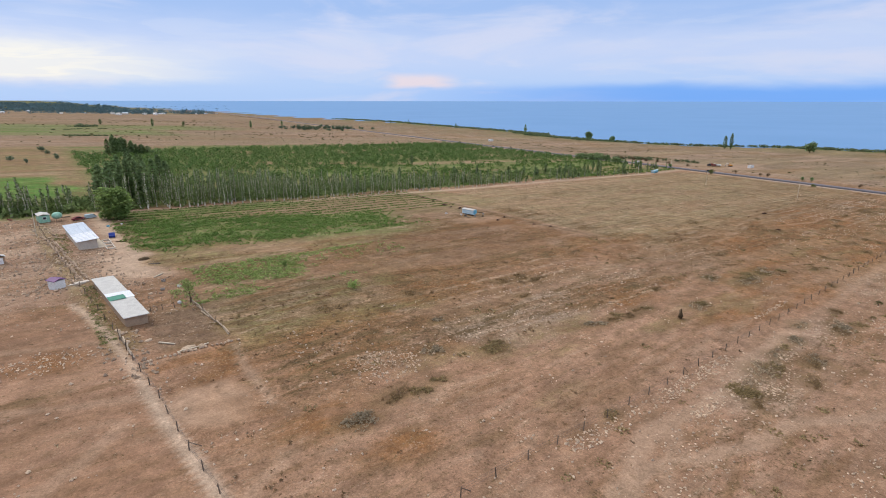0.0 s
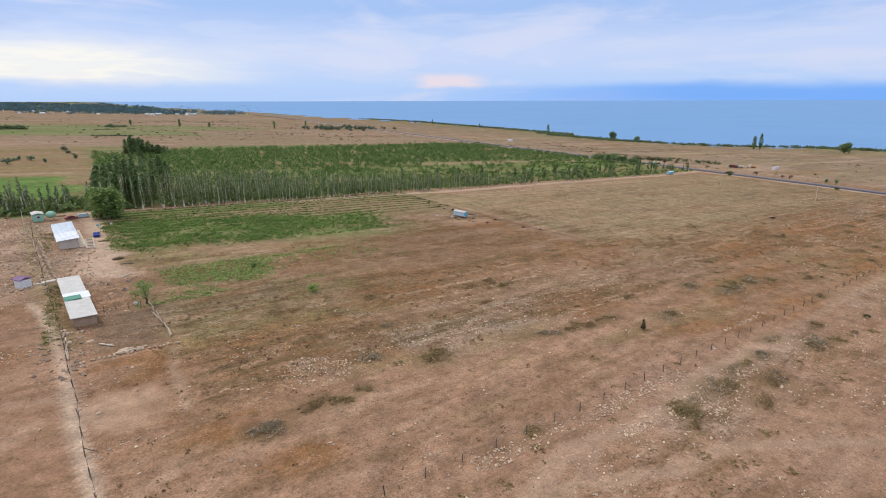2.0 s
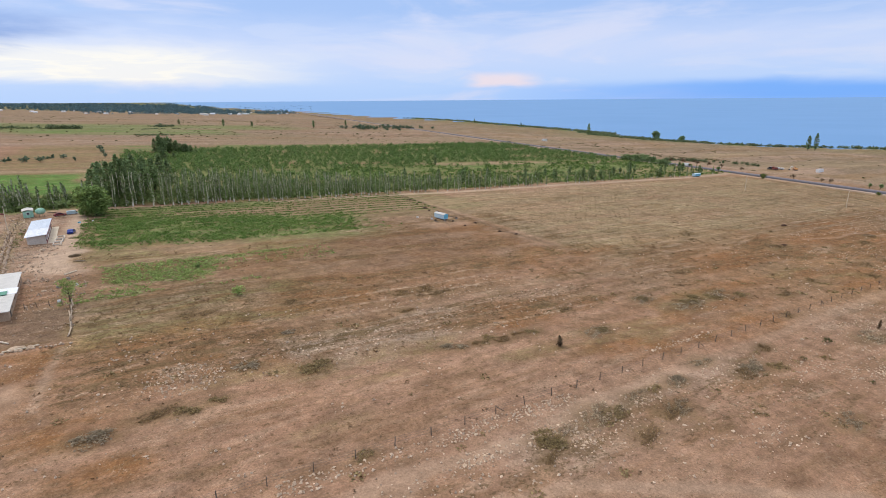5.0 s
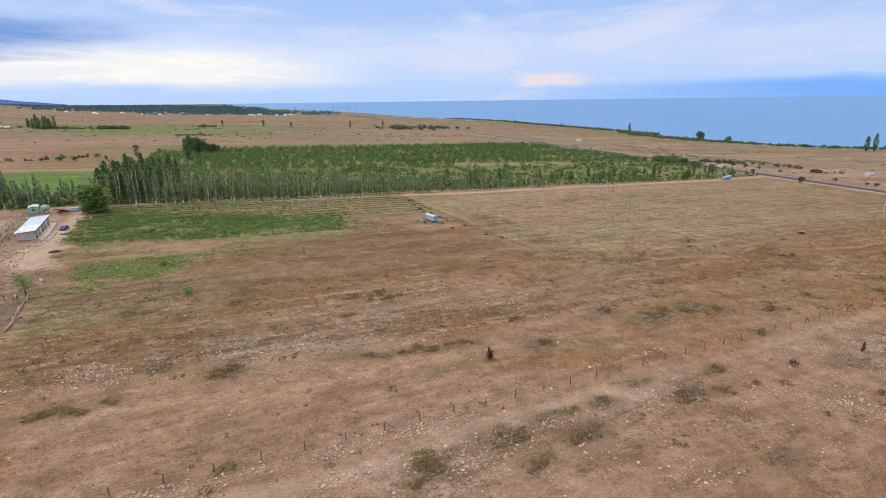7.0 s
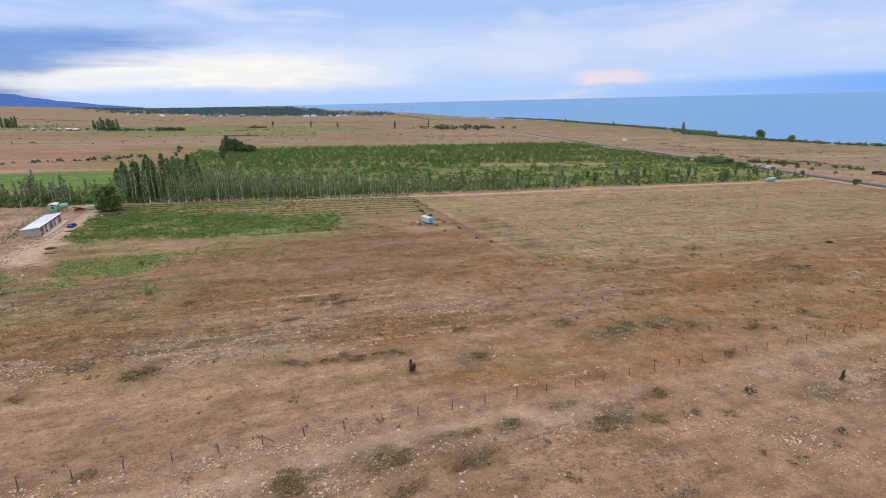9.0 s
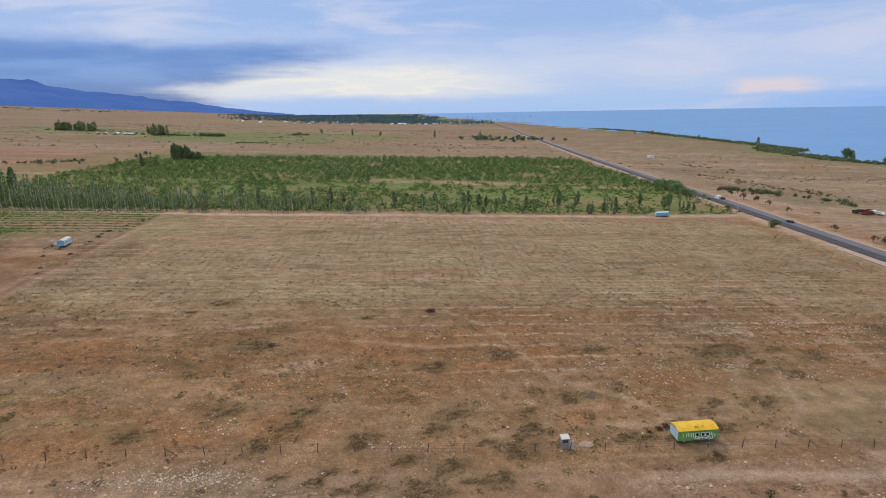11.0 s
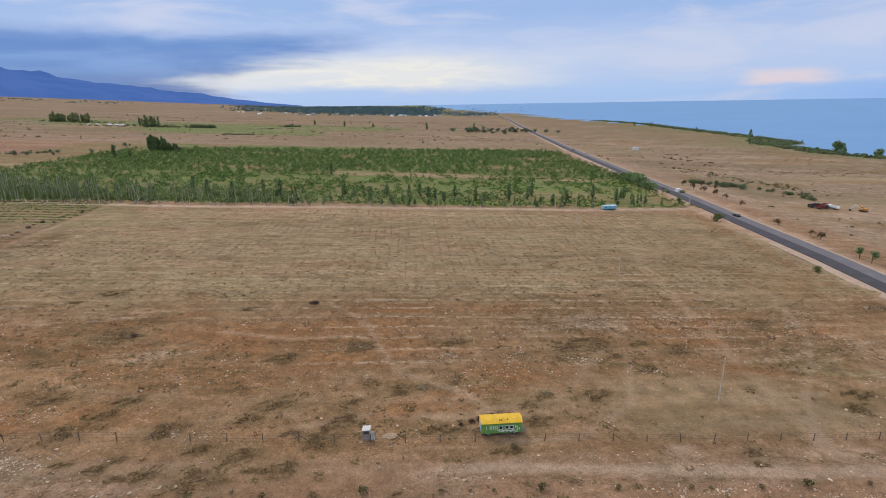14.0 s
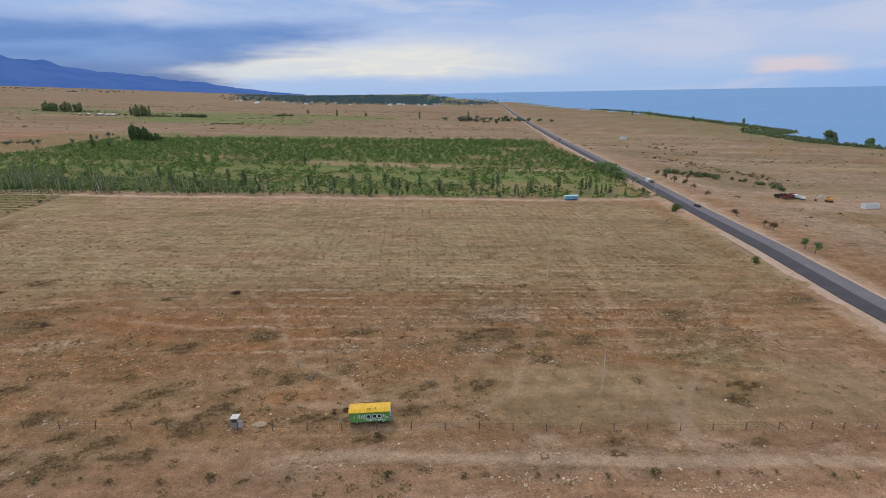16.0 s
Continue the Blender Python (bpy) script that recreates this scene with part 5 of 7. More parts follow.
def scatter(rng, n, s0, s1, d0, d1, keep, lo=0.6, hi=1.3):
    s, d = s0 + (s1 - s0) * rng.random(n), d0 + (d1 - d0) * rng.random(n)
    x, y = xy(s, d)
    ok = rng.random(n) < keep(s, d, x, y)
    return np.stack([x, y, lo + (hi - lo) * rng.random(n)], -1)[ok]


rs = np.random.default_rng(8)
ks, kd = np.meshgrid(np.arange(24, 402, 5.0), np.arange(236, 492, 4.5))
ks, kd = ks.ravel() + rs.normal(size=ks.size) * 1.2, kd.ravel() + rs.normal(size=kd.size) * 1.0
gap = fnoise(ks / 40, kd / 14, 61)
back = 440 + 0.16 * (ks - 40)
keep = (gap > 0.30) & (kd < np.minimum(back, 492)) & ~((kd + 0.13 * (ks - 200) > 299) & (kd + 0.13 * (ks - 200) < 317) & (ks > 196 + 12 * rs.random(ks.size))) & (ks < 396 + 0.02 * (kd - 260)) & (rs.random(ks.size) > 0.03 + 0.30 * (kd < 300) + 0.5 * step(300 - kd, 0, 14) * step(ks, 90, 190))
ox, oy = xy(ks[keep], kd[keep])
clumps("orchard", rs, np.stack([ox, oy, 0.6 + 0.8 * rs.random(len(ox)) ** 1.2], -1), 2.0, 62, 0.37, M_ORCHARD, "rows of low green orchard bushes", "orchard", 1.35, 0.9)
clumps("undergrowth", rs, np.concatenate([scatter(rs, 620, -66, 15, 203, 224, lambda s, d, x, y: 0.85 + 0 * s, 0.6, 1.6), scatter(rs, 1500, 14, 300, 202, 234, lambda s, d, x, y: 0.9 * (1 - 0.75 * step(s, 80, 220)))]), 1.6, 18, 0.55, M_POPLAR, "leafy undergrowth between plantation poplars", "undergrowth", 1.3)
clumps("rough_grass", rs, scatter(rs, 5200, 120, 390, 201, 300, lambda s, d, x, y: step(fnoise(x / 16, y / 16, 44), 0.4, 0.6)), 0.9, 10, 0.4, M_CROP, "rough green grass and bushes in front of the orchard", "grass", 0.6)
clumps("crop", rs, scatter(rs, 12500, 15, 118, 136, 186, lambda s, d, x, y: np.clip(ground_zones(x, y)[0][:, 0] * (0.25 + 1.0 * step(fnoise(s / 9, d / 5, 153), 0.30, 0.55) * (1 - 0.5 * step(s, 60, 92))), 0, 1), 0.45, 1.3), 0.62, 17, 0.16, M_CROP, "dense green crop beside the farm", "crop", 0.8, 1.2)
clumps("crop_rows", rs, np.concatenate([np.stack([*xy(20 + 112 * q, np.full(420, dd) + rs.normal(size=420) * 0.2), 0.5 + 0.8 * rs.random(420)], -1)
                                        for dd in np.arange(160, 197, 4.1) for q in (rs.random(420) ** 1.25,)]), 0.5, 7, 0.18, M_CROP, "rows of low green seedlings in pale soil", "crop", 0.8)
clumps("grass_patch", rs, scatter(rs, 6500, 17, 76, 98, 122.5, lambda s, d, x, y: np.maximum(ground_zones(x, y)[1][:, 3] ** 1.5, 0.5 * step(fnoise(s / 9, d / 4, 151), 0.54, 0.68) * (1 - step(s + 0.4 * (d - 98), 34, 66)))), 0.45, 8, 0.15, M_LIGHT, "patch of fresh light green grass", "grass", 0.7, 1.5)
sx = np.concatenate([np.linspace(a, b, 330) for a, b in ((700, 860), (860, 1070), (1070, 1500), (1500, 1900))])
shore_pl = np.stack([shore_x(sx) - 6 - 34 * rs.random(len(sx)) ** 1.4, sx, 0.6 + 0.8 * rs.random(len(sx))], -1)
far_y = rs.uniform(200, 700, 620)
shore_far = np.stack([shore_x(far_y) - 6 - 30 * rs.random(620) ** 1.4, far_y, 0.6 + 0.7 * rs.random(620)], -1)
spit = np.stack([rs.uniform(140, 206, 70), rs.uniform(1030, 1130, 70), 0.6 + 0.5 * rs.random(70)], -1)
clumps("shore_bushes", rs, np.concatenate([shore_pl, shore_far, spit]), 3.6, 20, 1.1, M_SHORE, "belt of green bushes along the lake shore", "bushes", 0.7, 0.9)
vt = 1100
vq, vd = rs.random(vt), rs.random(vt) ** 1.6
vx = -1010 + 110 * np.sin(3 * vq) - 60 * vq - 1100 * vd + rs.normal(size=vt) * 25
vy = 1190 + 1250 * vq + 500 * vd + rs.normal(size=vt) * 40
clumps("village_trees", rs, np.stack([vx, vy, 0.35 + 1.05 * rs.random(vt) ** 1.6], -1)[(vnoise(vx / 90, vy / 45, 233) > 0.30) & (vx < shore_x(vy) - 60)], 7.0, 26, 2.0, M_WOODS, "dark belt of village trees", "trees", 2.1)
wt = 4400
wa, wr = np.radians(33.6 + 20 * rs.random(wt) ** 1.15 + 1.0 * np.abs(rs.normal(size=wt))), 2000 * np.exp(2.1 * rs.random(wt))
wx, wy = 170 - np.sin(wa) * wr, 100 + np.cos(wa) * wr
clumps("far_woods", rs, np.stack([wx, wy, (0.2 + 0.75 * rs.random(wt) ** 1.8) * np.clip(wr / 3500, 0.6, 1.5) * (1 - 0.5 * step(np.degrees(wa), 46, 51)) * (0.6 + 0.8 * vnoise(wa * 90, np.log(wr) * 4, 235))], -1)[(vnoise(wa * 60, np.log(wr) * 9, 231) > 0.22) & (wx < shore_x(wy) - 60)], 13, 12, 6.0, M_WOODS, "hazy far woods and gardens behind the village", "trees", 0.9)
ft = 1500
fa, fr = np.radians(rs.uniform(24, 84, ft)), rs.uniform(1900, 6500, ft)
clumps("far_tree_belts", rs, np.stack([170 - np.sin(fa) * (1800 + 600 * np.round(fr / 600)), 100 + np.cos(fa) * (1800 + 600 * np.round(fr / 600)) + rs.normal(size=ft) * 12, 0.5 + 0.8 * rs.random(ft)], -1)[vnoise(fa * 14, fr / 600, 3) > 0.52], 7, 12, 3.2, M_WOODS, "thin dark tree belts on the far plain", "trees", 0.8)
mass = []
for cx, cy, wx, wy, k, h in ((-516, 581, 26, 20, 70, 1.25), (-359, 532, 20, 30, 44, 0.45), (-477, 711, 12, 22, 34, 0.8), (-558, 543, 44, 30, 70, 0.75), (-735, 500, 66, 38, 60, 0.6), (-700, 530, 60, 40, 30, 0.4), (-440, 640, 24, 70, 30, 0.35)):
    q = rs.random(k) - 0.5
    mass.append(np.stack([cx + wx * q + rs.normal(size=k) * 3, cy + wy * q + rs.normal(size=k) * 3, h * (0.6 + 0.6 * rs.random(k))], -1))
clumps("meadow_bushes", rs, np.concatenate(mass), 3.6, 18, 1.1, M_SHORE, "low green bush masses on the distant meadow", "bushes", 1.0, 0.9)
tl = np.array([(-254, 266), (-248, 273), (-244, 279), (-232, 291), (-260, 345), (-276, 361), (-278, 366), (-234, 317), (-248, 300), (-252, 296)], float)
for i, (x, y) in enumerate(tl):
    tagged(copy_thing(grp[i % 3], spot(x, y, 40 * i, 0.28 + 0.1 * (i % 3), 0, 0.34 + 0.08 * (i % 2))), "small dark tree on open brown steppe", group="steppe trees")
hedge_s = rs.uniform(-80, -14, 30)
clumps("far_hedge", rs, np.stack([*xy(hedge_s, 352 + 0.6 * (hedge_s + 80) + rs.normal(size=30) * 2), 0.5 + 0.6 * rs.random(30)], -1), 1.5, 14, 0.8, M_FAR, "dark hedge of young trees across the steppe", "hedge", 1.4)


def weeds_keep(seed, lo=0.50, hi=0.66, quiet=0.06):
    def fn(s, d, x, y):
        a, b, c, _ = ground_zones(x, y)
        smooth = np.maximum(inside(s, 16, 125, 8) * inside(d, 33.5, 53, 2), 0.8 * inside(s, 288, 345, 6) * inside(d, 34, 51, 2))
        return (1 - 0.88 * smooth) * (quiet + step(fnoise(x / 7, y / 7, seed) * 0.5 + fnoise(s / 20, d / 5, seed + 1) * 0.5, lo, hi)) * (1 - 0.92 * b[:, 1]) * (1 - 0.9 * a[:, 0]) * (1 - 0.8 * b[:, 2]) * (1 - 0.9 * c[:, 2]) * (1 - 0.5 * c[:, 3])
    return fn


clumps("dry_weeds", rs, scatter(rs, 11000, 8, 345, 32, 135, weeds_keep(71), 0.4, 1.5), 0.36, 6, 0.13, M_TUFT_DRY, "brown dry weeds on the field", "weeds", 0.4, 1.6)
clumps("olive_weeds", rs, scatter(rs, 10000, 10, 372, 34, 192, weeds_keep(75), 0.4, 1.5), 0.40, 6, 0.13, M_TUFT_OLIVE, "low olive green weeds on the field", "weeds", 0.35, 1.6)
rows_d = np.repeat(np.arange(88, 187, 2.6), 240)
rows_s = 140 + 238 * rs.random(len(rows_d))
rows_s = np.round(rows_s / 2.6) * 2.6 + rs.normal(size=len(rows_d)) * 0.25
rows_ok = rs.random(len(rows_d)) < 0.15 + 0.85 * step(fnoise(rows_s / 30, rows_d / 14, 161), 0.40, 0.58)
clumps("stubble_rows", rs, np.stack([*xy(rows_s, rows_d + rs.normal(size=len(rows_d)) * 0.25), 0.4 + 0.8 * rs.random(len(rows_d))], -1)[rows_ok], 0.33, 6, 0.12, M_TUFT_OLIVE, "olive stubble tufts standing in old planting rows", "stubble", 0.5, 1.2)
clumps("dark_weeds", rs, scatter(rs, 3600, -60, 372, 8, 150, weeds_keep(79, 0.50, 0.66), 0.3, 1.3), 0.26, 5, 0.12, M_TUFT_DARK, "small dark withered weeds on bare soil", "weeds", 0.6, 1.0)
clumps("straw", rs, scatter(rs, 14000, -40, 350, 10, 120, weeds_keep(83, 0.48, 0.62, 0.05), 0.4, 1.2), 0.3, 4, 0.11, M_STRAW, "pale straw and dry stalks on the ground", "straw", 0.4)


def stones(name, rng, places, size, material, label, category):
    base = np.array([(1, 0, 0), (-1, 0, 0), (0, 1, 0), (0, -1, 0), (0, 0, 1), (0, 0, -1), (.7, .7, .2), (-.7, .6, .3)], float)
    tri = [(0, 6, 4), (6, 2, 4), (2, 7, 4), (7, 1, 4), (1, 3, 4), (3, 0, 4), (6, 0, 5), (2, 6, 5), (7, 2, 5), (1, 7, 5), (3, 1, 5), (0, 3, 5)]
    p = np.asarray(places, float)
    k = len(p)
    sc = size * p[:, None, 2:3] * (0.6 + 0.8 * rng.random((k, 8, 1))) * (0.7 + 0.6 * rng.random((k, 1, 3)))
    v = base[None] * sc
    v[:, :, 2] *= 0.95
    a = rng.random(k) * 6.283
    c, q = np.cos(a)[:, None], np.sin(a)[:, None]
    v[:, :, 0], v[:, :, 1] = v[:, :, 0] * c - v[:, :, 1] * q, v[:, :, 0] * q + v[:, :, 1] * c
    v += np.stack([p[:, 0], p[:, 1], height(p[:, 0], p[:, 1]) + 0.2 * size * p[:, 2]], -1)[:, None]
    f = (np.array(tri)[None] + 8 * np.arange(k)[:, None, None]).reshape(-1, 3)
    return tagged(new(name, raw(name, v.reshape(-1, 3), f, material)), label, category, kind="stuff")


def stone_keep(s, d, x, y):
    a, b, c, _ = ground_zones(x, y)
    return 0.04 + 1.0 * b[:, 0] * (s < 400) + 0.5 * step(fnoise(x / 5, y / 5, 91), 0.60, 0.72) * (1 - b[:, 1])


def stone_rows(rng, s0, s1, d0, d1, n):
    """Places of stones lifted out along the old plough ridges."""
    d = np.repeat(np.arange(d0, d1, 5.0), n)
    s = s0 + (s1 - s0) * rng.random(len(d))
    keep = rng.random(len(d)) < step(fnoise(s / 18, d / 3, 135), 0.38, 0.55)
    x, y = xy(s, d + rng.normal(size=len(d)) * 0.35)
    return np.stack([x, y, 0.4 + 0.7 * rng.random(len(d))], -1)[keep]


def heap_places(rng):
    """Places of stones thickest in the middle of each stony spot."""
    out = []
    for s0, d0, rs0, rd0, k in HEAPS:
        n = 2 * k
        x, y = xy(s0 + 0.6 * rs0 * rng.normal(size=n), d0 + 0.6 * rd0 * rng.normal(size=n))
        out.append(np.stack([x, y, 0.3 + 0.8 * rng.random(n) ** 3], -1))
    return np.concatenate(out)


stones("field_stones", rs, np.concatenate([heap_places(rs), scatter(rs, 16000, 5, 345, 8, 80, stone_keep, 0.35, 1.1), scatter(rs, 5200, -60, 8, 30, 190, stone_keep, 0.4, 1.3), scatter(rs, 2600, -9, 19, 96, 190, lambda s, d, x, y: 0.25 + 0.6 * (np.abs(s - np.interp(d, (90, 115, 150, 191), (5.5, 3.0, 0.2, -2.6))) < 2.2), 0.3, 1.1),
                                           scatter(rs, 900, 5, 345, 8, 80, stone_keep, 0.8, 1.4),
                                           scatter(rs, 700, 42, 84, 28.8, 31.4, lambda s, d, x, y: 0.25 + 0.75 * step(vnoise(s / 5, d * 0, 137), 0.4, 0.6), 0.4, 1.0), scatter(rs, 5200, 40, 210, 7, 28, lambda s, d, x, y: 0.08 + 0.92 * step(fnoise(s / 11, d / 6, 139), 0.48, 0.62), 0.3, 0.85),
                                           stone_rows(rs, 250, 345, 58, 108, 45), stone_rows(rs, 62, 108, 57, 82, 55), scatter(rs, 3600, 170, 345, 7, 13.5, lambda s, d, x, y: 0.15 + 0.85 * step(fnoise(s / 14, d / 4, 131), 0.45, 0.6), 0.45, 1.2),
                                           scatter(rs, 2600, 200, 345, 50, 74, lambda s, d, x, y: step(fnoise(s / 12, d / 5, 133), 0.52, 0.66), 0.4, 1.0), scatter(rs, 700, 30, 46, 54, 66, lambda s, d, x, y: 1 - step(np.hypot(s - 36, d - 58), 3, 7), 0.4, 1.0)]), 0.19, M_STONE, "pale stones scattered over the soil", "stones")

clumps("yard_weeds", rs, np.concatenate([scatter(rs, 230, 3.6, 5.9, 88, 120, lambda s, d, x, y: 0.8 + 0 * s), scatter(rs, 130, 1.6, 4.0, 147, 172, lambda s, d, x, y: 0.7 + 0 * s), scatter(rs, 300, 16, 20, 146, 182, lambda s, d, x, y: 0.7 + 0 * s)]),
       0.42, 22, 0.075, M_GREEN, "green weeds along the farm walls", "weeds", 0.7, 1.2)
clumps("steppe_mats", rs, np.concatenate([scatter(rs, 420, 150, 345, 34, 60, weeds_keep(95, 0.48, 0.62, 0.1), 0.5, 1.5), scatter(rs, 330, 30, 345, 6, 31, weeds_keep(97, 0.50, 0.62, 0.08), 0.4, 1.3), scatter(rs, 260, 20, 160, 36, 95, weeds_keep(99, 0.52, 0.62, 0.05), 0.5, 1.4),
                                          scatter(rs, 160, 330, 376, 20, 180, weeds_keep(101, 0.50, 0.62, 0.1), 0.4, 1.0)]), 0.85, 30, 0.16, M_SAGE, "flat olive mats of steppe plants", "plants", 0.15, 2.0)
clumps("rust_mats", rs, np.concatenate([scatter(rs, 500, 60, 345, 50, 90, weeds_keep(105, 0.50, 0.62, 0.05), 0.4, 1.3), scatter(rs, 200, 180, 345, 8, 31, weeds_keep(107, 0.50, 0.62, 0.08), 0.3, 1.0)]), 0.75, 26, 0.14, M_TUFT_DRY, "flat rusty mats of dry plants", "plants", 0.15, 2.0)

line_t = rs.random(140)
scrub_line = np.stack([135 + 92 * line_t + rs.normal(size=140) * 5, 570 - 72 * line_t + rs.normal(size=140) * 5, 0.4 + 0.6 * rs.random(140)], -1)
clumps("steppe_shrubs", rs, np.concatenate([scatter(rs, 150, 425, 520, 380, 480, lambda s, d, x, y: step(fnoise(x / 25, y / 25, 111), 0.45, 0.6), 0.5, 1.3), scatter(rs, 120, 410, 640, 60, 380, lambda s, d, x, y: 0.15 + 0.85 * step(fnoise(x / 40, y / 40, 113), 0.55, 0.65), 0.4, 1.1),
                                            scatter(rs, 700, -420, 400, 510, 1250, lambda s, d, x, y: 0.15 + 0.85 * step(fnoise(x / 90, y / 90, 115), 0.50, 0.62), 0.4, 1.7),
                                            scatter(rs, 6500, -420, 420, 505, 1250, lambda s, d, x, y: step(fnoise(s / 110, d / 11, 117), 0.60, 0.70), 0.4, 1.3), scatter(rs, 2200, 420, 740, 60, 700, lambda s, d, x, y: step(fnoise(s / 50, d / 16, 119), 0.54, 0.66), 0.25, 0.8), scrub_line]), 1.3, 12, 0.5, M_DUSK, "low brownish shrubs on the open steppe", "shrubs", 0.5)


# ---- farm buildings ----
def gable_prism(x0, x1, y0, y1, z, rise, thick=0.12, axis="y"):
    """A low two-sided roof slab with thickness; its ridge runs along y."""
    c = (x0 + x1) / 2
    return extrude_profile([(x0, z), (c, z + rise), (x1, z), (x1, z + thick), (c, z + rise + thick), (x0, z + thick)], y0, y1, axis)


def lean_roof(x0, x1, y0, y1, za, zb, thick=0.10):
    return extrude_profile([(x0, za), (x1, zb), (x1, zb + thick), (x0, za + thick)], y0, y1, "y")


def seams(x0, x1, y0, y1, za, zb, n):
    """Raised seams across a lean-to roof."""
    bm = bmesh.new()
    for i in range(n):
        y = y0 + (y1 - y0) * (i + 0.5) / n
        rod(bm, (x0 + 0.03, y, za + 0.11), (x1 - 0.03, y, zb + 0.11), 0.035, 0.035, 4)
    return bm


def window(parent, x, y, z, w, h, face, frame_mat=M_WHITE):
    """A framed window on a wall that faces +x, -y or +y."""
    t = 0.05
    if face == "x":
        fr = boxes((x, x + t, y - w / 2, y + w / 2, z, z + 0.08), (x, x + t, y - w / 2, y + w / 2, z + h - 0.08, z + h), (x, x + t, y - w / 2, y - w / 2 + 0.08, z + 0.08, z + h - 0.08), (x, x + t, y + w / 2 - 0.08, y + w / 2, z + 0.08, z + h - 0.08))
        pn = boxes((x, x + 0.02, y - w / 2 + 0.07, y + w / 2 - 0.07, z + 0.07, z + h - 0.07))
    else:
        k = -1 if face == "-y" else 1
        a, b = sorted((y, y + k * t))
        fr = boxes((x - w / 2, x + w / 2, a, b, z, z + 0.08), (x - w / 2, x + w / 2, a, b, z + h - 0.08, z + h), (x - w / 2, x - w / 2 + 0.08, a, b, z + 0.08, z + h - 0.08), (x + w / 2 - 0.08, x + w / 2, a, b, z + 0.08, z + h - 0.08))
        a, b = sorted((y, y + k * 0.02))
        pn = boxes((x - w / 2 + 0.07, x + w / 2 - 0.07, a, b, z + 0.07, z + h - 0.07))
    win = part("window", fr, frame_mat, parent, "white painted window frame")
    part("pane", pn, M_GLASS, win, "dark window pane")


def farmhouse():
    h = thing("farmhouse", plot(6.9, 161.6, 3.7), "long low farmhouse with white sheet roof and maroon front", "house")
    part("wall", boxes((-2.0, 2.0, -11, 11, -0.6, 2.2), bevel=0.03), M_PLASTER, h, "cream plastered walls")
    for i in range(5):
        y = -9.2 + 4.6 * i
        part("pier", boxes((2.0, 2.06, y - 1.15, y + 1.15, -0.4, 2.1)), M_MAROON, h, "maroon painted wall panel")
        window(h, 2.06, y - 0.45, 0.75, 1.0, 1.05, "x")
        if i % 2:
            part("door", boxes((2.06, 2.1, y + 0.35, y + 1.1, -0.1, 1.85)), M_WHITE, h, "white door")
    part("roof", lean_roof(-2.4, 2.5, -11.7, -2.2, 2.22, 2.52), M_ROOF_WHITE, h, "white sheet metal roof half")
    part("roof", lean_roof(-2.4, 2.5, -2.2, 11.7, 2.22, 2.52), M_ROOF_BLUE, h, "pale bluish sheet metal roof half")
    part("seam", seams(-2.4, 2.5, -11.7, 11.7, 2.22, 2.52, 16), M_ROOF_BLUE, h)
    part("fascia", boxes((2.5, 2.56, -11.7, 11.7, 2.40, 2.64)), M_MAROON, h, "maroon fascia board")
    part("porch_slab", boxes((2.1, 3.8, -11, 11, -0.6, 0.02), bevel=0.03), M_CONCRETE, h)


farmhouse()


def long_shed():
    h = thing("livestock_shed", plot(8.3, 106.5, 4.6), "long adobe livestock shed with patched sheet roof", "shed")
    part("wall", boxes((-1.65, 1.65, -13.0, 12.2, -0.7, 1.52), bevel=0.05), M_ADOBE, h, "rough adobe walls")
    part("roof", lean_roof(-1.9, 1.9, 1.0, 12.6, 1.72, 1.58), M_ROOF_GREY, h, "beige weathered sheet roof")
    part("roof", lean_roof(-1.9, 2.15, -3.0, 1.0, 1.76, 1.60), M_ROOF_WHITE, h, "white sheet roof patch")
    part("roof", lean_roof(-1.94, 1.9, -13.5, -3.0, 1.72, 1.58), M_ROOF_GREY, h, "beige weathered sheet roof")
    part("roof_patch", boxes((-1.9, 0.7, -3.6, -1.2, 1.87, 1.91)), M_ROOF_GREEN, h, "green sheet roof patch")
    part("door", boxes((1.65, 1.7, -11.4, -10.4, -0.1, 1.5)), M_POST, h, "dark plank door")
    for y in (-8, -3, 3, 8):
        window(h, 1.65, y, 0.6, 0.7, 0.5, "x", M_POST)


long_shed()


def outhouse(m, wall, roof, w, l, hgt, label):
    h = thing("outhouse", m, label, "outhouse")
    part("wall", boxes((-w / 2, w / 2, -l / 2, l / 2, -0.3, hgt), bevel=0.02), wall, h)
    part("roof", gable_prism(-w / 2 - 0.2, w / 2 + 0.2, -l / 2 - 0.2, l / 2 + 0.2, hgt, 0.35), roof, h, "painted sheet metal roof")
    part("door", boxes((-0.35, 0.35, -l / 2 - 0.04, -l / 2, 0.0, hgt - 0.25)), M_WHITE, h, "white door")


outhouse(spot(-74.9, 94.8, 30), M_WHITE, M_PURPLE, 1.9, 2.2, 1.75, "white outhouse with purple sheet roof")
outhouse(spot(-97.7, 109.4, 10), M_ADOBE, M_ROOF_GREY, 1.4, 1.4, 1.6, "small adobe hut on bare soil")


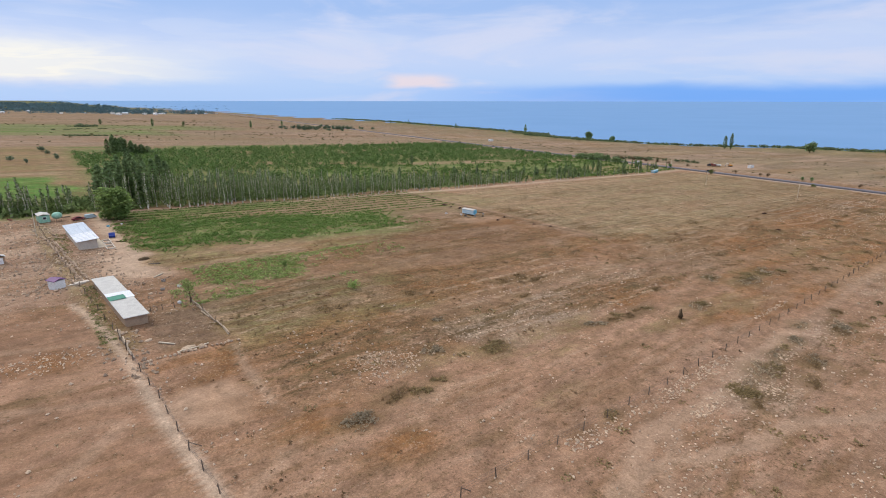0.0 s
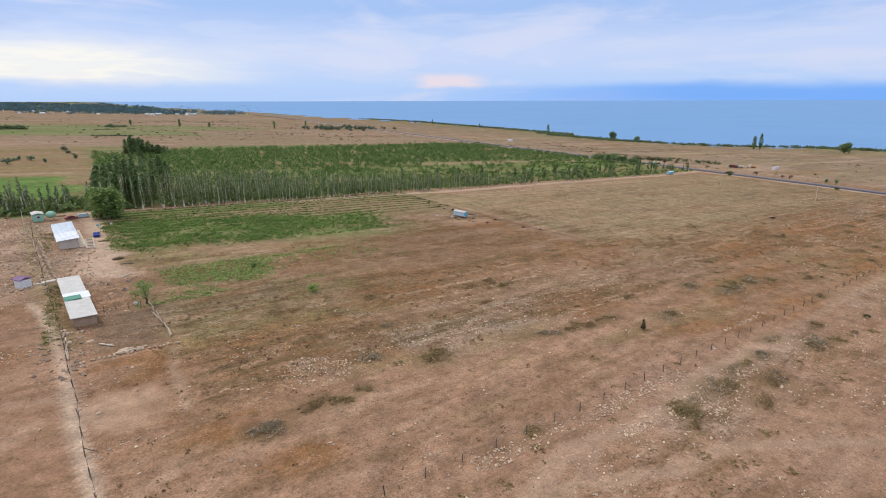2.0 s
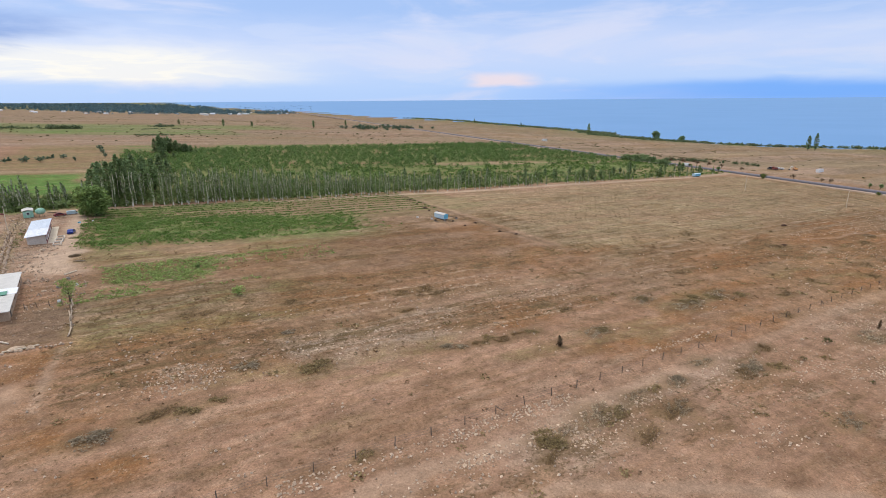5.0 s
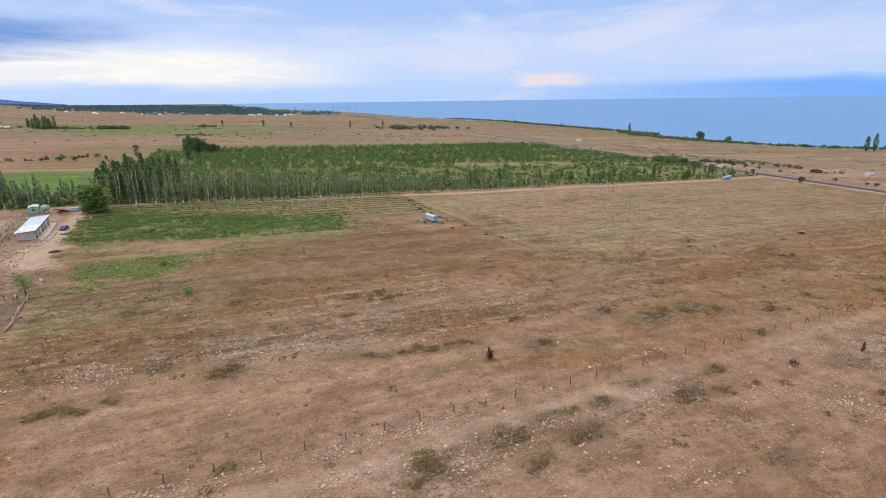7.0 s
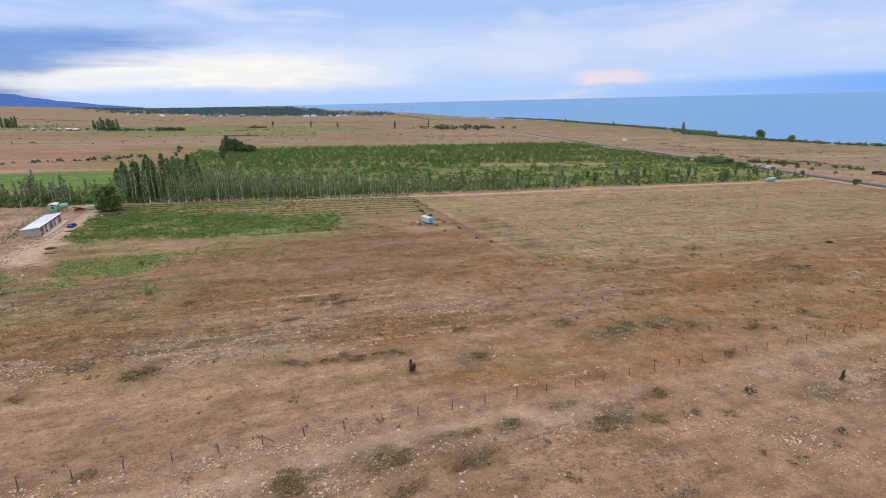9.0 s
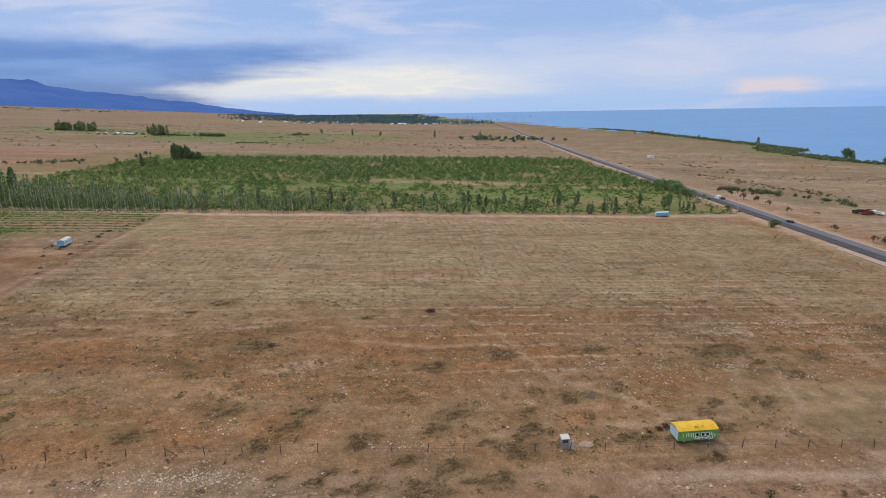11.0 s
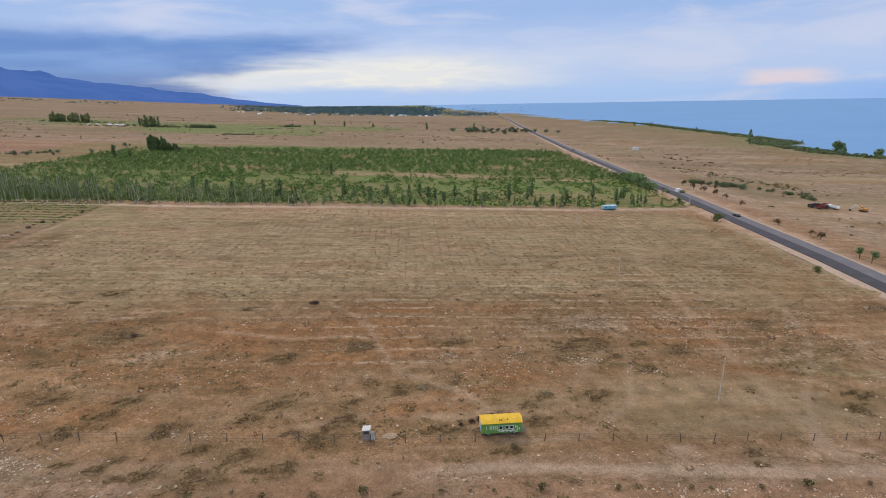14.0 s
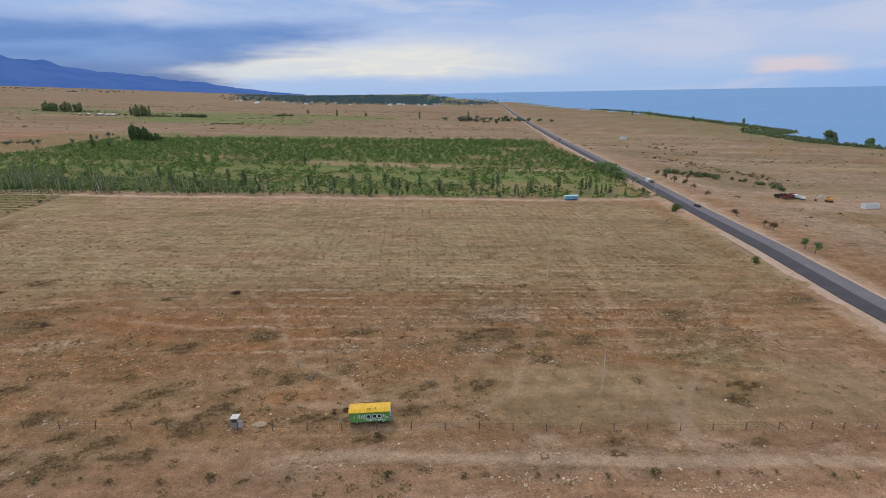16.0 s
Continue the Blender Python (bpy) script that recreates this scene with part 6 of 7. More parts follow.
def field_toilet():
    h = thing("outhouse", spot(174.6, 182.0, -4, 0.84, 0, 0.72), "grey sheet metal outhouse with open pale door", "outhouse")
    part("wall", boxes((-0.62, 0.62, -0.6, 0.6, -0.2, 1.95), bevel=0.02), M_ZINC, h)
    part("roof", lean_roof(-0.68, 0.68, -0.7, 0.7, 2.0, 2.1, 0.07), M_ROOF_GREY, h, "pale flat roof")
    # the wall is uncut; a dark panel's colour stands for the vent's inner shade
    part("opening", boxes((-0.42, 0.42, -0.615, -0.6, 1.25, 1.85)), M_STEEL, h, "dark panel for the shade in the vent")
    door = boxes((0.62, 1.35, -0.62, -0.57, 0.0, 1.8))
    part("door", door, M_ROOF_GREY, h, "open pale door")


field_toilet()
mound = bmesh.new()
bmesh.ops.create_uvsphere(mound, u_segments=14, v_segments=8, radius=1.0, matrix=Matrix.Diagonal((1.5, 0.9, 0.45, 1)))
for v in mound.verts:
    v.co.z += 0.2 * (noise.noise(v.co * 1.7))
single("spoil_heap", solid("spoil_heap", mound, M_ADOBE), spot(176.9, 184.0, 0, 0.75, 0, 0.5), "pale spoil heap beside the outhouse", "heap")


def cabin():
    h = thing("site_cabin", spot(-119.6, 151.6, 8), "small mint green site cabin with pale roof", "cabin")
    part("wall", boxes((-1.3, 1.3, -2.4, 2.4, 0.1, 2.2), bevel=0.04), M_TANKGREEN, h)
    part("roof", gable_prism(-1.5, 1.5, -2.6, 2.6, 2.2, 0.35), M_ROOF_GREY, h, "pale sheet roof")
    window(h, 0, -2.4, 1.0, 0.9, 0.8, "-y")
    t = thing("water_tank", spot(-116.2, 152.8, 30, 0.85), "mint green round water tank on stand", "tank")
    bm = bmesh.new()
    bmesh.ops.create_uvsphere(bm, u_segments=16, v_segments=10, radius=1.35, matrix=Matrix.Translation((0, 0, 2.1)) @ Matrix.Diagonal((1.25, 1, 0.9, 1)))
    part("tank", bm, M_TANKGREEN, t)
    for x, y in ((-0.8, -0.6), (0.8, -0.6), (-0.8, 0.6), (0.8, 0.6)):
        part("leg", rod(bmesh.new(), (x, y, -0.2), (x, y, 1.6), 0.06, 0.06), M_STEEL, t)


cabin()


# ---- wagons and vehicles ----
def wheel(parent, x, y, r, w=0.22):
    tyre = bmesh.new()
    bmesh.ops.create_cone(tyre, cap_ends=True, segments=14, radius1=r, radius2=r, depth=w, matrix=Matrix.Translation((x, y, r)) @ Euler((radians(90), 0, 0)).to_matrix().to_4x4())
    bmesh.ops.bevel(tyre, geom=[e for e in tyre.edges if len(e.link_faces) == 2 and any(len(f.verts) > 4 for f in e.link_faces)], offset=r * 0.12, segments=1, affect="EDGES")
    ob = part("wheel", tyre, M_TYRE, parent, "black rubber wheel")
    rim = bmesh.new()
    bmesh.ops.create_cone(rim, cap_ends=True, segments=12, radius1=r * 0.55, radius2=r * 0.55, depth=w + 0.03, matrix=Matrix.Translation((x, y, r)) @ Euler((radians(90), 0, 0)).to_matrix().to_4x4())
    part("rim", rim, M_ZINC, ob, "grey steel rim")


def barrel(l, w, z, rise, thick=0.06, n=10):
    pts = [(-w / 2 + w * i / n, z + rise * math.sin(math.pi * (0.08 + 0.84 * i / n)) - rise * 0.25) for i in range(n + 1)]
    return extrude_profile(pts + [(p, q - thick) for p, q in reversed(pts)], -l / 2, l / 2, "x")


def wagon(name, m, l, w, body, roof, end, label, painted=False):
    h = thing(name, m, label, "wagon")
    part("body", boxes((-l / 2, l / 2, -w / 2, w / 2, 0.58, 2.55), bevel=0.04), body, h)
    part("roof", barrel(l + 0.16, w + 0.16, 2.56, 0.5), roof, h, "curved sheet metal roof")
    for k in (-1, 1):
        x = k * l / 2
        prof = [(-w / 2, 2.5), (w / 2, 2.5)] + [(w / 2 - w * i / 8, 2.56 + 0.5 * math.sin(math.pi * (0.08 + 0.84 * i / 8)) - 0.14) for i in range(9)]
        part("end_wall", extrude_profile(prof, x - 0.03 * k, x - 0.10 * k, "x"), end, h)
        part("end_panel", boxes((x - 0.01 if k > 0 else x - 0.02, x + 0.02 if k > 0 else x + 0.01, -w / 2 + 0.06, w / 2 - 0.06, 0.8, 2.5)), end, h, "pale end wall panel")
    part("chassis", boxes((-l / 2 + 0.1, l / 2 - 0.1, -0.9, -0.75, 0.42, 0.57), (-l / 2 + 0.1, l / 2 - 0.1, 0.75, 0.9, 0.42, 0.57), (-l / 2 + 0.6, -l / 2 + 0.8, -0.75, 0.75, 0.38, 0.5), (l / 2 - 0.8, l / 2 - 0.6, -0.75, 0.75, 0.38, 0.5)), M_STEEL, h, "dark steel chassis")
    for x in (-l / 2 + 1.1, l / 2 - 1.1):
        for y in (-w / 2 + 0.32, w / 2 - 0.32):
            wheel(h, x, y, 0.4)
    bar = rod(rod(bmesh.new(), (-l / 2, -0.5, 0.6), (-l / 2 - 1.3, 0, 0.45), 0.05, 0.05), (-l / 2, 0.5, 0.6), (-l / 2 - 1.3, 0, 0.45), 0.05, 0.05)
    part("drawbar", bar, M_STEEL, h, "steel towing drawbar")
    if painted:
        for x in (-0.15, 0.75, 1.45):
            window(h, x, -w / 2, 1.35, 0.62, 0.72, "-y")
        for x, a, b, ww in ((-1.75, 1.3, 2.1, 0.1), (-1.5, 1.3, 2.15, 0.1), (-1.25, 1.35, 2.0, 0.1), (-1.0, 1.3, 2.1, 0.1), (-0.72, 1.3, 2.1, 0.12), (2.05, 1.5, 2.05, 0.16), (0.35, 1.0, 1.22, 0.7), (1.15, 0.95, 1.1, 0.9), (-0.3, 0.85, 1.3, 0.16), (0.05, 0.82, 1.0, 0.4), (0.75, 0.84, 1.28, 0.14), (1.62, 0.85, 1.25, 0.2), (-0.55, 1.0, 1.2, 0.22), (1.9, 0.8, 1.2, 0.12), (2.3, 0.9, 1.9, 0.1), (2.6, 1.1, 1.6, 0.14), (1.35, 0.74, 0.9, 0.3), (2.2, 0.72, 0.84, 0.4), (-2.3, 1.35, 2.05, 0.08)):
            part("painted_mark", boxes((x - ww / 2, x + ww / 2, -w / 2 - 0.008, -w / 2, a, b)), M_WHITE, h, "white painted mark")
        # closed roof; thin dark plates give the shade inside its holes by colour
        for x, y in ((-0.25, -0.75), (0.05, -0.72), (0.95, -0.6)):
            part("roof_hole", boxes((x - 0.07, x + 0.07, y - 0.16, y + 0.16, 2.86, 2.895)), M_STEEL, h, "dark plate for the shade in a roof hole")
        part("step", boxes((l / 2, l / 2 + 0.5, -w / 2 + 0.1, -w / 2 + 0.8, 0.55, 0.62), (l / 2, l / 2 + 0.45, -w / 2 + 0.1, -w / 2 + 0.16, 0.62, 1.5)), M_ZINC, h, "grey metal step")
    else:
        for x in (-l / 4, l / 4):
            window(h, x, -w / 2, 1.4, 0.8, 0.6, "-y")
    return h


wagon("site_wagon", spot(188.7, 194.0, 0.5, 0.93, 0, 0.8), 6.1, 2.35, M_LIME, M_YELLOW, M_PALEBLUE, "green site wagon with yellow roof and painted windows", True)
wagon("site_wagon", spot(9.6, 187.4, 100, 0.80), 6.6, 2.4, M_PALEBLUE, M_ROOF_GREY, M_BLUE, "pale site wagon with sky blue ends and greyish roof")
wagon("site_wagon", plot(344.8, 196.2, 3, 0.95, 0, 0.75), 6.4, 2.3, M_BLUE, M_PALEBLUE, M_PALEBLUE, "faded blue site wagon beside the farm lane")


def car(name, m, paint, label, van=False, category="car", k=1.0):
    h = thing(name, m @ Matrix.Scale(k, 4), label, category)
    if van:
        prof = [(-2.6, 0.35), (2.6, 0.35), (2.65, 1.0), (2.1, 1.25), (1.6, 2.1), (-2.5, 2.2), (-2.62, 1.9)]
        glass = [(1.62, 1.35), (2.02, 1.3), (1.56, 2.02), (1.2, 2.02)]
    else:
        prof = [(-2.15, 0.35), (2.15, 0.35), (2.2, 0.75), (1.1, 0.92), (0.45, 1.42), (-1.0, 1.45), (-1.75, 0.98), (-2.2, 0.92)]
        glass = [(-1.55, 0.98), (0.98, 0.95), (0.42, 1.37), (-0.98, 1.39)]
    body = extrude_profile(prof, -0.85, 0.85, "y")
    bmesh.ops.bevel(body, geom=body.edges[:], offset=0.07, segments=2, affect="EDGES", clamp_overlap=True)
    part("body", body, paint, h)
    for y0, y1 in ((-0.862, -0.85), (0.85, 0.862)):
        part("side_window", extrude_profile(glass, y0, y1, "y"), M_GLASS, h, "dark side window")
    if not van:
        part("windscreen", extrude_profile([(0.52, 1.38), (1.08, 0.96), (1.10, 0.975), (0.54, 1.40)], -0.7, 0.7, "y"), M_GLASS, h, "dark windscreen")
    else:
        part("windscreen", extrude_profile([(2.06, 1.3), (1.62, 2.04), (1.64, 2.06), (2.09, 1.32)], -0.72, 0.72, "y"), M_GLASS, h, "dark windscreen")
    for x in (-1.45, 1.4):
        for y in (-0.74, 0.74):
            wheel(h, x, y, 0.33, 0.2)
    return h


car("car", spot(-89.9, 136.4, 84), M_CARBLUE, "dark blue parked car on the farm lane", False, "car", 0.85)
car("car", spot(-111.5, 155.0, 20), M_MAROON, "rusty red old car behind the farmhouse", False, "car", 0.8)
car("car", spot(-110.2, 158.6, 15), M_PALEBLUE, "pale blue parked van beside the willow", True, "van", 0.6)
car("van", spot(163.5, 442.0, 85), M_WHITE, "white van driving on the highway", True, "van")
car("car", spot(197.5, 388.0, 85), M_CARDARK, "dark car driving on the highway")
car("car", spot(20.5, 659.0, 85), M_CARDARK, "dark car far along the highway")


def truck(m, cab, box, label):
    h = thing("truck", m, label, "truck")
    part("chassis", boxes((-3.6, 3.4, -0.5, 0.5, 0.6, 0.9)), M_STEEL, h)
    part("cab", boxes((1.6, 3.4, -1.15, 1.15, 0.8, 2.6), bevel=0.12), cab, h, "painted cab")
    part("windscreen", boxes((3.40, 3.42, -0.95, 0.95, 1.7, 2.35)), M_GLASS, h)
    body = extrude_profile([(-1.2, 1.0), (1.2, 1.0), (1.3, 2.2), (1.22, 2.2), (1.12, 1.1), (-1.12, 1.1), (-1.22, 2.2), (-1.3, 2.2)], -3.7, 1.4, "x")
    part("tipper_body", body, box, h)
    part("headboard", boxes((1.3, 1.4, -1.2, 1.2, 1.0, 2.5)), box, h)
    for x in (-2.8, -1.6, 2.4):
        for y in (-0.98, 0.98):
            wheel(h, x, y, 0.5, 0.32)
    return h


truck(spot(224.8, 442.0, 12, 0.75), M_CARDARK, M_STEEL, "dark dump truck parked on bare ground")
truck(spot(228.6, 445.6, 20, 0.75), M_RED, M_RED, "red dump truck parked on bare ground")
truck(spot(228.3, 440.6, 8, 0.75), M_STEEL, M_RED, "rust-red flat truck beside the others")
truck(spot(232.3, 443.4, 100, 0.75), M_WHITE, M_WHITE, "white truck parked on bare ground")


def excavator():
    h = thing("excavator", spot(244.0, 444.6, 160, 0.85), "orange excavator with raised pale boom", "excavator")
    for y in (-1.1, 1.1):
        part("track", boxes((-1.7, 1.7, y - 0.3, y + 0.3, 0, 0.85), bevel=0.2), M_STEEL, h)
    part("house", boxes((-1.9, 1.1, -1.15, 1.15, 0.95, 1.9), bevel=0.12), M_ORANGE, h)
    part("cab", boxes((0.0, 1.3, -1.15, -0.1, 1.5, 2.9), bevel=0.08), M_ORANGE, h)
    part("cab_window", boxes((1.3, 1.32, -1.0, -0.25, 1.9, 2.7)), M_GLASS, h)
    part("boom", rod(bmesh.new(), (1.0, 0.3, 1.5), (4.2, 0.3, 4.0), 0.26, 0.18, 4), M_WHITE, h, "pale boom")
    part("arm", rod(bmesh.new(), (4.2, 0.3, 4.0), (6.4, 0.3, 1.6), 0.2, 0.13, 4), M_WHITE, h, "pale arm")
    part("bucket", extrude_profile([(5.9, 0.5), (6.9, 0.6), (6.8, 1.5), (6.2, 1.6)], -0.1, 0.7, "y"), M_STEEL, h)


excavator()
cont = thing("container", spot(258.8, 439.8, 2), "white open container beside sand heap", "container")
part("wall", boxes((-3.4, 3.4, -1.2, -1.1, 0.1, 2.3), (-3.4, 3.4, 1.1, 1.2, 0.1, 2.3), (-3.4, -3.3, -1.1, 1.1, 0.1, 2.3), (3.3, 3.4, -1.1, 1.1, 0.1, 2.3)), M_WHITE, cont)
part("floor_pan", boxes((-3.3, 3.3, -1.1, 1.1, 0.1, 0.25)), M_STEEL, cont)
for i in range(8):
    part("rib", boxes((-3.0 + 0.85 * i, -2.9 + 0.85 * i, -1.26, -1.2, 0.15, 2.25)), M_WHITE, cont)
hut = thing("roadside_hut", spot(65, 726, 5), "small white hut on open steppe", "hut")
part("wall", boxes((-3.5, 3.5, -1.5, 1.5, -0.3, 2.4), bevel=0.03), M_WHITE, hut)
part("roof", gable_prism(-3.7, 3.7, -1.7, 1.7, 2.4, 0.3), M_ROOF_WHITE, hut)


# ---- fences, walls, poles ----
def along(pts, gap, start=0.0):
    out, left = [], start
    for (ax, ay), (bx, by) in zip(pts[:-1], pts[1:]):
        l = math.hypot(bx - ax, by - ay)
        while left <= l:
            out.append((ax + (bx - ax) * left / l, ay + (by - ay) * left / l))
            left += gap
        left -= l
    return out


def wire_fence(name, pts, gap, start, label, rng, h=1.25, wires=(0.45, 0.85, 1.15)):
    f = thing(name, Matrix.Identity(4), label, "fence")
    metas = []
    for i in range(4):
        bm = rod(bmesh.new(), (0, 0, -0.3), (rng.normal() * 0.05, rng.normal() * 0.05, h * (0.92 + 0.16 * rng.random())), 0.075, 0.055, 6)
        metas.append(solid("post", bm, M_POST))
    brace = solid("brace", rod(bmesh.new(), (1.3, 0, 0.0), (0.05, 0, 1.05), 0.055, 0.045, 5), M_POST)
    tops = []
    for i, (x, y) in enumerate(along(pts, gap, start)):
        z = float(height(x, y))
        p = new("post", metas[int(rng.integers(4))])
        p.matrix_basis = pose(x, y, z, rng.normal() * 3, rng.normal() * 3, rng.random() * 360)
        p.parent = f
        tops.append((x, y, z))
        if i % 9 == 4:
            b = new("brace", brace)
            b.matrix_basis = pose(x, y, z, 0, 0, TURN)
            b.parent = f
    for w in wires:
        bm = bmesh.new()
        for a, b in zip(tops[:-1], tops[1:]):
            rod(bm, (a[0], a[1], a[2] + w), (b[0], b[1], b[2] + w), 0.012, 0.012, 3)
        part("wire", bm, M_WIRE, f, "thin rusty wire")
    return f


fr = np.random.default_rng(77)
wire_fence("wire_fence", FENCE_B, 4.75, 1.2, "wire fence on weathered wooden posts across dry field", fr)
wire_fence("wire_fence", FENCE_A[:6], 4.3, 1.0, "wire fence on dark posts beside earth track", fr, 1.3)
wire_fence("wire_fence", FENCE_A[5:], 5.2, 2.0, "sagging wire fence beside the farm", fr, 1.2, (0.8,))


def rubble_wall(pts, label, rng, gap=0.42, rows=2):
    w = thing("stone_wall", Matrix.Identity(4), label, "wall")
    metas = []
    for i in range(5):
        bm = bmesh.new()
        bmesh.ops.create_icosphere(bm, subdivisions=1, radius=0.27)
        for v in bm.verts:
            v.co *= 0.75 + 0.5 * rng.random()
            v.co.z *= 0.7
        metas.append(solid("stone", bm, M_WALLSTONE))
    for r in range(rows):
        for x, y in along(pts, gap, 0.2 * r):
            if rng.random() < 0.25 * r:
                continue
            o = new("stone", metas[int(rng.integers(5))])
            k = 0.7 + 0.6 * rng.random()
            o.matrix_basis = pose(x + rng.normal() * 0.12, y + rng.normal() * 0.12, float(height(x, y)) + 0.1 + 0.36 * r, rng.random() * 40, rng.random() * 40, rng.random() * 360) @ Matrix.Scale(k, 4)
            o.parent = w
    return w




def log_rail(pts, label, rng, length=3.1):
    """Rough poles laid end to end on short blocks."""
    w = thing("log_rail", Matrix.Identity(4), label, "rail")
    ends = along(pts, length)
    for i, (a, b) in enumerate(zip(ends[:-1], ends[1:])):
        za, zb = float(height(*a)), float(height(*b))
        for off, up in ((0.0, 0.18), (0.16, 0.40)):
            dx, dy = rng.normal() * 0.12 + off, rng.normal() * 0.12
            part("pole", rod(bmesh.new(), (a[0] + dx, a[1] + dy, za + up + rng.normal() * 0.04), (b[0] + rng.normal() * 0.15, b[1] + rng.normal() * 0.15, zb + up + rng.normal() * 0.04), 0.12, 0.09, 6), M_RAIL, w)
        if i % 2 == 0:
            part("post", rod(bmesh.new(), (a[0], a[1], za - 0.2), (a[0] + rng.normal() * 0.1, a[1], za + 0.9 + 0.3 * rng.random()), 0.07, 0.05, 6), M_POST, w)
    return w


def boulder(m, size, material, label, seed):
    rng = np.random.default_rng(seed)
    bm = bmesh.new()
    bmesh.ops.create_icosphere(bm, subdivisions=2, radius=1.0, matrix=Matrix.Diagonal((*size, 1)))
    for v in bm.verts:
        v.co *= 0.82 + 0.36 * (noise.noise(v.co * 1.3 + Vector((seed, 0, 0))) * 0.5 + 0.5) + 0.03 * rng.normal()
    return single("boulder", solid("boulder", bm, material), m, label, "boulder", "yard boulders")


M_RAIL = surface("bleached_pole", (0.34, 0.26, 0.185), (0.50, 0.40, 0.30), 1.5, relief=0.01, each=0.25)
log_rail([xy(19.2, 100.2), xy(19.8, 91.4), xy(20.8, 78.7)], "rail of bleached poles along the corral", fr)
log_rail([xy(6.3, 91.7), xy(6.9, 80.0)], "rough pole rail beside the shed and track", fr, 2.9)
for k, (x, y, a, q) in enumerate(((-38.5, 71.1, 20, (1.5, 0.7, 0.5)), (-36.8, 72.0, 80, (0.7, 0.6, 0.55)), (-48.5, 72.6, 10, (0.55, 0.5, 0.4)), (-51.0, 75.6, 50, (0.6, 0.5, 0.45)), (-52.4, 76.6, 0, (0.5, 0.5, 0.4)), (-45.8, 73.6, 30, (0.7, 0.45, 0.3)), (-81.8, 118.9, 40, (0.8, 0.6, 0.4)), (-56.6, 94.1, 15, (0.6, 0.5, 0.35)))):
    boulder(spot(x, y, a, 0.9), q, M_WALLSTONE, "pale weathered boulder on the corral soil", k + 3)
slab = thing("concrete_slab", spot(-73.2, 97.6, 12), "low pale concrete slab beside the outhouse", "slab")
part("block", boxes((-2.2, 2.2, -0.6, 0.6, -0.2, 0.22), bevel=0.04), M_PLASTER, slab)
rubble_wall([xy(20.7, 78.6), xy(13.7, 78.7), xy(7.4, 78.1)], "broken rubble wall at the corral end", fr, 0.6, 1)
rubble_wall([xy(-1.4, 171), xy(-0.1, 163), xy(1.3, 148), xy(2.7, 134.5), xy(4.1, 123)], "crumbled adobe and stone wall beside the farmyard", fr, 0.45, 2)
rubble_wall([xy(0.9, 164), xy(2.4, 147), xy(3.7, 135.5), xy(5.1, 123.8)], "second crumbled wall along the farmyard ditch", fr, 0.5, 2)
log = solid("log", rod(bmesh.new(), (-1.4, 0, 0.14), (1.4, 0, 0.18), 0.14, 0.11, 8), M_CONCRETE)
for x, y, a in ((-42.4, 72.6, -50), (-38.3, 70.6, 0), (-37.1, 71.9, 10), (-60.7, 104.9, 40)):
    single("fallen_log", log, spot(x, y, a), "pale fallen log on dark yard soil", "log", "logs in the yard")


def pole(m, h, label="slender pale utility pole leaning slightly in the field"):
    t = thing("utility_pole", m, label, "pole", "utility poles")
    part("shaft", rod(bmesh.new(), (0, 0, -0.5), (0.22, 0, h), 0.13, 0.085, 8), M_CONCRETE, t)
    part("insulator", rod(bmesh.new(), (0.22, 0, h), (0.22, 0, h + 0.16), 0.05, 0.035, 6), M_WHITE, t, "white porcelain insulator")
    return t


p0 = pole(spot(212.6, 222.0, 30), 7.4)
for x, y in ((183.4, 266.2), (156.2, 308.0), (241.5, 178.5)):
    copy_thing(p0, spot(x, y, 30))
tagged(copy_thing(p0, spot(176.0, 404.0, 30, 0.9)), "concrete utility pole at the field corner by the highway")
tagged(copy_thing(p0, spot(-109.0, 134.6, 10, 0.95)), "concrete utility pole beside the farmhouse")
tagged(copy_thing(p0, spot(131.0, 350.0, 30, 0.9)), "concrete utility pole at the plantation edge")
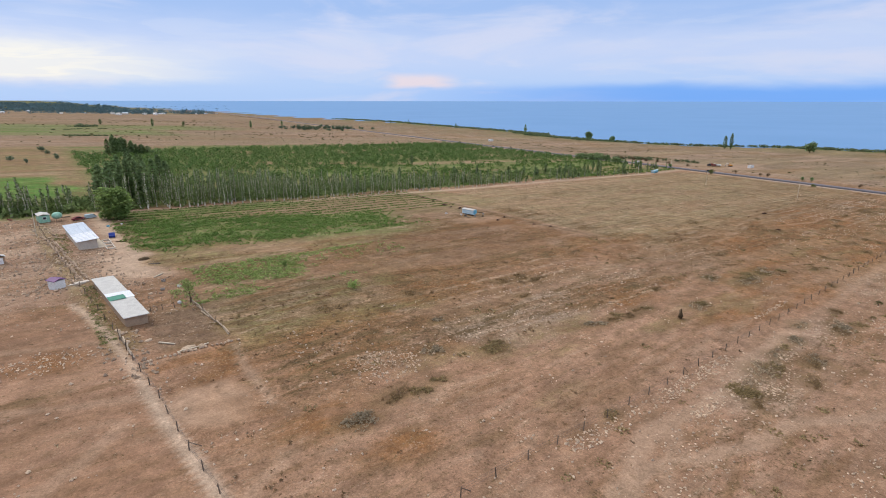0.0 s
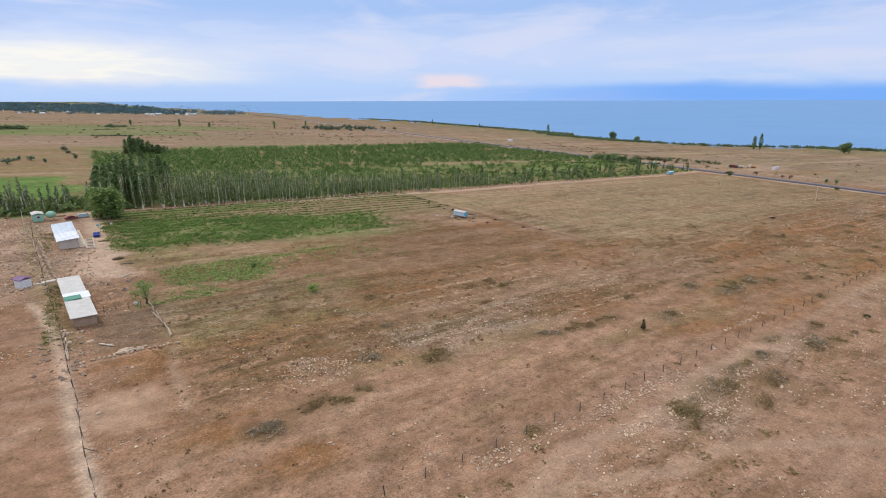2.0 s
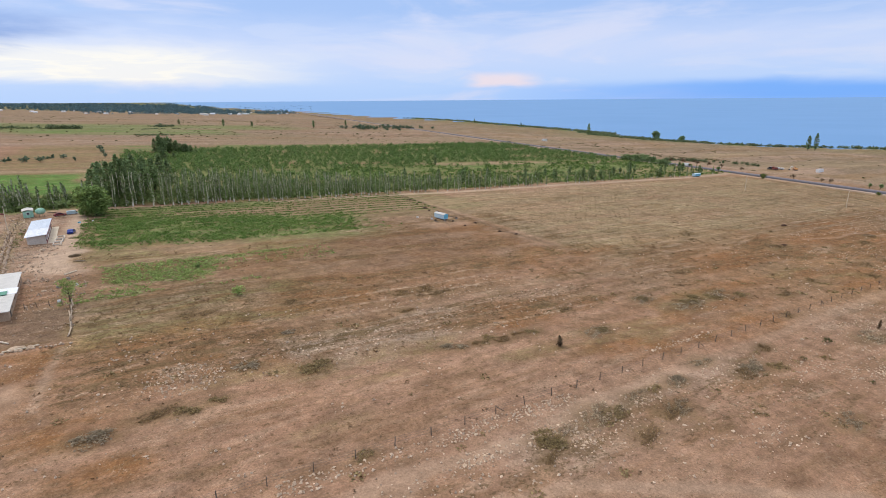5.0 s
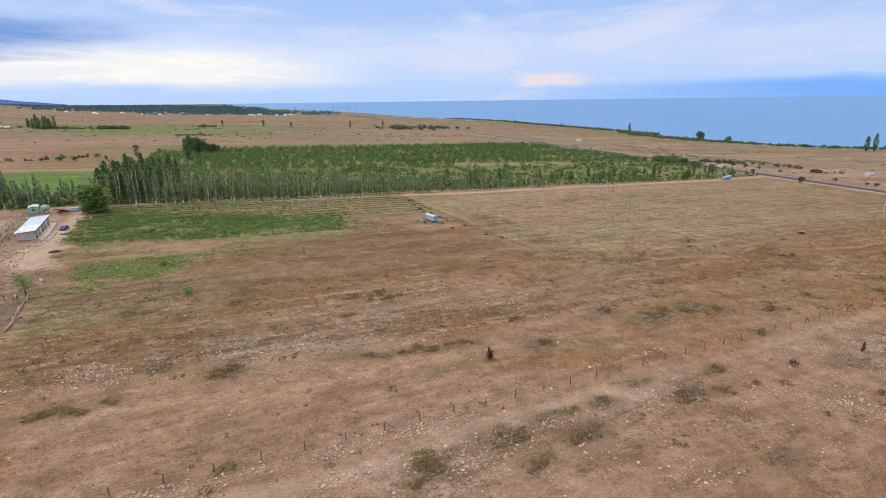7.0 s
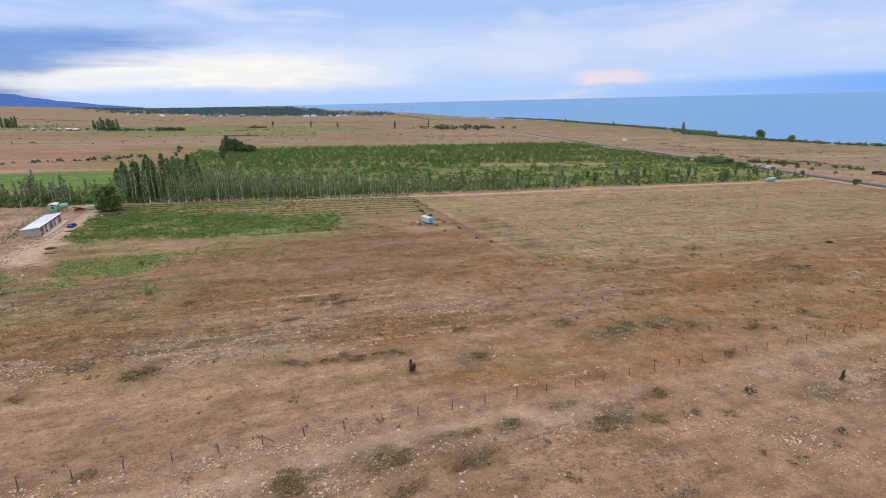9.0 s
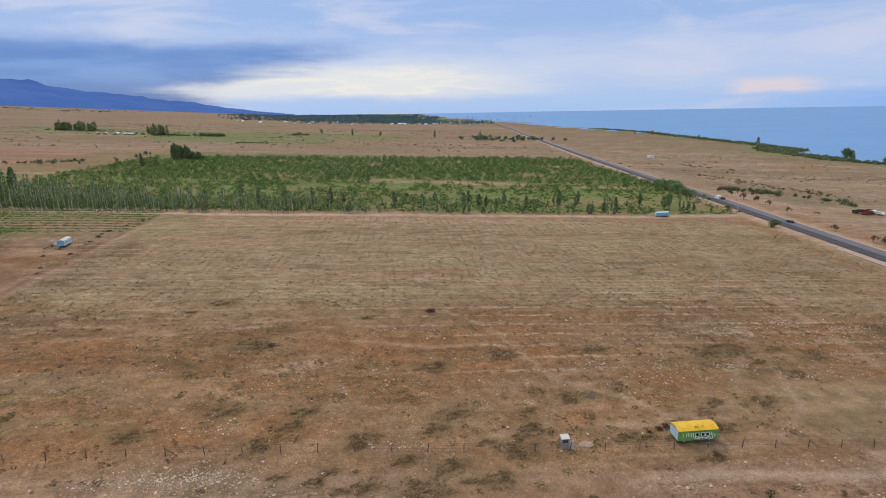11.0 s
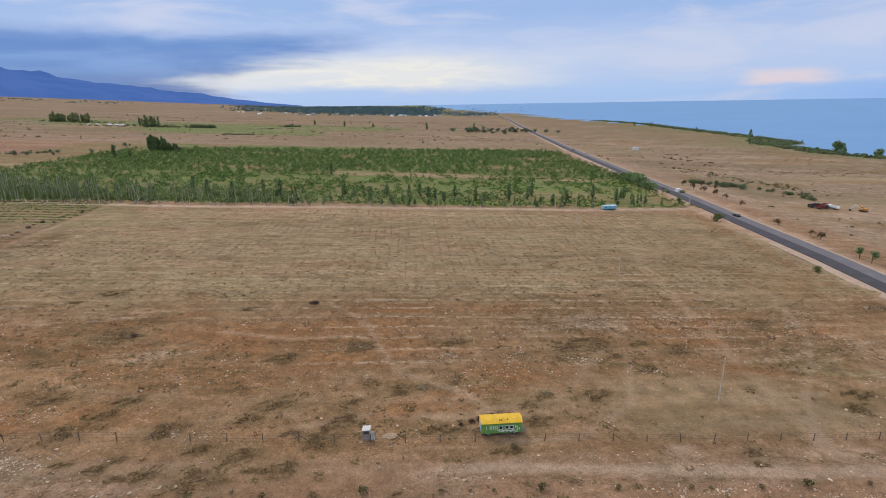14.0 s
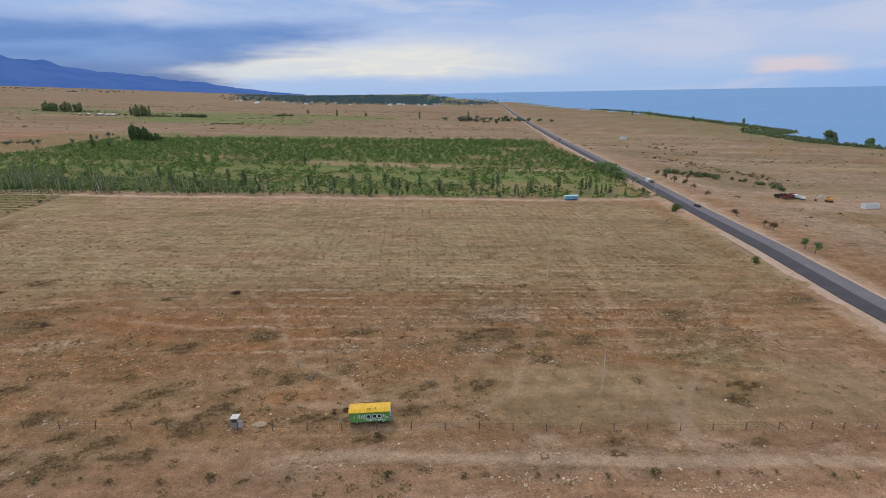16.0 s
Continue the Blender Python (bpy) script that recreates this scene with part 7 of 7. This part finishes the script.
# ---- single bushes on the steppe ----
def bush_proto(material, m, label, group, seed, n=300, tall=0.20, leaf_size=0.10, spiky=False):
    rng = np.random.default_rng(seed)
    t = thing("shrub", m, label, "bush", group)
    twigs = bmesh.new()
    for i in range(9):
        a, q = rng.random() * 6.28, 0.35 + 0.5 * rng.random()
        rod(twigs, (0, 0, -0.05), (math.cos(a) * q * (0.4 if spiky else 0.8), math.sin(a) * q * (0.4 if spiky else 0.8), tall * (0.9 if spiky else 0.7) * (0.6 + 0.5 * rng.random())), 0.02, 0.008, 3)
    part("twigs", twigs, M_WOODY, t, "thin brown twigs")
    r = np.sqrt(rng.random(n)) * (0.80 + 0.25 * np.sin(3 * rng.random(n) * 6.28))
    a = rng.random(n) * 6.283
    r *= 0.85 + 0.22 * np.sin(2 * a + seed) + 0.12 * np.sin(5 * a + 2 * seed)
    if tall < 0.3:
        k = 18
        ca, cr = rng.random(k) * 6.283, 0.85 * np.sqrt(rng.random(k))
        pick = rng.integers(k, size=n)
        px, py = np.cos(ca)[pick] * cr[pick] + rng.normal(size=n) * 0.15, np.sin(ca)[pick] * cr[pick] + rng.normal(size=n) * 0.12
        pts = np.stack([px, py, tall * np.clip(1.1 - np.hypot(px, py) ** 2 * 0.7, 0.15, 1) * (0.3 + 0.7 * rng.random(n)) + 0.02], -1)
    elif spiky:
        z = rng.random(n)
        pts = np.stack([np.cos(a) * r * 0.34 * (1.1 - z), np.sin(a) * r * 0.34 * (1.1 - z), 0.08 + tall * z], -1)
    else:
        pts = np.stack([np.cos(a) * r, np.sin(a) * r, tall * (1 - r * r * 0.8) * (0.35 + 0.65 * rng.random(n)) + 0.03], -1)
    part("foliage", crown_mesh("foliage", rng, pts, leaf_size, material, 0.4 if spiky or tall > 0.5 else 1.8), material, t)
    return t


WITHERED = [(132.4, 210.2, 0.9), (184.4, 193.4, 0.6), (185.0, 194.6, 0.7), (186.0, 196.2, 0.7), (183.4, 192.0, 0.4), (118.5, 178.5, 0.8), (132.8, 210.9, 0.9), (6.4, 198.3, 0.9), (10.8, 193.8, 0.7), (0.4, 204.5, 1.0), (22.0, 183.9, 0.7), (19.1, 178.1, 0.6), (31.0, 173.2, 0.6), (-8.8, 220.7, 0.9), (36.3, 170.6, 0.6), (2.9, 201.0, 0.6), (-4.2, 212.5, 0.7)]
UPRIGHT = [(44.6, 90.4, 1.5), (105.6, 111.5, 1.3), (44.9, 90.9, 1.1)]
for group, mats, label, places, kw in (
        ("grey sagebrush", M_GREY, "low grey sagebrush on dry soil", GREYS, {"tall": 0.16, "n": 560, "leaf_size": 0.06}),
        ("olive bushes", M_SAGE, "low olive steppe bush in dry weeds", SAGES, {"tall": 0.15, "n": 480, "leaf_size": 0.058}),
        ("grey mats", M_GREY, "flat grey green mat of sagebrush", GREY_MATS, {"tall": 0.06, "n": 460, "leaf_size": 0.043}),
        ("flat mats", M_MAT, "flat wide mat of olive brown steppe plants", MATS, {"tall": 0.07, "n": 560, "leaf_size": 0.045}),
        ("flat mats", M_MAT, "flat wide mat of olive brown steppe plants", MATS2, {"tall": 0.07, "n": 560, "leaf_size": 0.045}),
        ("low mats", M_MAT, "low spreading mat of dull olive brown plants", MATS3, {"tall": 0.08, "n": 520, "leaf_size": 0.046}),
        ("young green bushes", M_DUSK, "small upright dark olive bush on bare soil", FRONT, {"tall": 0.9, "n": 120, "leaf_size": 0.11}),
        ("withered bushes", M_WITHER, "dark reddish withered bush on bare soil", WITHERED, {"tall": 0.5}),
        ("upright dry bushes", M_RUST, "upright dark half-dry bush", UPRIGHT, {"tall": 1.0, "spiky": True, "n": 110, "leaf_size": 0.1})):
    protos = []
    for i, (x, y, r) in enumerate(places):
        mat = "mats" in group
        r *= 1.35 if mat else 1.2
        m = spot(x, y, 0, r) if i < 3 else spot(x, y, float(fr.random() * 360) if not r > 1.4 else float(fr.normal() * 25), r, 0, r * (0.8 + 0.4 * fr.random()))
        if mat:
            m = spot(x, y, 16 + float(fr.normal() * 10), r, 0, min(r, 2.0)) @ Matrix.Diagonal((1.15, 0.62, 1, 1))
        elif not kw.get("spiky") and r > 1.0:
            m = m @ Matrix.Diagonal((1.15, 0.8, 1, 1))
        if i < 3:
            protos.append(bush_proto(mats, m, label, group, 200 + 7 * i + len(places), **kw))
        else:
            q = protos[i % 3]
            copy_thing(q, m @ Matrix.Diagonal((1 / q.scale.x, 1 / q.scale.y, 1 / q.scale.z, 1)))


# ---- distant farm and village ----
def house(m, w, l, h, wall, roof, label, category="house", group="village houses"):
    t = thing("house", m, label, category, group)
    part("wall", boxes((-w / 2, w / 2, -l / 2, l / 2, -1, h), bevel=0.05), wall, t)
    c = w / 2 + 0.5
    part("roof", extrude_profile([(-c, h - 0.1), (c, h - 0.1), (0, h + w * 0.32)], -l / 2 - 0.5, l / 2 + 0.5, "y"), roof, t)
    for y in (-l / 4, l / 4):
        window(t, w / 2, y, 1.0, 1.4, 1.3, "x")
    return t


hv = [house(spot(-860, 1420, 40), 8, 12, 3.4, M_WHITE, M_ROOF_GREY, "whitewashed village house with pale roof"), house(spot(-890, 1500, 90), 9, 14, 3.4, M_PLASTER, M_ROOF_BLUE, "cream village house with bluish roof"),
      house(spot(-860, 1600, 20), 8, 11, 3.2, M_WHITE, M_ROOF_WHITE, "whitewashed village house with white roof")]
vr = np.random.default_rng(12)
for i in range(46):
    q = vr.random()
    copy_thing(hv[i % 3], spot(-975 + 110 * math.sin(3 * q) - 60 * q - 420 * vr.random() ** 2.2, 1210 + 1230 * q + vr.normal() * 60, vr.random() * 360, 0.5 + 0.35 * vr.random()))
for x, y, a, w, l in ((-600, 490, 10, 5, 14), (-612, 480, 20, 5, 9), (-586, 503, 60, 5, 8), (-594, 499, 80, 4, 6), (-620, 474, 40, 4, 6)):
    house(spot(x, y, a), w, l, 1.9, M_ADOBE, M_ROOF_GREY, "low adobe farm building on the distant steppe", "house", "distant farm")


# ---- farmyard clutter ----
yr = np.random.default_rng(31)
stones("yard_rubble", yr, np.concatenate([scatter(yr, 900, -4.0, 13, 115, 150, lambda s, d, x, y: 0.15 + 0.85 * step(fnoise(s / 5, d / 5, 141), 0.45, 0.6), 0.5, 1.8), scatter(yr, 320, 12, 21, 97, 118, lambda s, d, x, y: 0.1 + 0.9 * step(fnoise(s / 4, d / 4, 143), 0.48, 0.6), 0.4, 1.4),
                                          scatter(yr, 520, -9, 3, 118, 200, lambda s, d, x, y: 0.5 + 0 * s, 0.6, 2.0), scatter(yr, 120, 3, 9, 74, 92, lambda s, d, x, y: 0.8 + 0 * s, 0.6, 2.0), scatter(yr, 260, -26, 4, 160, 205, lambda s, d, x, y: 0.5 + 0 * s, 0.5, 1.6)]),
       0.18, M_WALLSTONE, "loose rubble and broken adobe about the farmyard", "rubble")
stones("yard_clods", yr, np.concatenate([scatter(yr, 300, -8, 12, 118, 150, lambda s, d, x, y: 0.5 + 0 * s, 0.4, 1.5), scatter(yr, 200, 11, 21, 84, 118, lambda s, d, x, y: 0.5 + 0 * s, 0.4, 1.2)]), 0.19, M_WALLSTONE, "brown clods and dung on the yard", "rubble")


def plank_pile(m, label, n, material, length=2.4):
    t = thing("plank_pile", m, label, "planks", "woodpiles")
    for i in range(n):
        x, z = 0.16 * (i % 5) - 0.35, 0.06 + 0.11 * (i // 5)
        a = yr.normal() * 0.12
        part("plank", extrude_profile([(x, z), (x + 0.14, z), (x + 0.14, z + 0.05), (x, z + 0.05)], -length / 2 + a, length / 2 + a, "y"), material, t)


def crate(m, w, l, h, material, label):
    t = thing("crate", m, label, "crate", "yard crates")
    part("body", boxes((-w / 2, w / 2, -l / 2, -l / 2 + 0.05, 0, h), (-w / 2, w / 2, l / 2 - 0.05, l / 2, 0, h), (-w / 2, -w / 2 + 0.05, -l / 2 + 0.05, l / 2 - 0.05, 0, h), (w / 2 - 0.05, w / 2, -l / 2 + 0.05, l / 2 - 0.05, 0, h), (-w / 2 + 0.05, w / 2 - 0.05, -l / 2 + 0.05, l / 2 - 0.05, 0, 0.06)), material, t)


def garden_border(s0, d0, w, l):
    """Low edged bed in front of the house."""
    t = thing("garden_border", plot(s0, d0, 3.7), "low stone edged bed in front of the farmhouse", "border")
    for x0, x1, y0, y1 in ((-w / 2, w / 2, -l / 2, -l / 2 + 0.25), (-w / 2, w / 2, l / 2 - 0.25, l / 2), (-w / 2, -w / 2 + 0.25, -l / 2 + 0.25, l / 2 - 0.25), (w / 2 - 0.25, w / 2, -l / 2 + 0.25, l / 2 - 0.25)):
        part("edging", boxes((x0, x1, y0, y1, -0.2, 0.35), bevel=0.03), M_PLASTER, t)


for d0 in (149.5, 153.2, 156.9):
    garden_border(12.0, d0, 1.9, 3.2)
for x, y, a, n, mt, lb in ((-94.5, 133.0, 30, 10, M_WHITE, "stack of pale boards on the farm lane"), (-84.5, 131.5, 70, 8, M_RUST, "heap of dark reddish planks beside the crop"), (-118.0, 158.5, 80, 10, M_WOODY, "stack of brown planks beside the cabin"),
                           (-130.0, 152.0, 20, 12, M_MAROON, "rusty sheet heap behind the farm"), (-66.0, 113.0, 60, 6, M_POST, "few old boards on the yard"), (8.6, 182.6, 5, 9, M_POST, "pile of old boards beside the site wagon"), (13.6, 191.6, 50, 7, M_WOODY, "few dark boards beside the site wagon"), (-136.0, 155.0, 70, 8, M_POST, "pile of old boards behind the farm")):
    plank_pile(spot(x, y, a), lb, n, mt)
for x, y, a, mt, lb in ((-53.2, 98.5, 20, M_WHITE, "white box on the yard soil"), (-55.5, 96.5, 60, M_ZINC, "grey metal box beside the shed"), (-48.8, 89.6, 10, M_WHITE, "white box at the corral fence"), (-58.0, 101.5, 30, M_ZINC, "grey metal trough beside the shed"), (-98.5, 148.5, 45, M_BLUE, "blue barrel crate before the house"),
                        (-96.0, 151.0, 5, M_WHITE, "white crate before the house"), (8.0, 184.5, 5, M_POST, "dark crate beside the site wagon"), (11.5, 184.0, 40, M_ZINC, "grey box beside the site wagon"), (6.5, 186.0, 70, M_WHITE, "white box beside the site wagon"), (1.1, 186.9, 20, M_WHITE, "white box at the edge of the seedling rows"), (14.2, 184.2, 60, M_POST, "dark crate beside the site wagon"), (14.8, 188.9, 15, M_ZINC, "grey box beside the site wagon")):
    crate(spot(x, y, a), 0.5, 0.7, 0.4, mt, lb)
heap = bmesh.new()
bmesh.ops.create_uvsphere(heap, u_segments=14, v_segments=8, radius=1.0, matrix=Matrix.Diagonal((1.6, 1.0, 0.7, 1)))
for v in heap.verts:
    v.co += v.co.normalized() * 0.22 * noise.noise(v.co * 2.1)
single("dung_heap", solid("dung_heap", heap, M_RUST), plot(16.9, 134.6, 20, 0.8), "dark brown dung heap at the edge of the yard", "heap")
wire_fence("wire_fence", [plot(12, 99).translation[:2], plot(19.4, 98.5).translation[:2]], 1.9, 0.2, "short board fence across the corral", yr, 1.2, (0.4, 0.8))


# ---- shrink the finished place to the model's scale ----
for me in bpy.data.meshes:
    me.transform(Matrix.Scale(MODEL, 4))
for ob in scene.objects:
    if ob is not cam:
        ob.location = ob.location * MODEL
